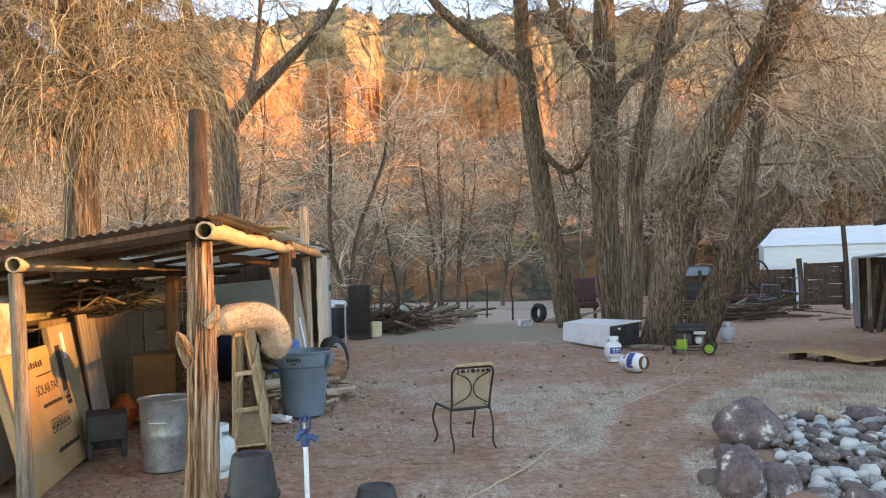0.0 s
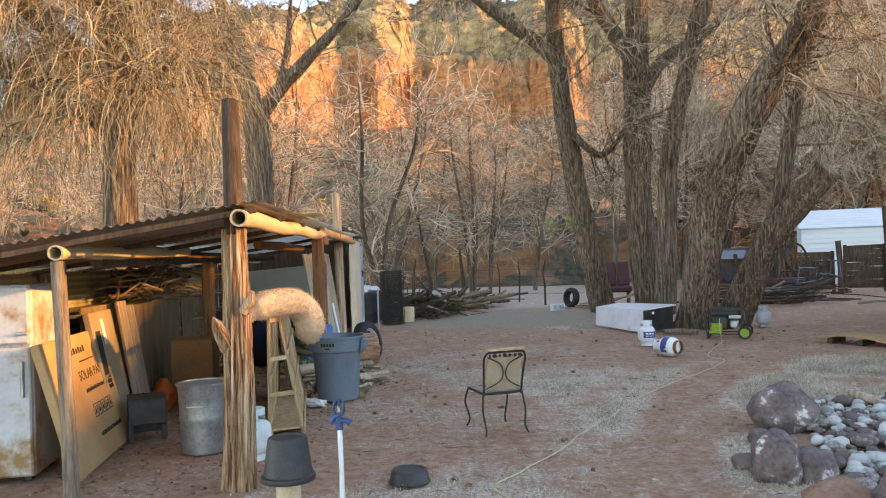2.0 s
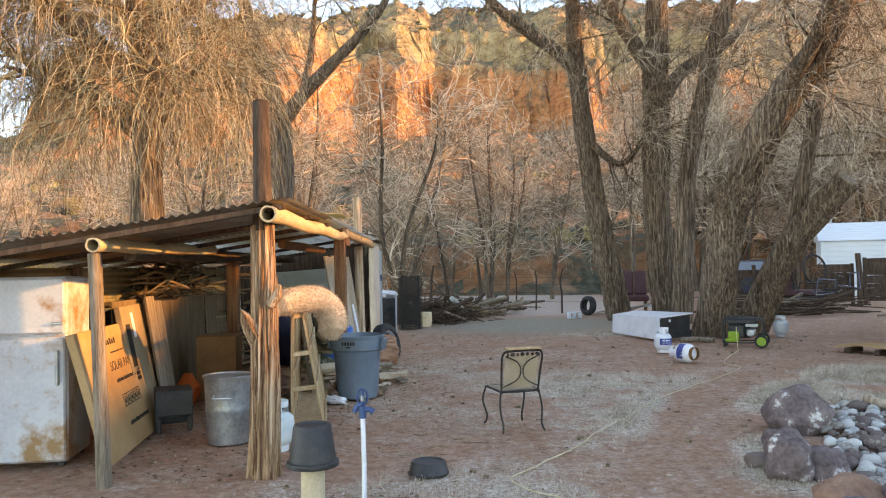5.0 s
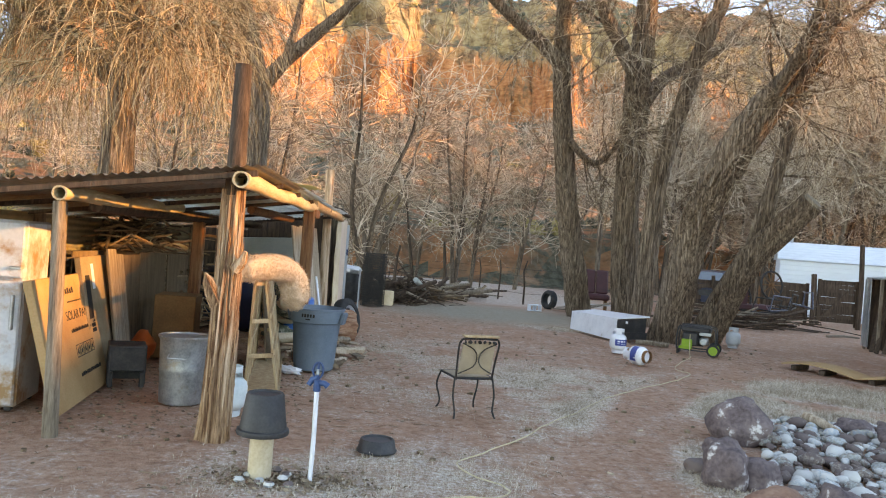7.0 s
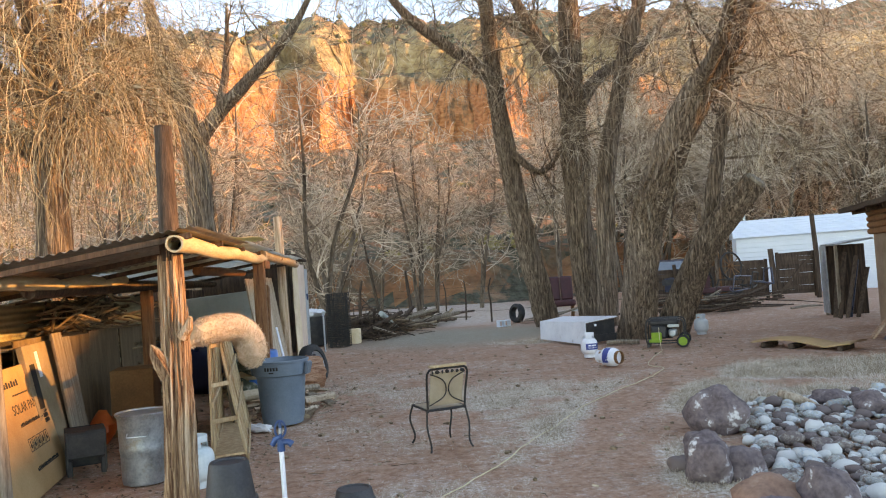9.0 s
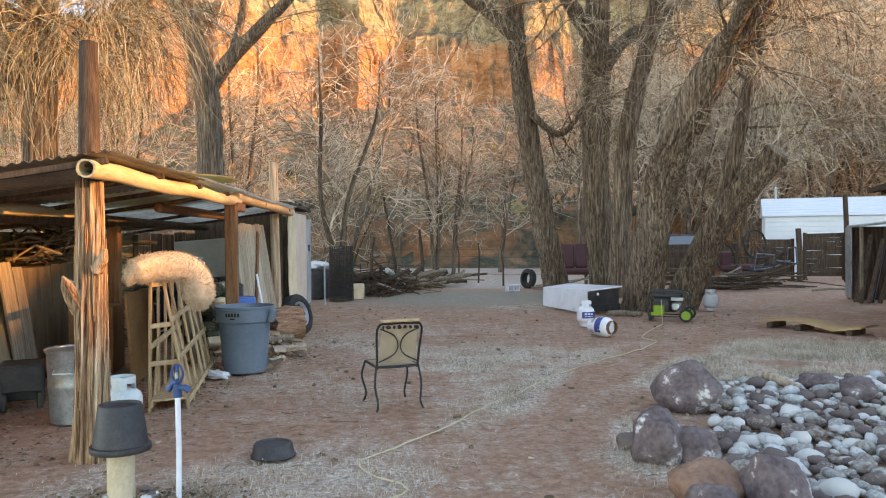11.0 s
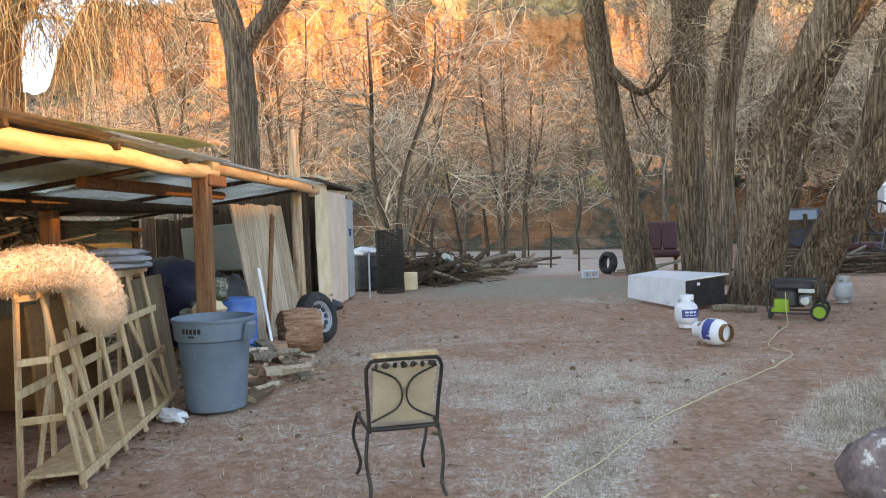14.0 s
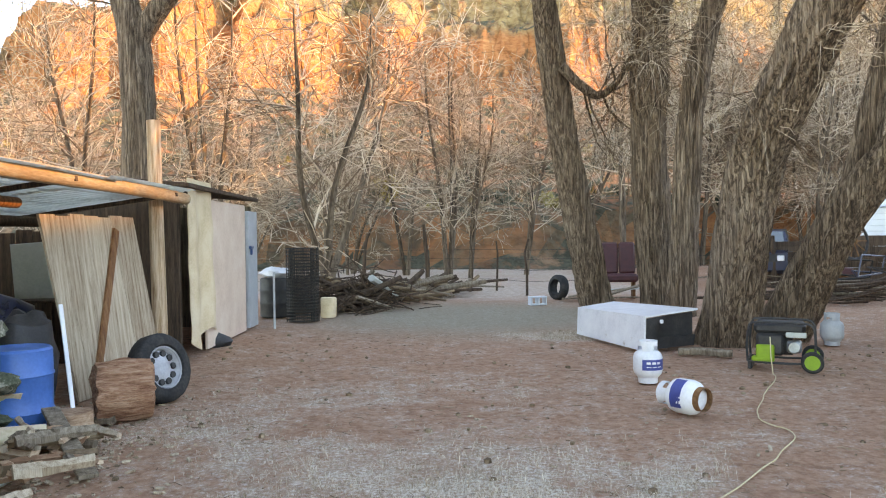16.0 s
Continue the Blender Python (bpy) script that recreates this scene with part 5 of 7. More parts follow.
for j in range(9):
    m = Mesh()
    blob(m, (random.uniform(-.2, .2), random.uniform(-.3, .4), .1 + .1 * j), (.24 - .012 * j, .3 - .015 * j, .1), j + 3, .35, 16)
    part("garment", m, M_CAMO if j % 3 else M_CANVAS, hp)
tp = thing("tarp_heap", "dark tarp thrown over a heap in shed", "heap", (-4.0, 13.0, 0), 10)
m = Mesh()
blob(m, (0, 0, .55), (.62, .85, .58), 17, .35, 28, 1.8)
part("tarp", m, M_NAVY, tp, angle=80)
rd = thing("rod", "white painted stake leaning beside the barrel", "stake", (-2.4, 11.5, 0))
m = Mesh()
bar(m, (0.12, -.05, 0), (-.1, .2, 1.07), .035, .018)
part("stake", m, M_WHITEPL, rd)

door_ = thing("plank_door", "weathered plank door leaning against the shed front", "door", (-2.68, 13.3, .02), 81)
for i in range(1, 8):
    m = Mesh()
    x = -.98 + i * .248 + .12
    h, s, o = 1.88 - .012 * (i % 3), .004 * (i % 2), .1232
    m.add([(x + .1 - o, s - .013, 0), (x + .1 + o, s - .013, 0), (x + .1 + o, s + .013, 0), (x + .1 - o, s + .013, 0),
           (x - .14 - o, s - .013, h), (x - .14 + o, s - .013, h), (x - .14 + o, s + .013, h), (x - .14 - o, s + .013, h)],
          [(3, 2, 1, 0), (4, 5, 6, 7), (0, 1, 5, 4), (1, 2, 6, 5), (2, 3, 7, 6), (3, 0, 4, 7)])
    part("plank", m, M_DOORWOOD, door_).matrix_local = pose(0, 0, 0, -7, 0, 0)
m = Mesh()
bar(m, (-.35, -.03, .1), (.42, -.03, 1.72), .1, .03, (0, 1, 0))
part("brace", m, M_REDWOOD, door_, "reddish diagonal brace").matrix_local = pose(0, 0, 0, -7, 0, 0)


def tyre(name, label, mx, r, w, rim_mat=None, sub=""):
    t = thing(name, label, "tyre")
    t.matrix_world = mx
    k = Mesh()
    lathe(k, [(r * .62, -w * .38), (r * .66, -w * .5), (r * .82, -w * .52), (r * .95, -w * .44), (r, -w * .3), (r, w * .3), (r * .95, w * .44), (r * .82, w * .52), (r * .66, w * .5), (r * .62, w * .38), (r * .6, 0), (r * .62, -w * .38)], 44, None,
          lambda a, z: 1 + (.012 * (math.sin(a * 44) > 0) if abs(z) < w * .45 else 0))
    part("tyre", k, M_TYRE, t)
    if rim_mat:
        k = Mesh()
        lathe(k, [(r * .62, w * .42), (r * .58, w * .3), (r * .5, w * .1), (r * .36, w * .16), (r * .2, w * .28), (r * .12, w * .26), (.0, w * .26)], 36, caps=False)
        lathe(k, [(r * .61, -w * .4), (r * .6, w * .4), (r * .585, w * .4), (r * .59, -w * .4), (r * .61, -w * .4)], 36)
        rim_ = part("rim", k, rim_mat, t, "silver wheel rim")
        k = Mesh()
        # solid black studs imitate the darkness inside the rim's openings
        for i in range(10):
            a = i * math.tau / 10
            lathe(k, [(0, w * .02), (.03, w * .02), (.034, w * .15), (.032, w * .26), (.0, w * .26)], 8, Matrix.Translation((r * .42 * math.cos(a), r * .42 * math.sin(a), 0)))
        part("vent_hole", k, M_BLACK, rim_)
    return t


def facing(p, d, spin=0):
    """A pose at p whose z axis points along d."""
    return Matrix.Translation(p) @ Vector(d).to_track_quat('Z', 'Y').to_matrix().to_4x4() @ pose(0, 0, 0, 0, 0, spin)


tyre("spare_wheel", "worn car tyre on silver rim leaning by the log round", facing((-2.0, 12.7, .335), (.86, -.42, .25)), .345, .21, M_STEELRIM)

def log_round(at, r, h, label, mx=None):
    t = thing("log_round", label, "log round", at)
    k = Mesh()
    o = Matrix.Identity(4) if mx is None else mx
    lathe(k, [(r * .97, 0), (r, .02), (r, h * .5), (r * .98, h - .01), (r * .96, h), (r * .5, h + .004), (0, h)], 30, o,
          lambda a, z: 1 + .07 * noise.noise(Vector((math.cos(a) * 1.5 + at[0], math.sin(a) * 1.5, at[1]))) + .03 * noise.noise(Vector((math.cos(a) * 8, math.sin(a) * 8, z * 3))))
    part("log", k, M_FIREWOOD, t)
    return t


M_REDLOG = material("split_red_log", [(.2, .075, .04), (.42, .2, .12), (.6, .36, .24)], 4, 0.9, bump=1.0, stretch=(1, 6, 6), fine=22, dist=.04)
lr = thing("log_round", "large reddish split log round lying on edge", "log round", (-2.08, 12.0, 0), 24)
m = Mesh()
def split_face(u, v, side):
    """A rough round of wood with torn, stepped fibre."""
    a = math.tau * v
    r = .27 * (1 + .1 * noise.noise(Vector((math.cos(a) * 1.3, math.sin(a) * 1.3, 2.2)))) * (1 - .06 * abs(2 * u - 1) ** 3)
    r += .02 * noise.noise(Vector((u * 3, math.cos(a) * 9, math.sin(a) * 9)))
    return (-.24 + .46 * u + .03 * noise.noise(Vector((math.cos(a) * 3, math.sin(a) * 3, side))), r * math.cos(a), max(.0, .265 + r * math.sin(a)))
grid(m, 14, 48, lambda u, v: split_face(u, v, 1))
for u, o in ((0, -1), (1, 1)):
    ring = [split_face(u, k / 48, 1) for k in range(48)]
    mid = [(p[0] + o * .02 + .03 * noise.noise(Vector((p[1] * 9, p[2] * 9, o))), p[1] * .55, .265 + (p[2] - .265) * .55) for p in ring]
    m.add(ring + mid + [(-.24 + .46 * u + o * .03, 0, .265)], [(k, (k + 1) % 48, 48 + (k + 1) % 48, 48 + k) for k in range(48)] + [(48 + k, 48 + (k + 1) % 48, 96) for k in range(48)])
part("log", m, M_REDLOG, lr, angle=35)
log_round((-2.28, 11.35, 0), .17, .22, "pale chopping block standing on the dirt")
pk = thing("log", "long pale peeled log lying on the firewood", "log")
m = Mesh()
tube(m, [(-2.95, 10.35, .2), (-2.6, 10.5, .22), (-2.2, 10.75, .2)], [.075, .08, .07], 16, True, ragged(6, .15))
part("log", m, M_PVC, pk)
bk = thing("bark_slab", "curved white slab of bark on the dirt", "bark")
m = Mesh()
tube(m, [(-2.6, 9.95, .05), (-2.4, 9.98, .04), (-2.2, 10.1, .05), (-2.1, 10.25, .07)], [.03, .05, .05, .02], 12, True, ragged(8, .2))
part("slab", m, M_WHITEPL, bk)
pl = thing("loose_plank", "weathered plank lying propped on wood scraps", "plank")
m = Mesh()
bar(m, (-2.42, 11.3, .26), (-1.66, 10.2, .03), .13, .03)
part("plank", m, M_GREYWOOD, pl)
# split firewood and scraps
for k in range(70):
    x, y = -2.45 + .42 * rgb.normal() * .7, 10.6 + .45 * rgb.normal()
    z = .05 + .12 * abs(rgb.normal()) * max(0, 1 - abs(y - 10.6) / .9)
    if x > -1.8 or x < -3.4:
        continue
    t = thing("firewood", "pale split piece of firewood on dirt", "firewood", (x, y, z), float(rgb.random() * 360), "firewood scraps")
    m = Mesh()
    l, w = .2 + .34 * rgb.random(), .035 + .045 * rgb.random()
    vs, fs = [], []
    for i in range(4):
        f = i / 3
        for a in range(5):
            an = a * math.tau / 5 + .2 * i
            rr = w * (.35 + .6 * rgb.random())
            vs.append((l * (f - .5), rr * math.cos(an), .75 * rr * math.sin(an)))
    for i in range(3):
        for a in range(5):
            fs.append((i * 5 + a, i * 5 + (a + 1) % 5, (i + 1) * 5 + (a + 1) % 5, (i + 1) * 5 + a))
    fs += [tuple(range(5))[::-1], tuple(range(15, 20))]
    m.add(vs, fs)
    part("log", m, (M_FIREWOOD, M_GREYWOOD, M_FIREWOOD, M_DOORWOOD, M_BRUSH)[k % 5], t, angle=25)

# closed closet at the far end
closet = thing("storage_closet", "closed lean-to closet with pale door and canvas", "closet")
m = Mesh()
box(m, (-3.4, 15.3, 1.15), (1.7, .08, 2.3), .01)
part("wall", m, M_DARKWOOD, closet)
m = Mesh()
box(m, (-4.25, 17.3, 1.1), (.08, 3.9, 2.2), .01)
box(m, (-3.35, 19.3, 1.1), (1.8, .08, 2.2), .01)
part("wall", m, M_GREYWOOD, closet)
m = Mesh()
box(m, (-2.43, 17.3, 1.1), (.05, 2.2, 2.16), .01, (0, 0, -2))
part("door", m, M_PINKDOOR, closet, "faded pinkish board door")
m = Mesh()
box(m, (-2.38, 18.95, 1.06), (.06, .62, 2.06), .008, (0, 0, -2))
dt = part("door_post", m, M_GREYTANK, closet, "blue-grey painted edge board")
m = Mesh()
box(m, (-2.34, 18.75, 1.45), (.05, .2, .05), .01)
box(m, (-2.34, 18.75, 1.38), (.04, .06, .12), .01)
part("latch", m, M_BLUEPAINT, closet, "blue latch")
m = Mesh()
def canvas_at(u, v, d):
    return (-2.43 + d + .05 * math.sin(v * 9) * (.3 + u) + .03 * nz(u * 5, v * 5, 1, 2), 15.25 + 1.15 * v + .1 * u, 2.42 - (2.2 + .12 * math.sin(v * 6)) * u)
grid(m, 26, 20, lambda u, v: canvas_at(u, v, 0))
grid(m, 26, 20, lambda u, v: canvas_at(u, 1 - v, -.012))
part("canvas", m, M_CANVAS, closet, "tan canvas sheet hung over wall", angle=80)
m = Mesh()
box(m, (-3.38, 17.2, 2.4), (2.1, 4.4, .06), .01, (0, 5, 0))
part("roof", m, M_DARKWOOD, closet, "dark flat roof")
m = Mesh()
blob(m, (-2.42, 16.7, .06), (.12, .2, .12), 4, .4, 12)
part("torn_base", m, M_BLACK, closet)

# litter of leaves and chips on the shed floor
m = Mesh()
for k in range(2100):
    x, y = rgb.uniform(-4.4, -2.2), rgb.uniform(5.3, 9.5)
    if k > 900:
        x, y = -2.4 + .5 * rgb.normal(), 11 + .9 * rgb.normal()
    if k > 1500:
        x, y = -2.0 + .3 * rgb.normal(), 4.5 + .16 * rgb.normal()
    z = ground_z(x, y) + .008
    s = .012 + .02 * rgb.random()
    a = rgb.random() * 6.28
    c, d = math.cos(a) * s, math.sin(a) * s
    h = .006 + .012 * rgb.random()
    m.add([(x - c, y - d, z), (x + d * .5, y - c * .5, z + h), (x + c, y + d, z + h * .4), (x - d * .5, y + c * .5, z)], [(0, 1, 2, 3)])
ch = Mesh()
for k in range(520):
    x, y = -2.1 + .5 * rgb.normal(), 10.9 + .8 * rgb.normal()
    if k > 330:
        x, y = rgb.uniform(-2.5, 3.5), rgb.uniform(3, 14)
    sz = .008 + .022 * rgb.random() ** 2
    box(ch, (x, y, ground_z(x, y) + .008), (sz * 2.4, sz, .006 + .4 * sz), .002, (float(rgb.normal() * 12), float(rgb.normal() * 12), float(rgb.random() * 360)))
chp = part("wood_chips", ch, M_DOORWOOD, smooth=False)
tagged(chp, "pale wood chips and crumbs scattered on dirt", "chips", kind="stuff")
lit = part("leaf_litter", m, M_BRUSH, smooth=False)
tagged(lit, "dry brown leaves and wood chips on the ground", "litter", kind="stuff")

# ---- the yard ----
chair = thing("patio_chair", "black wrought iron patio chair with beige sling back", "chair", (-.51, 7.04, 0), 15)
def iron(pts, r, name, parent=None, label=""):
    k = Mesh()
    l = smooth_line([(*p, r) for p in pts], .03)
    tube(k, l[:, :3], list(l[:, 3]), 8)
    return part(name, k, M_IRON, parent or chair, label)
W, D, SH, BH = .215, .22, .43, .87
for s in (-1, 1):
    iron([(s * W, -D, SH), (s * (W + .02), -D - .03, .25), (s * (W + .0), -D - .06, .08), (s * (W + .02), -D - .1, .01)], .011, "leg")
    iron([(s * W, D, SH), (s * (W + .03), D + .03, .28), (s * (W - .01), D + .01, .1), (s * (W + .01), D + .05, .01)], .011, "leg")
    iron([(s * (W - .01), -D, SH - .02), (s * W, -D - .03, .6), (s * (W + .01), -D - .09, BH - .05), (s * (W - .03), -D - .11, BH)], .012, "back_upright")
    iron([(s * (W), -D, SH), (s * (W + .005), 0, SH + .005), (s * W, D, SH)], .012, "seat_rail")
    iron([(s * (W - .02), -D - .02, SH + .05), (s * .05, -D - .055, .56), (s * .012, -D - .065, .65), (s * .055, -D - .085, .75), (s * (W - .02), -D - .1, BH - .05)], .0065, "back_scroll")
iron([(-W + .03, -D - .11, BH), (0, -D - .115, BH + .005), (W - .03, -D - .11, BH)], .013, "top_rail")
iron([(-W, -D, SH), (0, -D - .005, SH - .005), (W, -D, SH)], .013, "seat_rail")
iron([(-W, D, SH), (0, D + .02, SH), (W, D, SH)], .013, "seat_rail")
for j in range(7):
    m = Mesh()
    x = -.17 + j * .055
    blob(m, (x, -D - .108, BH - .035), (.026, .01, .02), j + 1, .4, 8)
    part("leaf_ornament", m, M_IRON, chair)
def slab(f0, f1, nu=12, nv=10, t=.006):
    k = Mesh()
    grid(k, nu, nv, f0)
    grid(k, nu, nv, f1)
    return k
part("backrest", slab(lambda u, v: (-.185 + .37 * u, -D + .0 - .1 * v + .012 * math.sin(math.pi * v), SH + .04 + (BH - SH - .08) * v),
                      lambda u, v: (.185 - .37 * u, -D + .006 - .1 * v + .012 * math.sin(math.pi * v), SH + .04 + (BH - SH - .08) * v)), M_SLING, chair, "beige woven sling")
part("seat", slab(lambda u, v: (-.2 + .4 * u, -.21 + .42 * v, SH + .012 - .025 * math.sin(math.pi * v) * math.sin(math.pi * u)),
                  lambda u, v: (.2 - .4 * u, -.21 + .42 * v, SH + .004 - .025 * math.sin(math.pi * v) * math.sin(math.pi * u))), M_SLING, chair, "beige woven sling")
for j in range(2):
    t = thing("wood_slat", "pale wooden slat resting on the chair back", "slat", (-.51, 7.04, 0), 15, "slats on the chair")
    m = Mesh()
    box(m, (0, -D - .13 + j * .045, BH + .028 + .002 * j), (.4, .035, .022), .004)
    part("slat", m, M_PALELATH, t)
    t.scale = (.95, .95, .93)
chair.scale = (.95, .95, .93)

# standpipe, capped pipe, bowl
fc = thing("standpipe", "white standpipe with blue valve handle", "standpipe", (-1.86, 4.5, 0))
m = Mesh()
tube(m, [(0, 0, -.1), (0.005, 0, .3), (0, 0, .66)], .017, 14)
part("riser", m, M_WHITEPL, fc)
m = Mesh()
tube(m, [(0, 0, .62), (0, 0, .7)], .026, 12)
tube(m, [(0, 0, .68), (.05, -.01, .68), (.075, -.01, .66)], [.02, .02, .024], 12)
tube(m, [(-.06, 0, .66), (-.035, .01, .7), (0, 0, .715)], [.018, .022, .018], 10)
part("valve_body", m, M_BLUEPAINT, fc, "blue painted valve body")
m = Mesh()
l = [(.035 * math.cos(a), 0, .765 + .055 * math.sin(a)) for a in [i * math.tau / 20 for i in range(21)]]
tube(m, l, .008, 6, False)
tube(m, [(0, 0, .7), (0, 0, .82)], .011, 8)
part("handle", m, M_BLUEPAINT, fc, "blue lever handle")
m = Mesh()
tube(m, [(0, -.012, .74), (0, -.012, .775)], .012, 8)
part("stem", m, M_GALV, fc, "brass and steel stem")

pp = thing("capped_pipe", "tan pipe stub rising from the dirt", "pipe", (-2.21, 4.52, 0))
m = Mesh()
lathe(m, [(.082, -.1), (.082, .34), (.074, .34), (.074, .2), (0, .2)], 28)
part("pipe", m, M_PVC, pp)
pt = thing("plant_pot", "black plastic plant pot upside down over pipe", "plant pot", (-2.21, 4.52, .3))
m = Mesh()
lathe(m, [(.16, 0), (.178, 0), (.182, .015), (.178, .035), (.163, .04), (.13, .27), (.122, .285), (.105, .285), (.1, .272), (.0, .27)], 32)
part("pot", m, M_BLACK, pt)
m = Mesh()
for k in range(9):
    a, r = k * .7, .1 + .05 * (k % 3)
    blob(m, (-2.14 + r * math.cos(a), 4.44 + r * math.sin(a), .02), (.04, .035, .022), k + 2, .3, 8)
chips = part("gravel", m, M_ROCK)
tagged(chips, "pale stone chips round the pipe foot", "gravel", kind="stuff")
bw = thing("bowl", "black rubber bowl upside down on the dirt", "bowl", (-1.4, 5.35, .005))
m = Mesh()
lathe(m, [(.15, 0), (.162, .0), (.165, .012), (.155, .02), (.14, .09), (.132, .1), (.12, .1), (.112, .088), (.0, .085)], 30)
part("bowl_body", m, M_BLACK, bw)

cord = thing("extension_cord", "long yellow extension cord lying across the yard", "cord")
m = Mesh()
cl = smooth_line([(-1.6, 1.6, 0), (-1.56, 3.0, 0), (-1.44, 3.64, 0), (-1.21, 4.1, 0), (-.85, 4.27, 0), (-.56, 4.3, 0), (-.45, 4.48, 0), (-.5, 4.63, 0), (-.66, 4.75, 0), (-.76, 5.1, 0), (-.52, 5.46, 0), (-.07, 6.08, 0), (.38, 6.85, 0),
                  (.75, 7.35, 0), (1.3, 8.24, 0), (1.75, 8.8, 0), (2.33, 9.51, 0), (3.1, 10.35, 0), (3.54, 10.98, 0), (3.5, 11.5, 0), (3.95, 12.4, 0), (4.5, 13.3, 0), (4.62, 13.62, 0)], .08)
pts = [(p[0] + .025 * nz(p[0], p[1], 3, 1), p[1] + .025 * nz(p[0], p[1], 3, 7), ground_z(p[0], p[1]) + .018) for p in cl]
pts += [(4.64, 13.72, .18), (4.65, 13.76, .4)]
tube(m, pts, .0055, 6)
part("cable", m, M_CORD, cord)

# generator
gen = thing("generator", "black and lime green portable generator on wheels", "generator", (4.88, 13.95, 0), -28)
def frame_tube(pts):
    k = Mesh()
    l = smooth_line([(*p, .014) for p in pts], .04)
    tube(k, l[:, :3], list(l[:, 3]), 8)
    return part("frame_tube", k, M_BLACK, gen)
for s in (-1, 1):
    frame_tube([(-.36, s * .23, .1), (-.37, s * .23, .3), (-.34, s * .23, .52), (-.25, s * .23, .56), (.2, s * .23, .56), (.33, s * .23, .53), (.36, s * .23, .4), (.36, s * .23, .1)])
    frame_tube([(-.36, s * .23, .1), (0, s * .23, .09), (.36, s * .23, .1)])
for x in (-.36, .36):
    frame_tube([(x, -.23, .12), (x, 0, .11), (x, .23, .12)])
m = Mesh()
box(m, (-.02, 0, .49), (.56, .4, .13), .04)
part("fuel_tank", m, M_BLACK, gen)
m = Mesh()
box(m, (-.12, -.02, .3), (.3, .36, .26), .03)
tube(m, [(-.02, 0, .28), (.12, 0, .28)], .12, 16)
part("engine", m, M_BLACK, gen)
m = Mesh()
box(m, (-.17, -.22, .2), (.2, .05, .2), .02)
box(m, (-.2, -.21, .13), (.24, .08, .07), .02)
part("side_cover", m, M_LIME, gen, "lime green cover")
m = Mesh()
box(m, (.16, -.2, .42), (.22, .03, .06), .01)
part("badge", m, M_PALEPANEL, gen, "teal-grey stripe")
m = Mesh()
box(m, (.14, -.12, .28), (.16, .16, .14), .02)
lathe(m, [(.07, 0), (.075, .02), (.06, .05), (0, .05)], 16, pose(.14, -.2, .28, 90, 0, 0))
part("alternator", m, M_GALV, gen)
for s in (-1, 1):
    m = Mesh()
    T = pose(.33, s * .29, .125, 90, 0, 0)
    lathe(m, [(.08, -.03), (.11, -.035), (.122, -.02), (.122, .02), (.11, .035), (.08, .03)], 26, T)
    w = part("wheel", m, M_TYRE, gen)
    m = Mesh()
    lathe(m, [(.083, -.03), (.075, .0), (.03, -.025), (.0, -.025)], 20, T)
    lathe(m, [(.083, .031), (.06, .02), (.03, .028), (.0, .028)], 20, T)
    part("hub", m, M_LIME, w, "lime green hub")
m = Mesh()
box(m, (-.34, 0, .05), (.05, .4, .1), .01)
part("foot", m, M_BLACK, gen)

# white truck-bed cap lying on edge
wb = thing("truck_bed_liner", "white fibreglass tub lying on its side", "tub", (3.6, 15.2, .0), 0)
A = Vector((-.3, .954, 0))     # along the white side
B = Vector((.92, .39, 0))       # across the dark mouth
LN, WD, HH = 1.8, .95, .48
def wbox(u, v, z):
    p = A * (u * LN) + B * (v * WD)
    return (p.x, p.y, z)
def slabq(k, c, t):
    """A thick quad."""
    a, b, d = Vector(c[0]), Vector(c[1]), Vector(c[3])
    n_ = (b - a).cross(d - a).normalized() * t
    k.add([*c, *[tuple(Vector(q) + n_) for q in c]], [(0, 3, 2, 1), (4, 5, 6, 7), (0, 1, 5, 4), (1, 2, 6, 5), (2, 3, 7, 6), (3, 0, 4, 7)])
m = Mesh()
slabq(m, [wbox(0, 0, .03), wbox(1, 0, .06), wbox(1, .02, HH - .03), wbox(0, .02, HH)], .025)
slabq(m, [wbox(0, .02, HH), wbox(1, .02, HH - .03), wbox(1, .75, HH + .03), wbox(0, 1, HH + .06)], -.025)
slabq(m, [wbox(1, 0, .06), wbox(1, .75, .06), wbox(1, .75, HH + .0), wbox(1, .02, HH - .05)], .02)
part("shell", m, M_WHITEPL, wb, "white outer shell", smooth=False)
m = Mesh()
slabq(m, [wbox(.03, .03, .04), wbox(.03, .95, .05), wbox(.03, .97, .2), wbox(.03, .03, .2)], .02)
slabq(m, [wbox(.06, .03, .04), wbox(.06, .97, .04), wbox(.06, .97, HH + .03), wbox(.06, .03, HH - .03)], .02)
slabq(m, [wbox(.0, .04, HH - .12), wbox(.0, .35, HH - .1), wbox(.0, .35, HH + .01), wbox(.0, .04, HH - .015)], .02)
slabq(m, [wbox(.0, .04, .05), wbox(.0, .3, .05), wbox(.0, .16, HH - .1), wbox(.0, .04, HH - .1)], .02)
part("liner", m, M_BLACK, wb, "black inside")
m = Mesh()
box(m, wbox(-.015, .3, HH - .06), (.05, .03, .05), .01)
part("fitting", m, M_WHITEPL, wb, "small white fitting")

st = thing("log_stick", "short pale log lying by the cottonwood roots", "log")
m = Mesh()
tube(m, [(4.0, 15.0, .05), (4.25, 14.95, .06), (4.62, 14.75, .05)], [.05, .055, .05], 10, True, ragged(2, .12))
part("log", m, M_GREYWOOD, st)

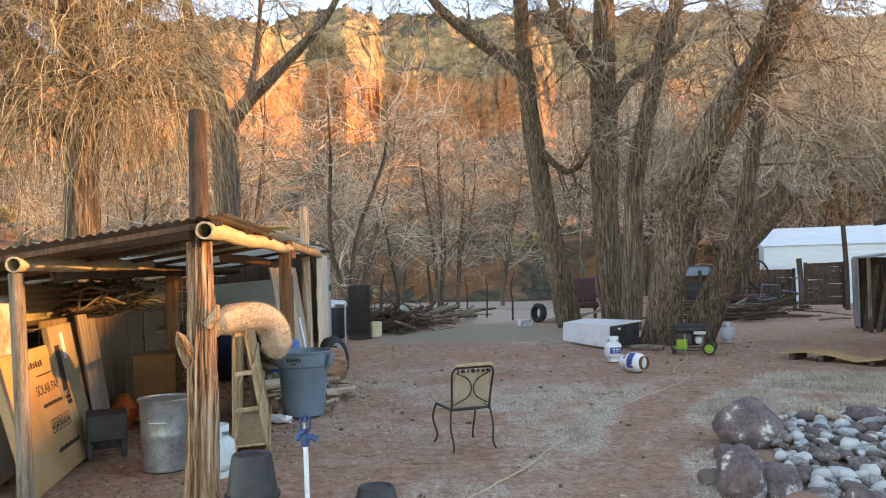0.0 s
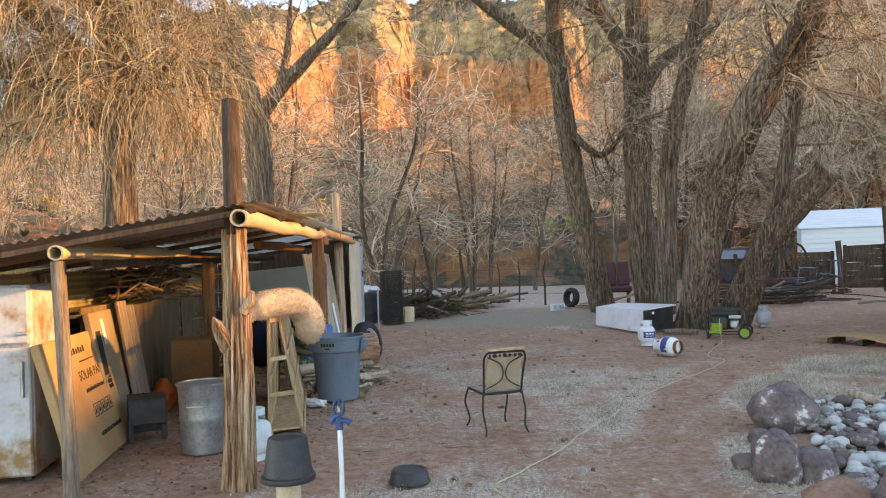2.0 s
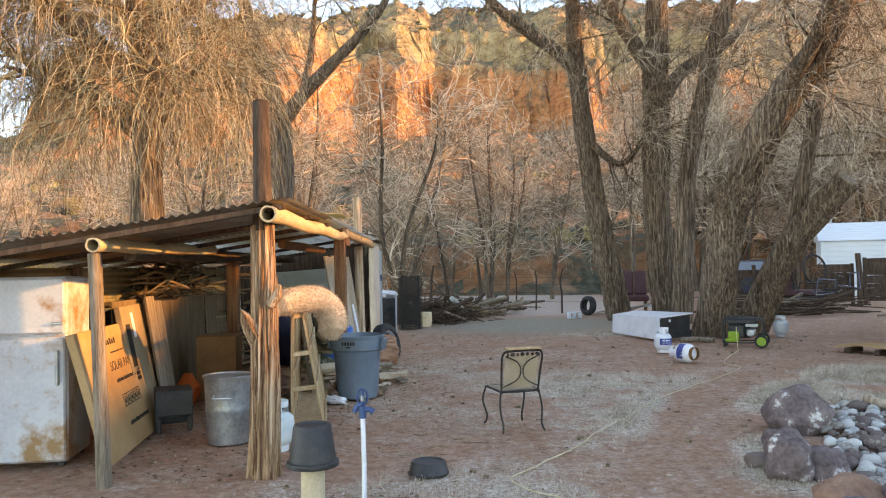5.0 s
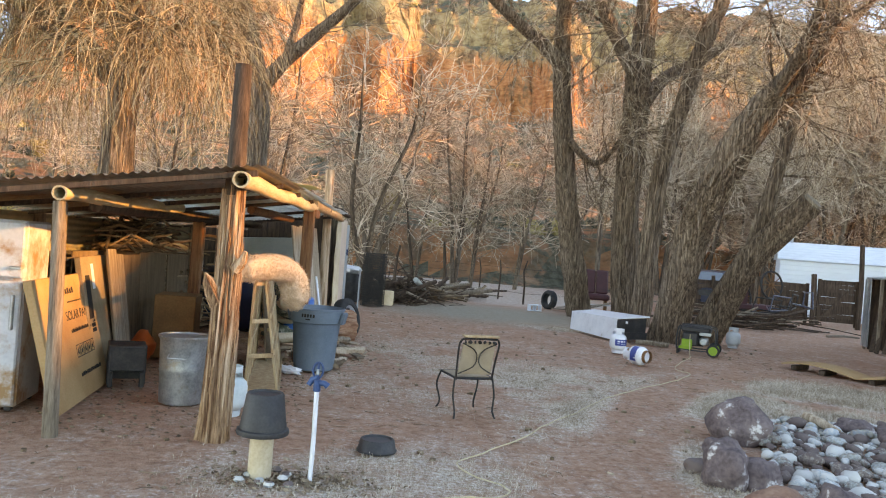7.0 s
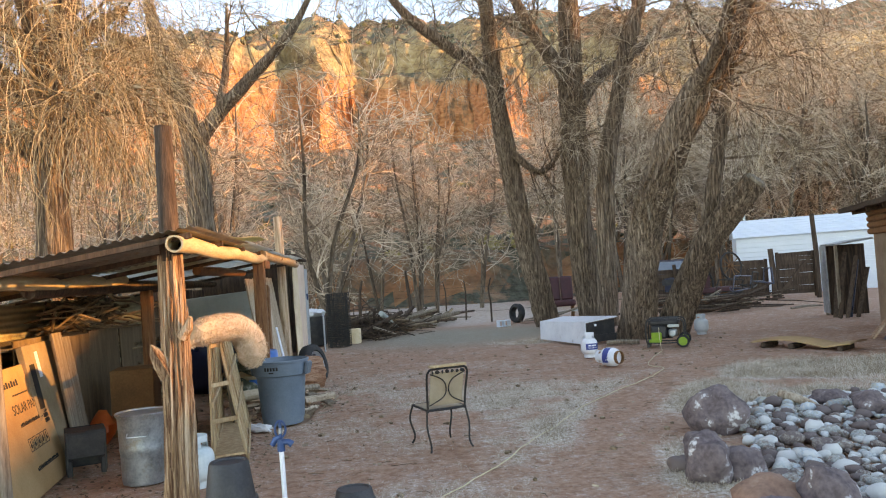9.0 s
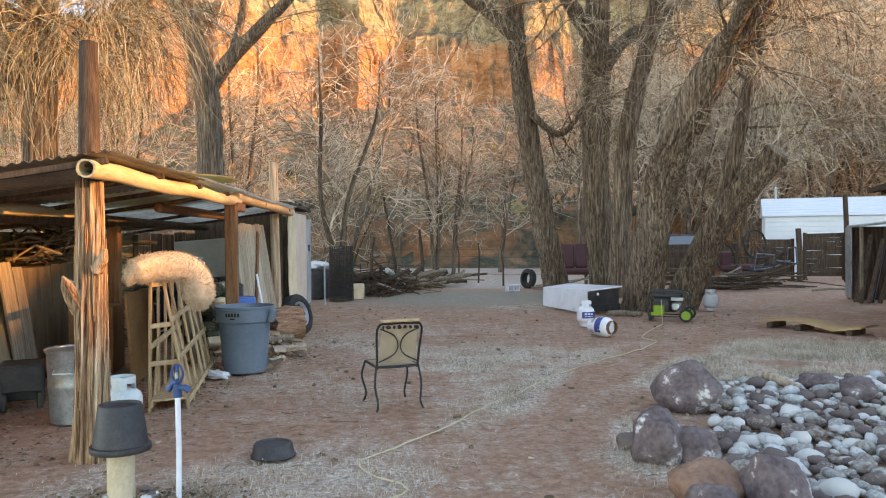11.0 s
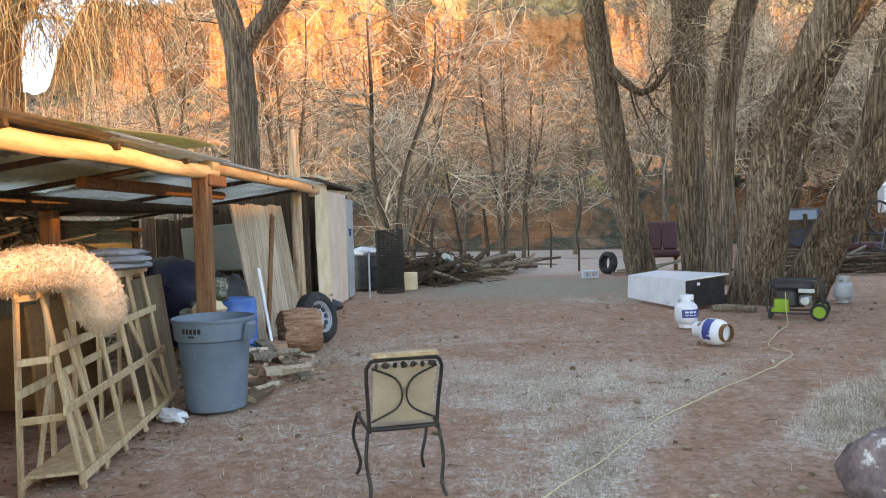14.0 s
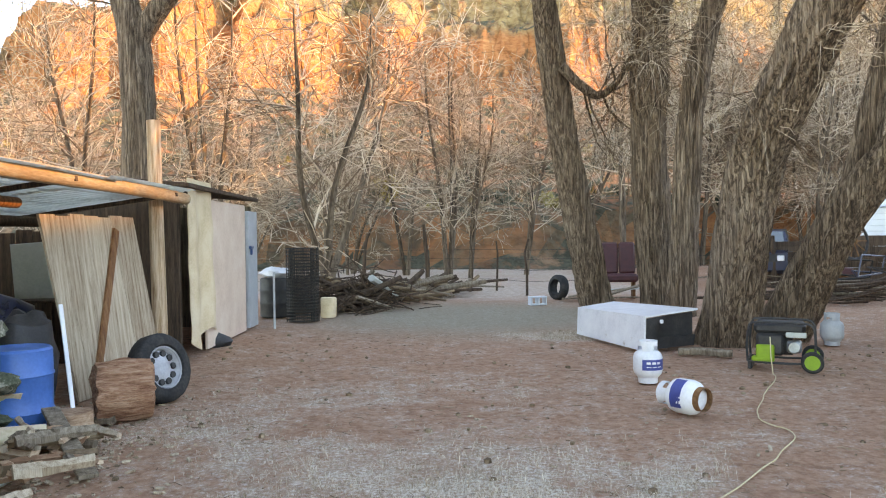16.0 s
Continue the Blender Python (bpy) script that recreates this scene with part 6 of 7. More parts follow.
# ---- beyond the cottonwood ----
tyre("tyre", "old black tyre standing against the cottonwood trunk", facing((4.1, 24.0, .3), (-1, -.5, .12)), .31, .22)
cb = thing("cinder_block", "pale concrete block lying on gravel", "block", (3.35, 22.6, 0), 15)
m = Mesh()
for x in (-.18, 0, .18):
    box(m, (x, 0, .1), (.035, .19, .19), .005)
for z in (.015, .185):
    box(m, (0, 0, z), (.4, .19, .03), .005)
part("block", m, M_SIDING, cb)
bs_ = thing("bench_seat", "burgundy vinyl bench seat abandoned outdoors", "bench seat", (5.45, 24.2, .0), -8)
for i in range(3):
    m = Mesh()
    box(m, (-.42 + i * .42, .1, 1.0), (.4, .14, .8), .05, (-12, 0, 0))
    part("backrest", m, M_BURGUNDY, bs_)
m = Mesh()
box(m, (0, -.2, .52), (1.26, .5, .2), .05)
part("seat", m, M_BURGUNDY, bs_)
for sx in (-.55, .55):
    m = Mesh()
    box(m, (sx, -.1, .21), (.06, .4, .42), .01)
    part("leg", m, M_RUST, bs_)
for k, (x0, y0, x1, y1, z0, z1, mt) in enumerate(((4.2, 23.3, 5.8, 23.0, .12, .35, M_GREYWOOD), (4.4, 23.1, 6.2, 23.4, .25, .3, M_PALEPANEL), (4.1, 23.5, 6.0, 23.6, .06, .06, M_GREYWOOD), (4.6, 22.8, 6.3, 23.2, .06, .5, M_GREYWOOD))):
    t = thing("loose_plank", "grey scrap board lying behind the trees", "plank", group="scrap boards")
    m = Mesh()
    bar(m, (x0, y0, z0), (x1, y1, z1), .16, .03)
    part("plank", m, mt, t)


# pickup
car = thing("pickup_truck", "dark navy pickup truck parked behind the trees", "truck", (11.6, 29.3, 0), 62)
m = Mesh()
prof = [(-2.5, .5), (-2.5, 1.0), (-2.3, 1.08), (-1.0, 1.14), (-.45, 1.62), (-.1, 1.7), (.7, 1.7), (.95, 1.62), (1.05, 1.12), (2.5, 1.12), (2.55, .55), (2.2, .4), (-2.3, .4)]
n = len(prof)
m.add([(x, s * .88 * (.84 if z > 1.3 else 1), z) for s in (-1, 1) for x, z in prof],
      [(i, (i + 1) % n, n + (i + 1) % n, n + i) for i in range(n)] + [tuple(range(n))[::-1], tuple(range(n, 2 * n))])
bdy = part("body", m, M_NAVY, car, angle=25)
m = Mesh()
m.add([(-.98, -.74, 1.19), (-.98, .74, 1.19), (-.47, .68, 1.6), (-.47, -.68, 1.6)], [(0, 1, 2, 3)])
for v in range(4):
    m.v[v] = (m.v[v][0] - .02, m.v[v][1], m.v[v][2] + .015)
for s in (-1, 1):
    m.add([(-.8, s * .872, 1.18), (.85, s * .872, 1.18), (.8, s * .76, 1.6), (-.38, s * .76, 1.6)], [(0, 1, 2, 3)])
part("window", m, M_GLASS, car, "pale reflecting glass", smooth=False)
for x in (-1.6, 1.6):
    for s in (-1, 1):
        m = Mesh()
        T = pose(x, s * .84, .36, 90, 0, 0)
        lathe(m, [(.2, -.1), (.34, -.11), (.37, -.06), (.37, .06), (.34, .11), (.2, .1), (.0, .1)], 28, T)
        w = part("wheel", m, M_TYRE, car)
        m = Mesh()
        lathe(m, [(.21, -.105), (.1, -.09), (.0, -.1)], 20, T)
        lathe(m, [(.21, .105), (.1, .09), (.0, .1)], 20, T)
        part("rim", m, M_GALV, w)
m = Mesh()
box(m, (-2.5, 0, .85), (.06, 1.2, .22), .01)
part("grille", m, M_BLACK, car)
for s in (-1, 1):
    m = Mesh()
    box(m, (-2.5, s * .7, .85), (.06, .2, .16), .02)
    part("headlight", m, M_WHITEPL, car)

# white steel outbuilding
sh = thing("steel_outbuilding", "white corrugated steel shed behind the corral gate", "shed", (15.3, 30.5, 0), -25)
LNX, HW, DP = 6.4, 2.42, 3.4
def ribbed(k, p0, ux, uz, n, depth):
    """Horizontal ribs on a plane."""
    p0, ux, uz = Vector(p0), Vector(ux), Vector(uz)
    nn = ux.cross(uz).normalized()
    vs, fs = [], []
    for i in range(n):
        for f, d in ((0, 0), (.72, 0), (.8, depth), (1.0, depth)):
            q = p0 + uz * ((i + f) / n) + nn * d
            vs += [q, q + ux]
    for i in range(len(vs) // 2 - 1):
        fs.append((2 * i, 2 * i + 1, 2 * i + 3, 2 * i + 2))
    k.add(vs, fs)
m = Mesh()
ribbed(m, (0, 0, 0), (LNX, 0, 0), (0, 0, HW), 12, -.03)
ribbed(m, (0, DP, 0), (0, -DP, 0), (0, 0, HW), 12, -.03)
ribbed(m, (LNX, 0, 0), (0, DP, 0), (0, 0, HW), 12, -.03)
ribbed(m, (LNX, DP, 0), (-LNX, 0, 0), (0, 0, HW), 12, -.03)
part("wall", m, M_SIDING, sh, smooth=False)
m = Mesh()
ribbed(m, (-.1, -.12, HW - .01), (LNX + .2, 0, 0), (0, DP / 2 + .12, .78), 7, .02)
ribbed(m, (-.1, DP + .12, HW - .01), (LNX + .2, 0, 0), (0, -DP / 2 - .12, .78), 7, .02)
m.add([(0, 0, HW), (0, DP, HW), (0, DP / 2, HW + .74)], [(0, 2, 1)])
m.add([(LNX, 0, HW), (LNX, DP, HW), (LNX, DP / 2, HW + .74)], [(0, 1, 2)])
part("roof", m, M_SIDING, sh, smooth=False)
m = Mesh()
tube(m, [(.5, DP / 2, HW + .5), (.5, DP / 2, HW + 1.3)], .06, 10)
part("stove_pipe", m, M_GALV, sh)

# corral fence and gates
def gate(at, w, h, rz, n, label, brace=True):
    t = thing("corral_gate", label, "gate", at, rz, "corral gates")
    for i in range(n):
        k = Mesh()
        box(k, (w / 2, 0, .2 + (h - .3) * i / (n - 1)), (w, .035, .15), .008, (0, random.uniform(-1.5, 1.5), 0))
        part("board", k, M_DARKWOOD, t)
    for x in (.05, w - .05):
        k = Mesh()
        box(k, (x, -.04, h / 2), (.12, .045, h), .008)
        part("stile", k, M_DARKWOOD, t)
    if brace:
        k = Mesh()
        bar(k, (.1, -.06, .2), (w - .1, -.06, h - .15), .11, .03, (0, 1, 0))
        part("brace", k, M_DARKWOOD, t)
    return t


gate((12.6, 26.3, 0), 1.45, 1.5, -14, 9, "dark weathered plank corral gate")
gate((14.15, 25.6, .05), 1.4, 1.65, -10, 10, "dark plank corral gate hung on a post")
for x, y, h, r in ((14.0, 25.55, 1.85, .1), (15.5, 25.2, 3.0, .09), (12.5, 26.5, 1.6, .09), (10.9, 26.9, 1.5, .08)):
    t = thing("fence_post", "dark weathered wooden fence post", "post", (x, y, 0), 0, "corral posts")
    m = Mesh()
    tube(m, [(0, 0, -.1), (.02, 0, h * .5), (-.05, 0, h)], [r, r * .95, r * .85], 10, True, ragged(x, .12))
    part("post", m, M_DARKWOOD, t)
gate((9.6, 27.2, 0), 2.8, 1.35, -8, 8, "dark plank corral fence panel", False)

# scrap heap in front of the corral
rgb = np.random.default_rng(12)
for k in range(64):
    t = thing("scrap_pole", "grey scrap pole in the heap by corral", "pole", group="scrap heap")
    m = Mesh()
    cx_, cy_ = 10.2 + 1.6 * rgb.normal() * .7, 22.6 + .7 * rgb.normal()
    a, l = rgb.normal() * .35 - .15, 1.0 + 1.6 * rgb.random()
    z = .06 + .5 * rgb.random() ** 2
    r = .014 + .024 * rgb.random()
    dx, dy = math.cos(a) * l / 2, math.sin(a) * l / 2
    tube(m, [(cx_ - dx, cy_ - dy, z), (cx_, cy_, z + .05 * rgb.normal()), (cx_ + dx, cy_ + dy, max(.04, z + .15 * rgb.normal()))], [r, r, r * .8], 7)
    part("pole", m, (M_DARKWOOD, M_GREYWOOD, M_DARKWOOD, M_DARKWOOD)[k % 4], t)
for k in range(4):
    t = thing("bed_frame", "blue-grey bent metal bed frame on the scrap heap", "frame", (10.9 + .35 * k, 22.9 - .2 * k, .45 + .1 * k), 25 * k, "scrap heap")
    m = Mesh()
    q = [(-.5, 0, 0), (.45, .05, .05), (.5, .0, .45), (-.35, .0, .5)]
    for i in range(4):
        tube(m, [q[i], q[(i + 1) % 4]], .022, 8)
    tube(m, [q[0], (0, .5, .1), q[1]], .02, 8)
    part("tube_frame", m, M_NAVY if k % 2 else M_IRON, t)
for (x, y, z, r, d) in ((11.75, 24.3, 1.35, .46, (.3, -1, .1)), (10.9, 24.7, .9, .5, (.5, -1, .3))):
    t = thing("spoked_wheel", "rusty iron spoked wagon wheel in scrap heap", "wheel")
    t.matrix_world = facing((x, y, z), d)
    m = Mesh()
    tube(m, [(r * math.cos(i * math.tau / 36), r * math.sin(i * math.tau / 36), 0) for i in range(37)], .035, 8, False)
    part("rim", m, M_IRON, t)
    m = Mesh()
    tube(m, [(0, 0, -.08), (0, 0, .08)], .06, 12)
    part("hub", m, M_RUST, t)
    for i in range(10):
        m = Mesh()
        a = i * math.tau / 10
        tube(m, [(.05 * math.cos(a), .05 * math.sin(a), 0), (r * math.cos(a), r * math.sin(a), 0)], .014, 6)
        part("spoke", m, M_RUST, t)
mach = thing("farm_machine", "rusty red farm machine behind the scrap heap", "machine", (11.3, 24.9, 0), 20)
m = Mesh()
box(m, (0, 0, .55), (1.6, .5, .18), .03)
box(m, (-.5, 0, .85), (.5, .45, .5), .05)
part("body", m, M_BURGUNDY, mach)
for x in (-.6, .6):
    m = Mesh()
    tube(m, [(x, -.3, .1), (x, .3, .1)], .09, 12)
    box(m, (x, 0, .3), (.1, .4, .5), .02)
    part("leg", m, M_RUST, mach)
m = Mesh()
box(m, (.45, 0, .95), (.06, .06, .7), .01)
part("lever", m, M_RUST, mach)

# ---- adobe cabin at the right ----
cab = thing("cabin", "brown adobe cabin with log eaves and tar roof", "cabin", (10.52, 15.32, 0), -24)
m = Mesh()
box(m, (.14, -3.8, 1.2), (.28, 7.6, 2.6), .04)
box(m, (2.4, -.14, 1.2), (4.3, .28, 2.6), .04)
part("wall", m, M_LOGWALL, cab, "rough brown plaster")
m = Mesh()
for i in range(4):
    tube(m, [(-.02, -7.6, 2.05 + .14 * i), (-.02, .1, 2.05 + .14 * i)], .075, 10)
part("log_course", m, M_REDWOOD, cab, "brown log courses under the eaves")
m = Mesh()
grid(m, 10, 24, lambda u, v: (-.55 + 5 * u, .6 - 8.4 * v, 2.62 + .55 * u + .02 * nz(u * 20, v * 30, 1, 1)))
grid(m, 10, 24, lambda u, v: (4.45 - 5 * u, .6 - 8.4 * v, 3.07 - .55 * u + .02 * nz(u * 20, v * 30, 1, 5)))
grid(m, 1, 24, lambda u, v: (-.56, .6 - 8.4 * v, 2.52 + .1 * u + .03 * nz(v * 40, 0, 1, 2)))
grid(m, 24, 1, lambda u, v: (-.55 + 5 * u, .61, 2.52 + .55 * u + .1 * v))
part("roof", m, M_DARKWOOD, cab, "dark ragged roof edge")
for i in range(6):
    m = Mesh()
    tube(m, [(-.45, -.3 - i * 1.35, 2.5), (.4, -.3 - i * 1.35, 2.58)], .06, 8)
    part("rafter_end", m, M_DARKWOOD, cab)
lean = thing("tool_lean_to", "small lean-to with tools beside the cabin", "lean-to", (11.17, 17.25, 0), -20)
m = Mesh()
box(m, (0, 0, 1.86), (.9, 1.3, .05), .01, (0, -7, 0))
part("roof", m, M_GALV, lean, "metal lean-to roof")
for x, y in ((-.4, -.6), (-.4, .6)):
    m = Mesh()
    box(m, (x, y, .9), (.07, .07, 1.82), .01)
    part("post", m, M_GREYWOOD, lean)
m = Mesh()
box(m, (.1, .5, .9), (.9, .06, 1.8), .01)
part("back_board", m, M_DARKWOOD, lean)
for i in range(4, 7):
    m = Mesh()
    box(m, (-.46, -.58 + .19 * i, .93), (.03 - .012 * (i % 2), .186, 1.72), .008)
    part("side_sheet", m, M_GALV, lean, "galvanized side sheet")
for i, (x, y, tx, mt) in enumerate(((-.3, -.5, .2, M_DARKWOOD), (-.15, -.55, .3, M_DARKWOOD), (-.05, -.4, .25, M_NAVY), (-.35, -.25, .15, M_DARKWOOD), (.1, -.5, .3, M_DARKWOOD))):
    t = thing("leaning_board", "dark board leaning in the lean-to", "board", (11.17, 17.25, 0), -20, "lean-to boards")
    m = Mesh()
    bar(m, (x - .15, y - .25, .02), (x + tx, y + .3, 1.6 - .1 * i), .1, .035)
    part("board", m, mt, t)
for i in range(6):
    t = thing("leaning_board", "painted scrap board leaning against the cabin wall", "board", (8.42 + .13 * i, 12.5 - .23 * i, .0), -24, "boards by the cabin")
    m = Mesh()
    box(m, (0, 0, .48), (.045, .22, 1.22 + .06 * (i % 3)), .006, (0, 41, 0))
    part("board", m, (M_FIREWOOD, M_NAVY, M_PALEPANEL, M_GREYWOOD, M_PALELATH, M_DARKWOOD)[i], t).location = (.25, 0, -.02)
yl = thing("plastic_sheet", "yellow folded plastic sheet on leaning boards", "sheet", (9.05, 11.75, .62), -24)
m = Mesh()
grid(m, 10, 8, lambda u, v: (-.25 + .5 * u, -.35 + .7 * v, .06 * math.sin(u * 4) + .1 * u + .04 * nz(u * 4, v * 4, 1, 1)))
grid(m, 10, 8, lambda u, v: (.25 - .5 * u, -.35 + .7 * v, .06 * math.sin((1 - u) * 4) + .1 * (1 - u) + .04 * nz((1 - u) * 4, v * 4, 1, 1) - .012))
part("sheet", m, material("yellow_plastic", [(.6, .36, .03), (.7, .45, .05)], 5, .5, bump=.1), yl)
bd = thing("warped_board", "warped tan plywood sheet lying on dry grass", "board", (6.7, 12.1, 0), -64)
def wz(u, v):
    return .05 + .1 * abs(math.sin(math.pi * (u * 1.2 + .1))) + .03 * math.sin(v * 3)
m = Mesh()
grid(m, 20, 6, lambda u, v: (-.95 + 1.9 * u, -.28 + .56 * v, wz(u, v)))
grid(m, 20, 6, lambda u, v: (.95 - 1.9 * u, -.28 + .56 * v, wz(1 - u, v) - .02))
grid(m, 20, 1, lambda u, v: (-.95 + 1.9 * u, -.28, wz(u, 0) - .02 + .02 * v))
part("sheet", m, M_CARD, bd)
for x in (-.75, -.2, .7):
    m = Mesh()
    box(m, (x, 0, .03), (.1, .5, .09), .01, (0, 0, 8))
    part("batten", m, M_DARKWOOD, bd)

# ---- far end: wire roll, bins, log pile, stakes ----
wr = thing("wire_roll", "rusty roll of wire fencing standing on end", "wire roll", (-1.62, 19.95, 0))
for lay in range(3):
    m = Mesh()
    r = .31 - .04 * lay
    for j in range(24):
        z = .03 + j * .06
        tube(m, [(r * math.cos(i * math.tau / 22), r * math.sin(i * math.tau / 22), z) for i in range(23)], .008, 4, False)
    for i in range(36):
        a = i * math.tau / 36 + .06 * lay
        tube(m, [(r * math.cos(a), r * math.sin(a), 0), (r * math.cos(a), r * math.sin(a), 1.42)], .0055, 4)
    part("wire_layer", m, M_IRON, wr, smooth=False)["kind"] = "stuff"
for k, (x, y, r, h, mt, lb) in enumerate(((-2.3, 20.9, .32, .8, M_BLACK, "black plastic drum with a white bag on top"), (-1.95, 21.8, .28, .75, M_DARKWOOD, "dark weathered barrel by the wood pile"), (-1.2, 20.6, .16, .4, M_CANVAS, "pale chopping block by the wire roll"))):
    t = thing("barrel", lb, "barrel", (x, y, 0))
    m = Mesh()
    lathe(m, [(r * .9, 0), (r, .03), (r, h * .33), (r * 1.03, h * .36), (r, h * .4), (r, h * .66), (r * 1.03, h * .7), (r, h * .73), (r, h - .02), (r * .92, h), (0, h - .01)], 28)
    part("drum", m, mt, t)
wb2 = thing("bag", "white plastic bag lying on the black drum", "bag", (-2.3, 20.85, .8))
m = Mesh()
blob(m, (0, 0, .1), (.3, .22, .12), 7, .4, 16)
part("bag_body", m, M_WHITEPL, wb2)
hs = thing("hose_post", "thin metal stake with blue tap", "stake", (-1.98, 18.9, 0))
m = Mesh()
tube(m, [(0, 0, -.1), (0, 0, 1.0)], .02, 8)
part("stake", m, M_GREYTANK, hs)
rgb = np.random.default_rng(8)
for k in range(74):
    u = rgb.random()
    cx_, cy_ = -1.0 + 2.6 * u + .35 * rgb.normal(), 22.3 + 4.6 * u + .7 * rgb.normal()
    a = rgb.normal() * .5 + .4
    l = .7 + 1.5 * rgb.random()
    z = .08 + .55 * rgb.random() * (1 - .75 * u)
    r = .03 + .06 * rgb.random()
    dx, dy = math.cos(a) * l / 2, math.sin(a) * l / 2
    dz = .22 * rgb.normal()
    t = thing("log", "dry grey branch log in the wood pile", "log", group="wood pile")
    m = Mesh()
    tube(m, [(cx_ - dx, cy_ - dy, max(r, z - dz)), (cx_, cy_, max(r, z + .03)), (cx_ + dx, cy_ + dy, max(r, z + dz))], [r, r * .95, r * .7], 8, True, ragged(k, .1))
    part("log", m, (M_DARKWOOD, M_GREYWOOD, M_BRUSH, M_DARKWOOD, M_PALEPANEL if k % 25 == 4 else M_GREYWOOD)[k % 5], t)
brush_pile("brush_heap", "dark tangled brush heap at the wood pile", (-.7, 22.3, 0), (1.0, 1.2, .7), 260, .9, .016, M_DARKWOOD)
for k, (x, y, h, r) in enumerate(((.92, 27.6, 1.95, .07), (2.2, 27.4, 1.45, .03), (2.9, 27.2, 1.45, .032), (3.55, 25.6, 1.5, .035), (-.9, 27.4, 1.7, .06))):
    t = thing("fence_stake", "crooked wooden fence stake in dry wash", "stake", (x, y, 0), 0, "wash fence stakes")
    m = Mesh()
    tube(m, [(0, 0, -.1), (.03 * math.sin(k), 0, h * .4), (-.06 * math.cos(k * 2), 0, h * .75), (-.1 + .05 * k, 0, h)], [r, r * .95, r * .85, r * .6], 8, True, ragged(k, .1))
    part("stake", m, M_DARKWOOD, t)
wf = thing("wire_fence", "thin wire fence strung along the stakes", "fence")
for z in (.35, .65, .95, 1.2):
    m = Mesh()
    pts = [(-8, 28.2, z), (-.9, 27.4, z), (.92, 27.6, z), (2.2, 27.4, z), (2.9, 27.2, z), (3.55, 25.6, z), (9.4, 27.2, z)]
    tube(m, pts, .006, 4, False)
    part("wire", m, M_IRON, wf)

# ---- stones ----
def boulder(at, s, seed, mat, label):
    t = thing("boulder", label, "boulder", at, 0, "boulders round the stone bed")
    k = Mesh()
    blob(k, (0, 0, s[2] * .62), s, seed, .3, 30, 1.3)
    part("stone", k, mat, t, angle=80)
boulder((2.18, 6.51, 0), (0.29, 0.24, 0.26), 2, M_LAVA, "large dark purple boulder with pale lichen")
boulder((1.72, 6.03, 0), (0.11, 0.1, 0.08), 3, M_LAVA, "dark purple boulder beside the stone bed")
boulder((1.35, 4.95, 0), (0.2, 0.2, 0.22), 4, M_LAVA, "rounded dark purple boulder edging the stones")
boulder((1.59, 4.89, 0), (0.17, 0.13, 0.15), 14, M_LAVA, "dark boulder with white lichen spots")
boulder((1.36, 4.12, 0), (0.26, 0.2, 0.15), 5, M_REDROCK, "broad rounded red boulder")
boulder((1.64, 3.92, 0), (0.22, 0.17, 0.2), 6, M_LAVA, "dark grey rounded boulder")
boulder((1.22, 3.78, 0), (0.14, 0.12, 0.12), 16, M_LAVA, "small dark purple boulder")
boulder((1.23, 3.23, 0), (0.24, 0.15, 0.17), 7, M_LAVA, "dark grey flat boulder")
boulder((1.18, 2.94, 0), (0.14, 0.12, 0.13), 8, M_ROCK, "pale grey boulder at the edge of stones")
boulder((1.59, 3.16, 0), (0.13, 0.11, 0.13), 18, M_REDROCK, "tan rounded boulder at the edge of stones")
boulder((1.24, 5.26, 0), (0.1, 0.08, 0.08), 11, M_ROCK, "small pale stone beside boulder")
boulder((3.85, 7.18, 0), (0.22, 0.14, 0.11), 9, M_LAVA, "dark flat boulder behind river stones")
boulder((3.95, 6.66, 0), (0.3, 0.16, 0.14), 10, M_LAVA, "long brown boulder behind river stones")
lg = thing("log", "short pale log lying behind the river stones", "log")
m = Mesh()
tube(m, [(3.41, 7.43, .12), (3.48, 7.21, .1), (3.54, 6.98, .06)], [.055, .05, .03], 12, True, ragged(5, .15))
part("log", m, M_DOORWOOD, lg)

bed = thing("stone_bed", "bed of rounded grey and blue river stones", "stone bed")
rgb = np.random.default_rng(40)
def in_bed(x, y):
    left = 1.3 + (y - 2.8) * .18 if y < 5 else 1.7 + (y - 5) * .4
    return x > left + .12 and y < 7.45 + .08 * (x - 2) and x < 8.2 and y > 1.2
placed, cells = [], {}
tries = 0
while len(placed) < 3000 and tries < 160000:
    tries += 1
    x, y = rgb.uniform(1.2, 8.2), rgb.uniform(1.2, 8.0)
    if not in_bed(x, y):
        continue
    s = .034 + .062 * rgb.random() ** 1.8
    key = (int(x / .25), int(y / .25))
    bad = False
    for a in (-1, 0, 1):
        for b in (-1, 0, 1):
            for (px, py, ps) in cells.get((key[0] + a, key[1] + b), ()):
                if (px - x) ** 2 + (py - y) ** 2 < ((ps + s) * .78) ** 2:
                    bad = True
    if bad:
        continue
    placed.append((x, y, s))
    cells.setdefault(key, []).append((x, y, s))
placed.sort(key=lambda q: (q[0] - 2.2) ** 2 + (q[1] - 5.5) ** 2)
shapes = []
for k in range(14):
    m = Mesh()
    blob(m, (0, 0, 0), (1.25, .95, .68), k + 60, .28, 10, 1.2)
    shapes.append(made_mesh("stone", m, M_ROCK, True, 80))
for x, y, s in placed[:300]:
    o = new("stone", shapes[int(rgb.integers(0, 14))])
    o.parent = bed
    o.matrix_local = pose(x, y, s * .42 + .03 * rgb.random(), float(rgb.normal() * 14), float(rgb.normal() * 14), float(rgb.random() * 360)) @ Matrix.Diagonal((s, s, s, 1))
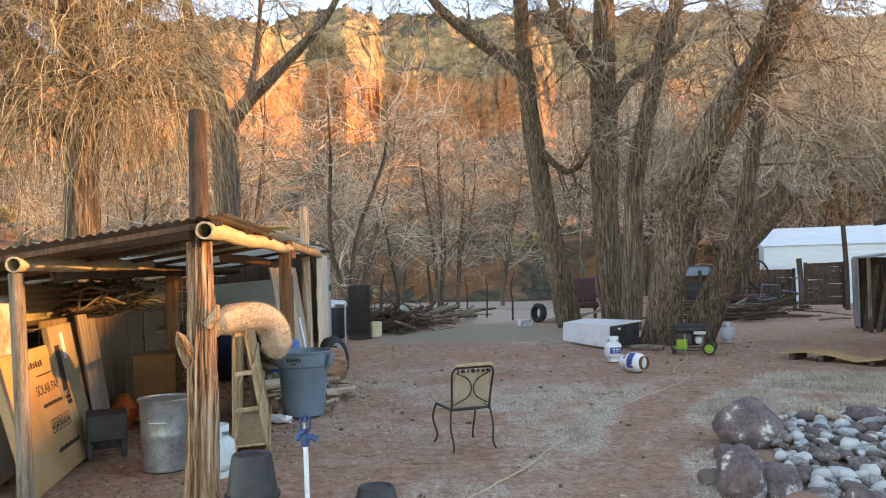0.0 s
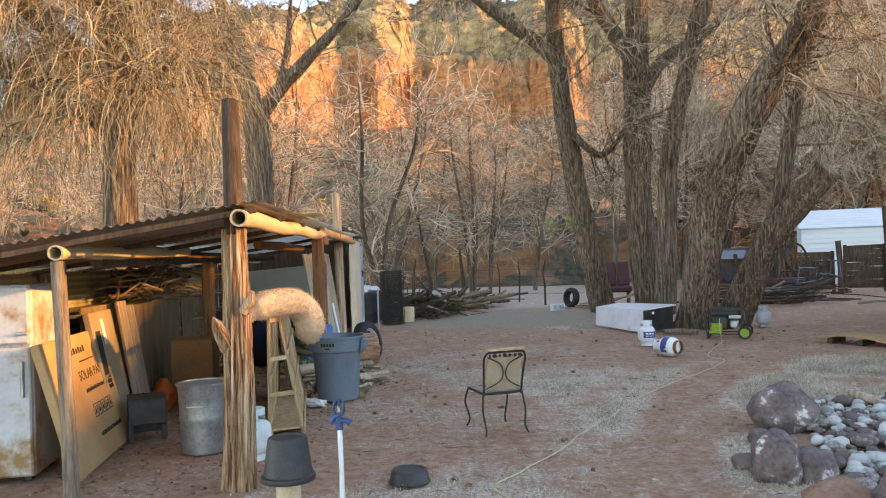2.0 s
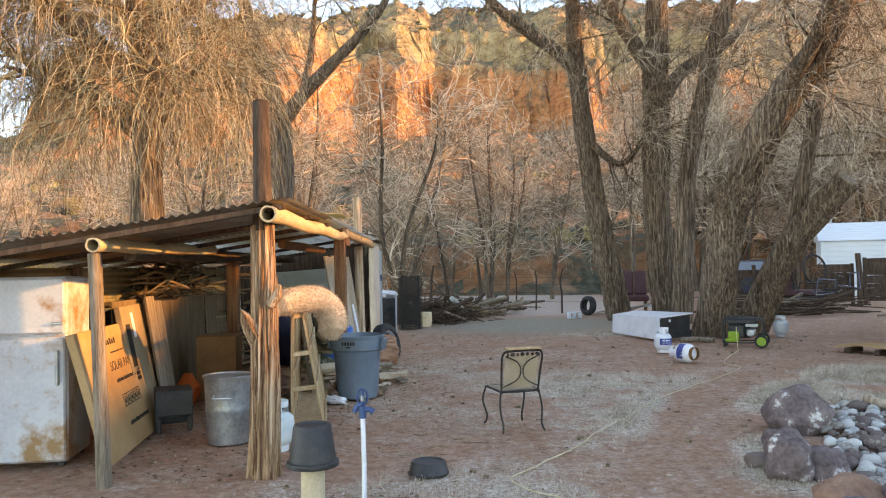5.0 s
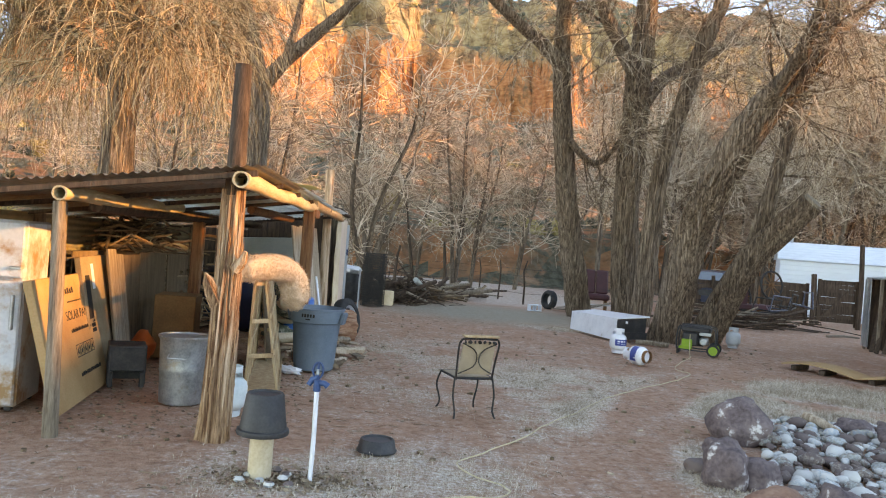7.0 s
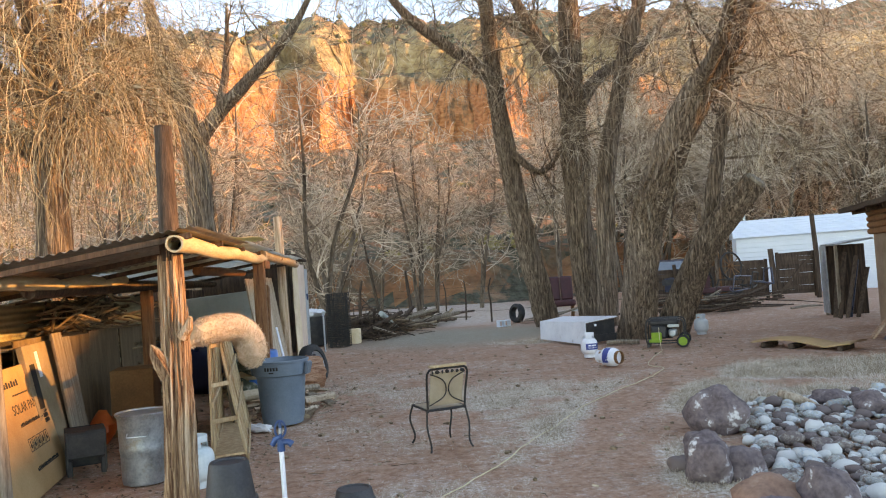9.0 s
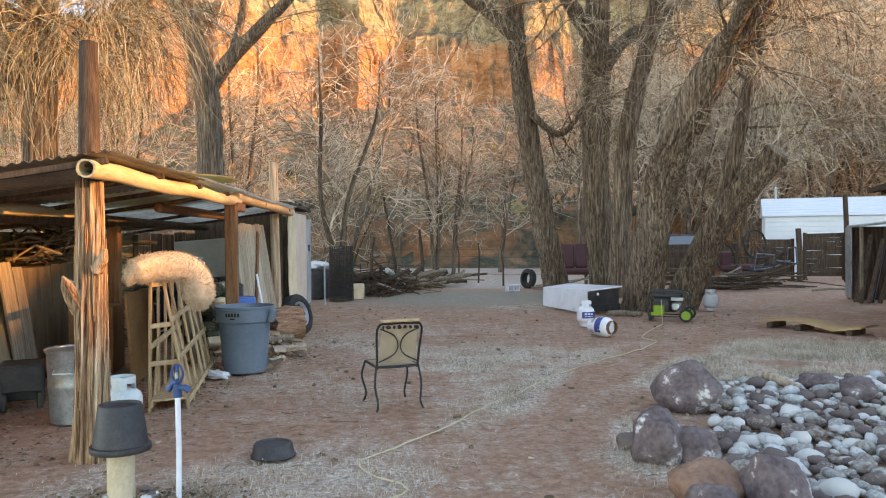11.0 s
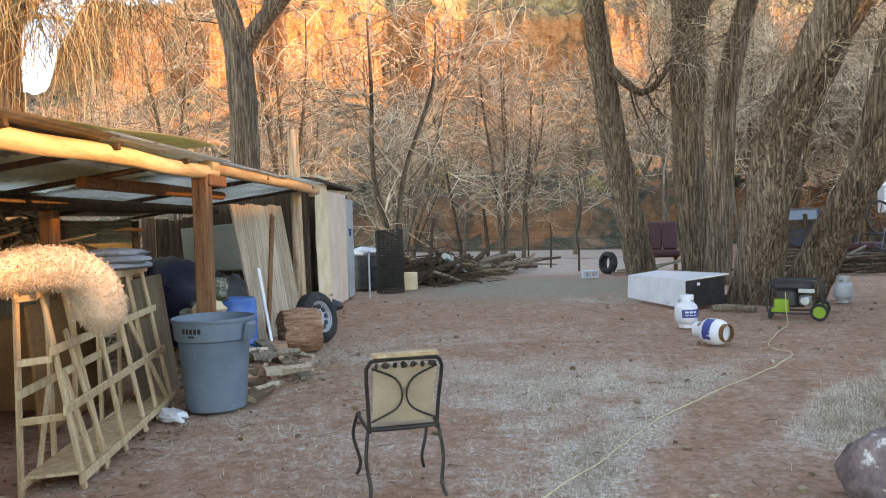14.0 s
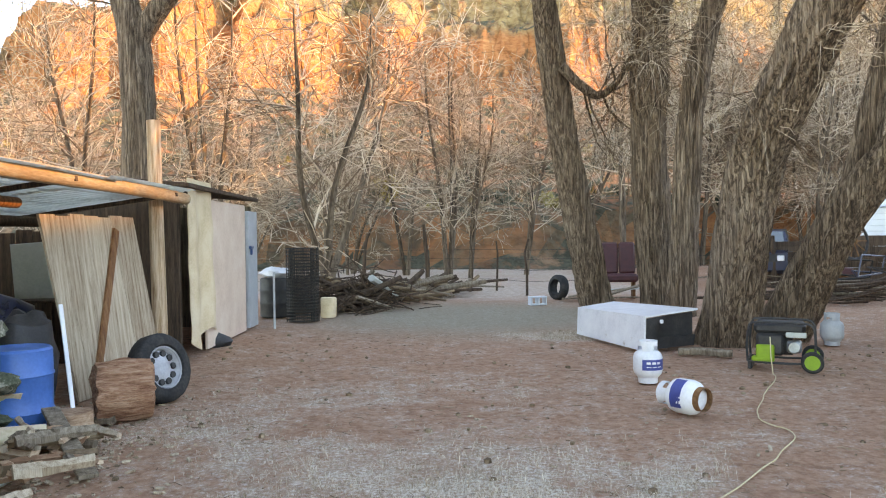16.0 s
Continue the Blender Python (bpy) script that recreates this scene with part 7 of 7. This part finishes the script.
m = Mesh()
for i, (x, y, s) in enumerate(placed[300:]):
    blob(m, (x, y, s * .42 + .03 * rgb.random()), (s * 1.2, s * .95, s * .7), i + 11, .28, 8, 1.2)
rest = part("gravel", m, M_ROCK, bed, angle=80)
rest["kind"] = "stuff"

# ---- dry grass, twigs and pebbles on the ground ----
m = Mesh()
count = 0
while count < 26000:
    x, y = rgb.uniform(-5, 9), rgb.uniform(1.5, 19)
    c = cover(x, y)[0]
    if rgb.random() > c ** 1.5 or (in_bed(x, y) and rgb.random() > .06):
        continue
    count += 1
    z = ground_z(x, y)
    tall = .014 + .03 * rgb.random() + (.045 * rgb.random() if x > 2.6 else 0)
    for b in range(5):
        a = rgb.random() * 6.28
        l = tall * (.5 + rgb.random())
        lean_ = .3 + 1.3 * rgb.random()
        w = .0009 + .0008 * rgb.random()
        ca, sa = math.cos(a), math.sin(a)
        px, py = x + .03 * rgb.normal(), y + .03 * rgb.normal()
        mx_, my_ = px + ca * l * lean_ * .5, py + sa * l * lean_ * .5
        m.add([(px - sa * w, py + ca * w, z), (px + sa * w, py - ca * w, z), (mx_ + sa * w, my_ - ca * w, z + l * .7), (mx_ - sa * w, my_ + ca * w, z + l * .7),
               (px + ca * l * lean_, py + sa * l * lean_, z + l * .8)], [(0, 1, 2, 3), (3, 2, 4)])
gr = part("dry_grass", m, material("straw", [(.32, .225, .15), (.54, .43, .32), (.76, .66, .54)], 2, .9, bump=0, rand=.6), smooth=False)
tagged(gr, "short frosted straw-coloured dry grass", "grass", kind="stuff")
m = Mesh()
A, R = [], []
straw_a, straw_r = [], []
for k in range(1500):
    x, y = rgb.uniform(-4, 7), rgb.uniform(2.5, 18)
    z = ground_z(x, y) + .006
    a, l = rgb.random() * 6.28, .04 + .16 * rgb.random() ** 3
    A.append([(x, y, z), (x + math.cos(a) * l * .5, y + math.sin(a) * l * .5, z + .01 * rgb.random()), (x + math.cos(a + .3) * l, y + math.sin(a + .3) * l, z)])
    R.append([.003, .0035, .002])
for k in range(6000):
    x, y = rgb.uniform(-4, 8), rgb.uniform(2.0, 14)
    if rgb.random() > .12 + cover(x, y)[0]:
        continue
    z = ground_z(x, y) + .004
    a, l = rgb.random() * 6.28, .03 + .1 * rgb.random() ** 2
    straw_a.append([(x, y, z), (x + math.cos(a) * l * .5, y + math.sin(a) * l * .5, z + .012 * rgb.random()), (x + math.cos(a + .4) * l, y + math.sin(a + .4) * l, z + .004)])
    straw_r.append([.001, .0012, .0008])
many_tubes(m, A, R, 3)
for k in range(700):
    x, y = rgb.uniform(-4, 7), rgb.uniform(2.5, 18)
    s = .008 + .035 * rgb.random() ** 3
    blob(m, (x, y, ground_z(x, y) + s * .3), (s, s * .8, s * .6), k, .3, 6)
tw = part("ground_litter", m, M_BRUSH)
fs_ = Mesh()
many_tubes(fs_, straw_a, straw_r, 3)
fallen = part("fallen_straw", fs_, gr.data.materials[0], smooth=False)
tagged(fallen, "pale dry straw stems lying flat on dirt", "straw", kind="stuff")
tagged(tw, "scattered twigs and small stones on dirt", "litter", kind="stuff")
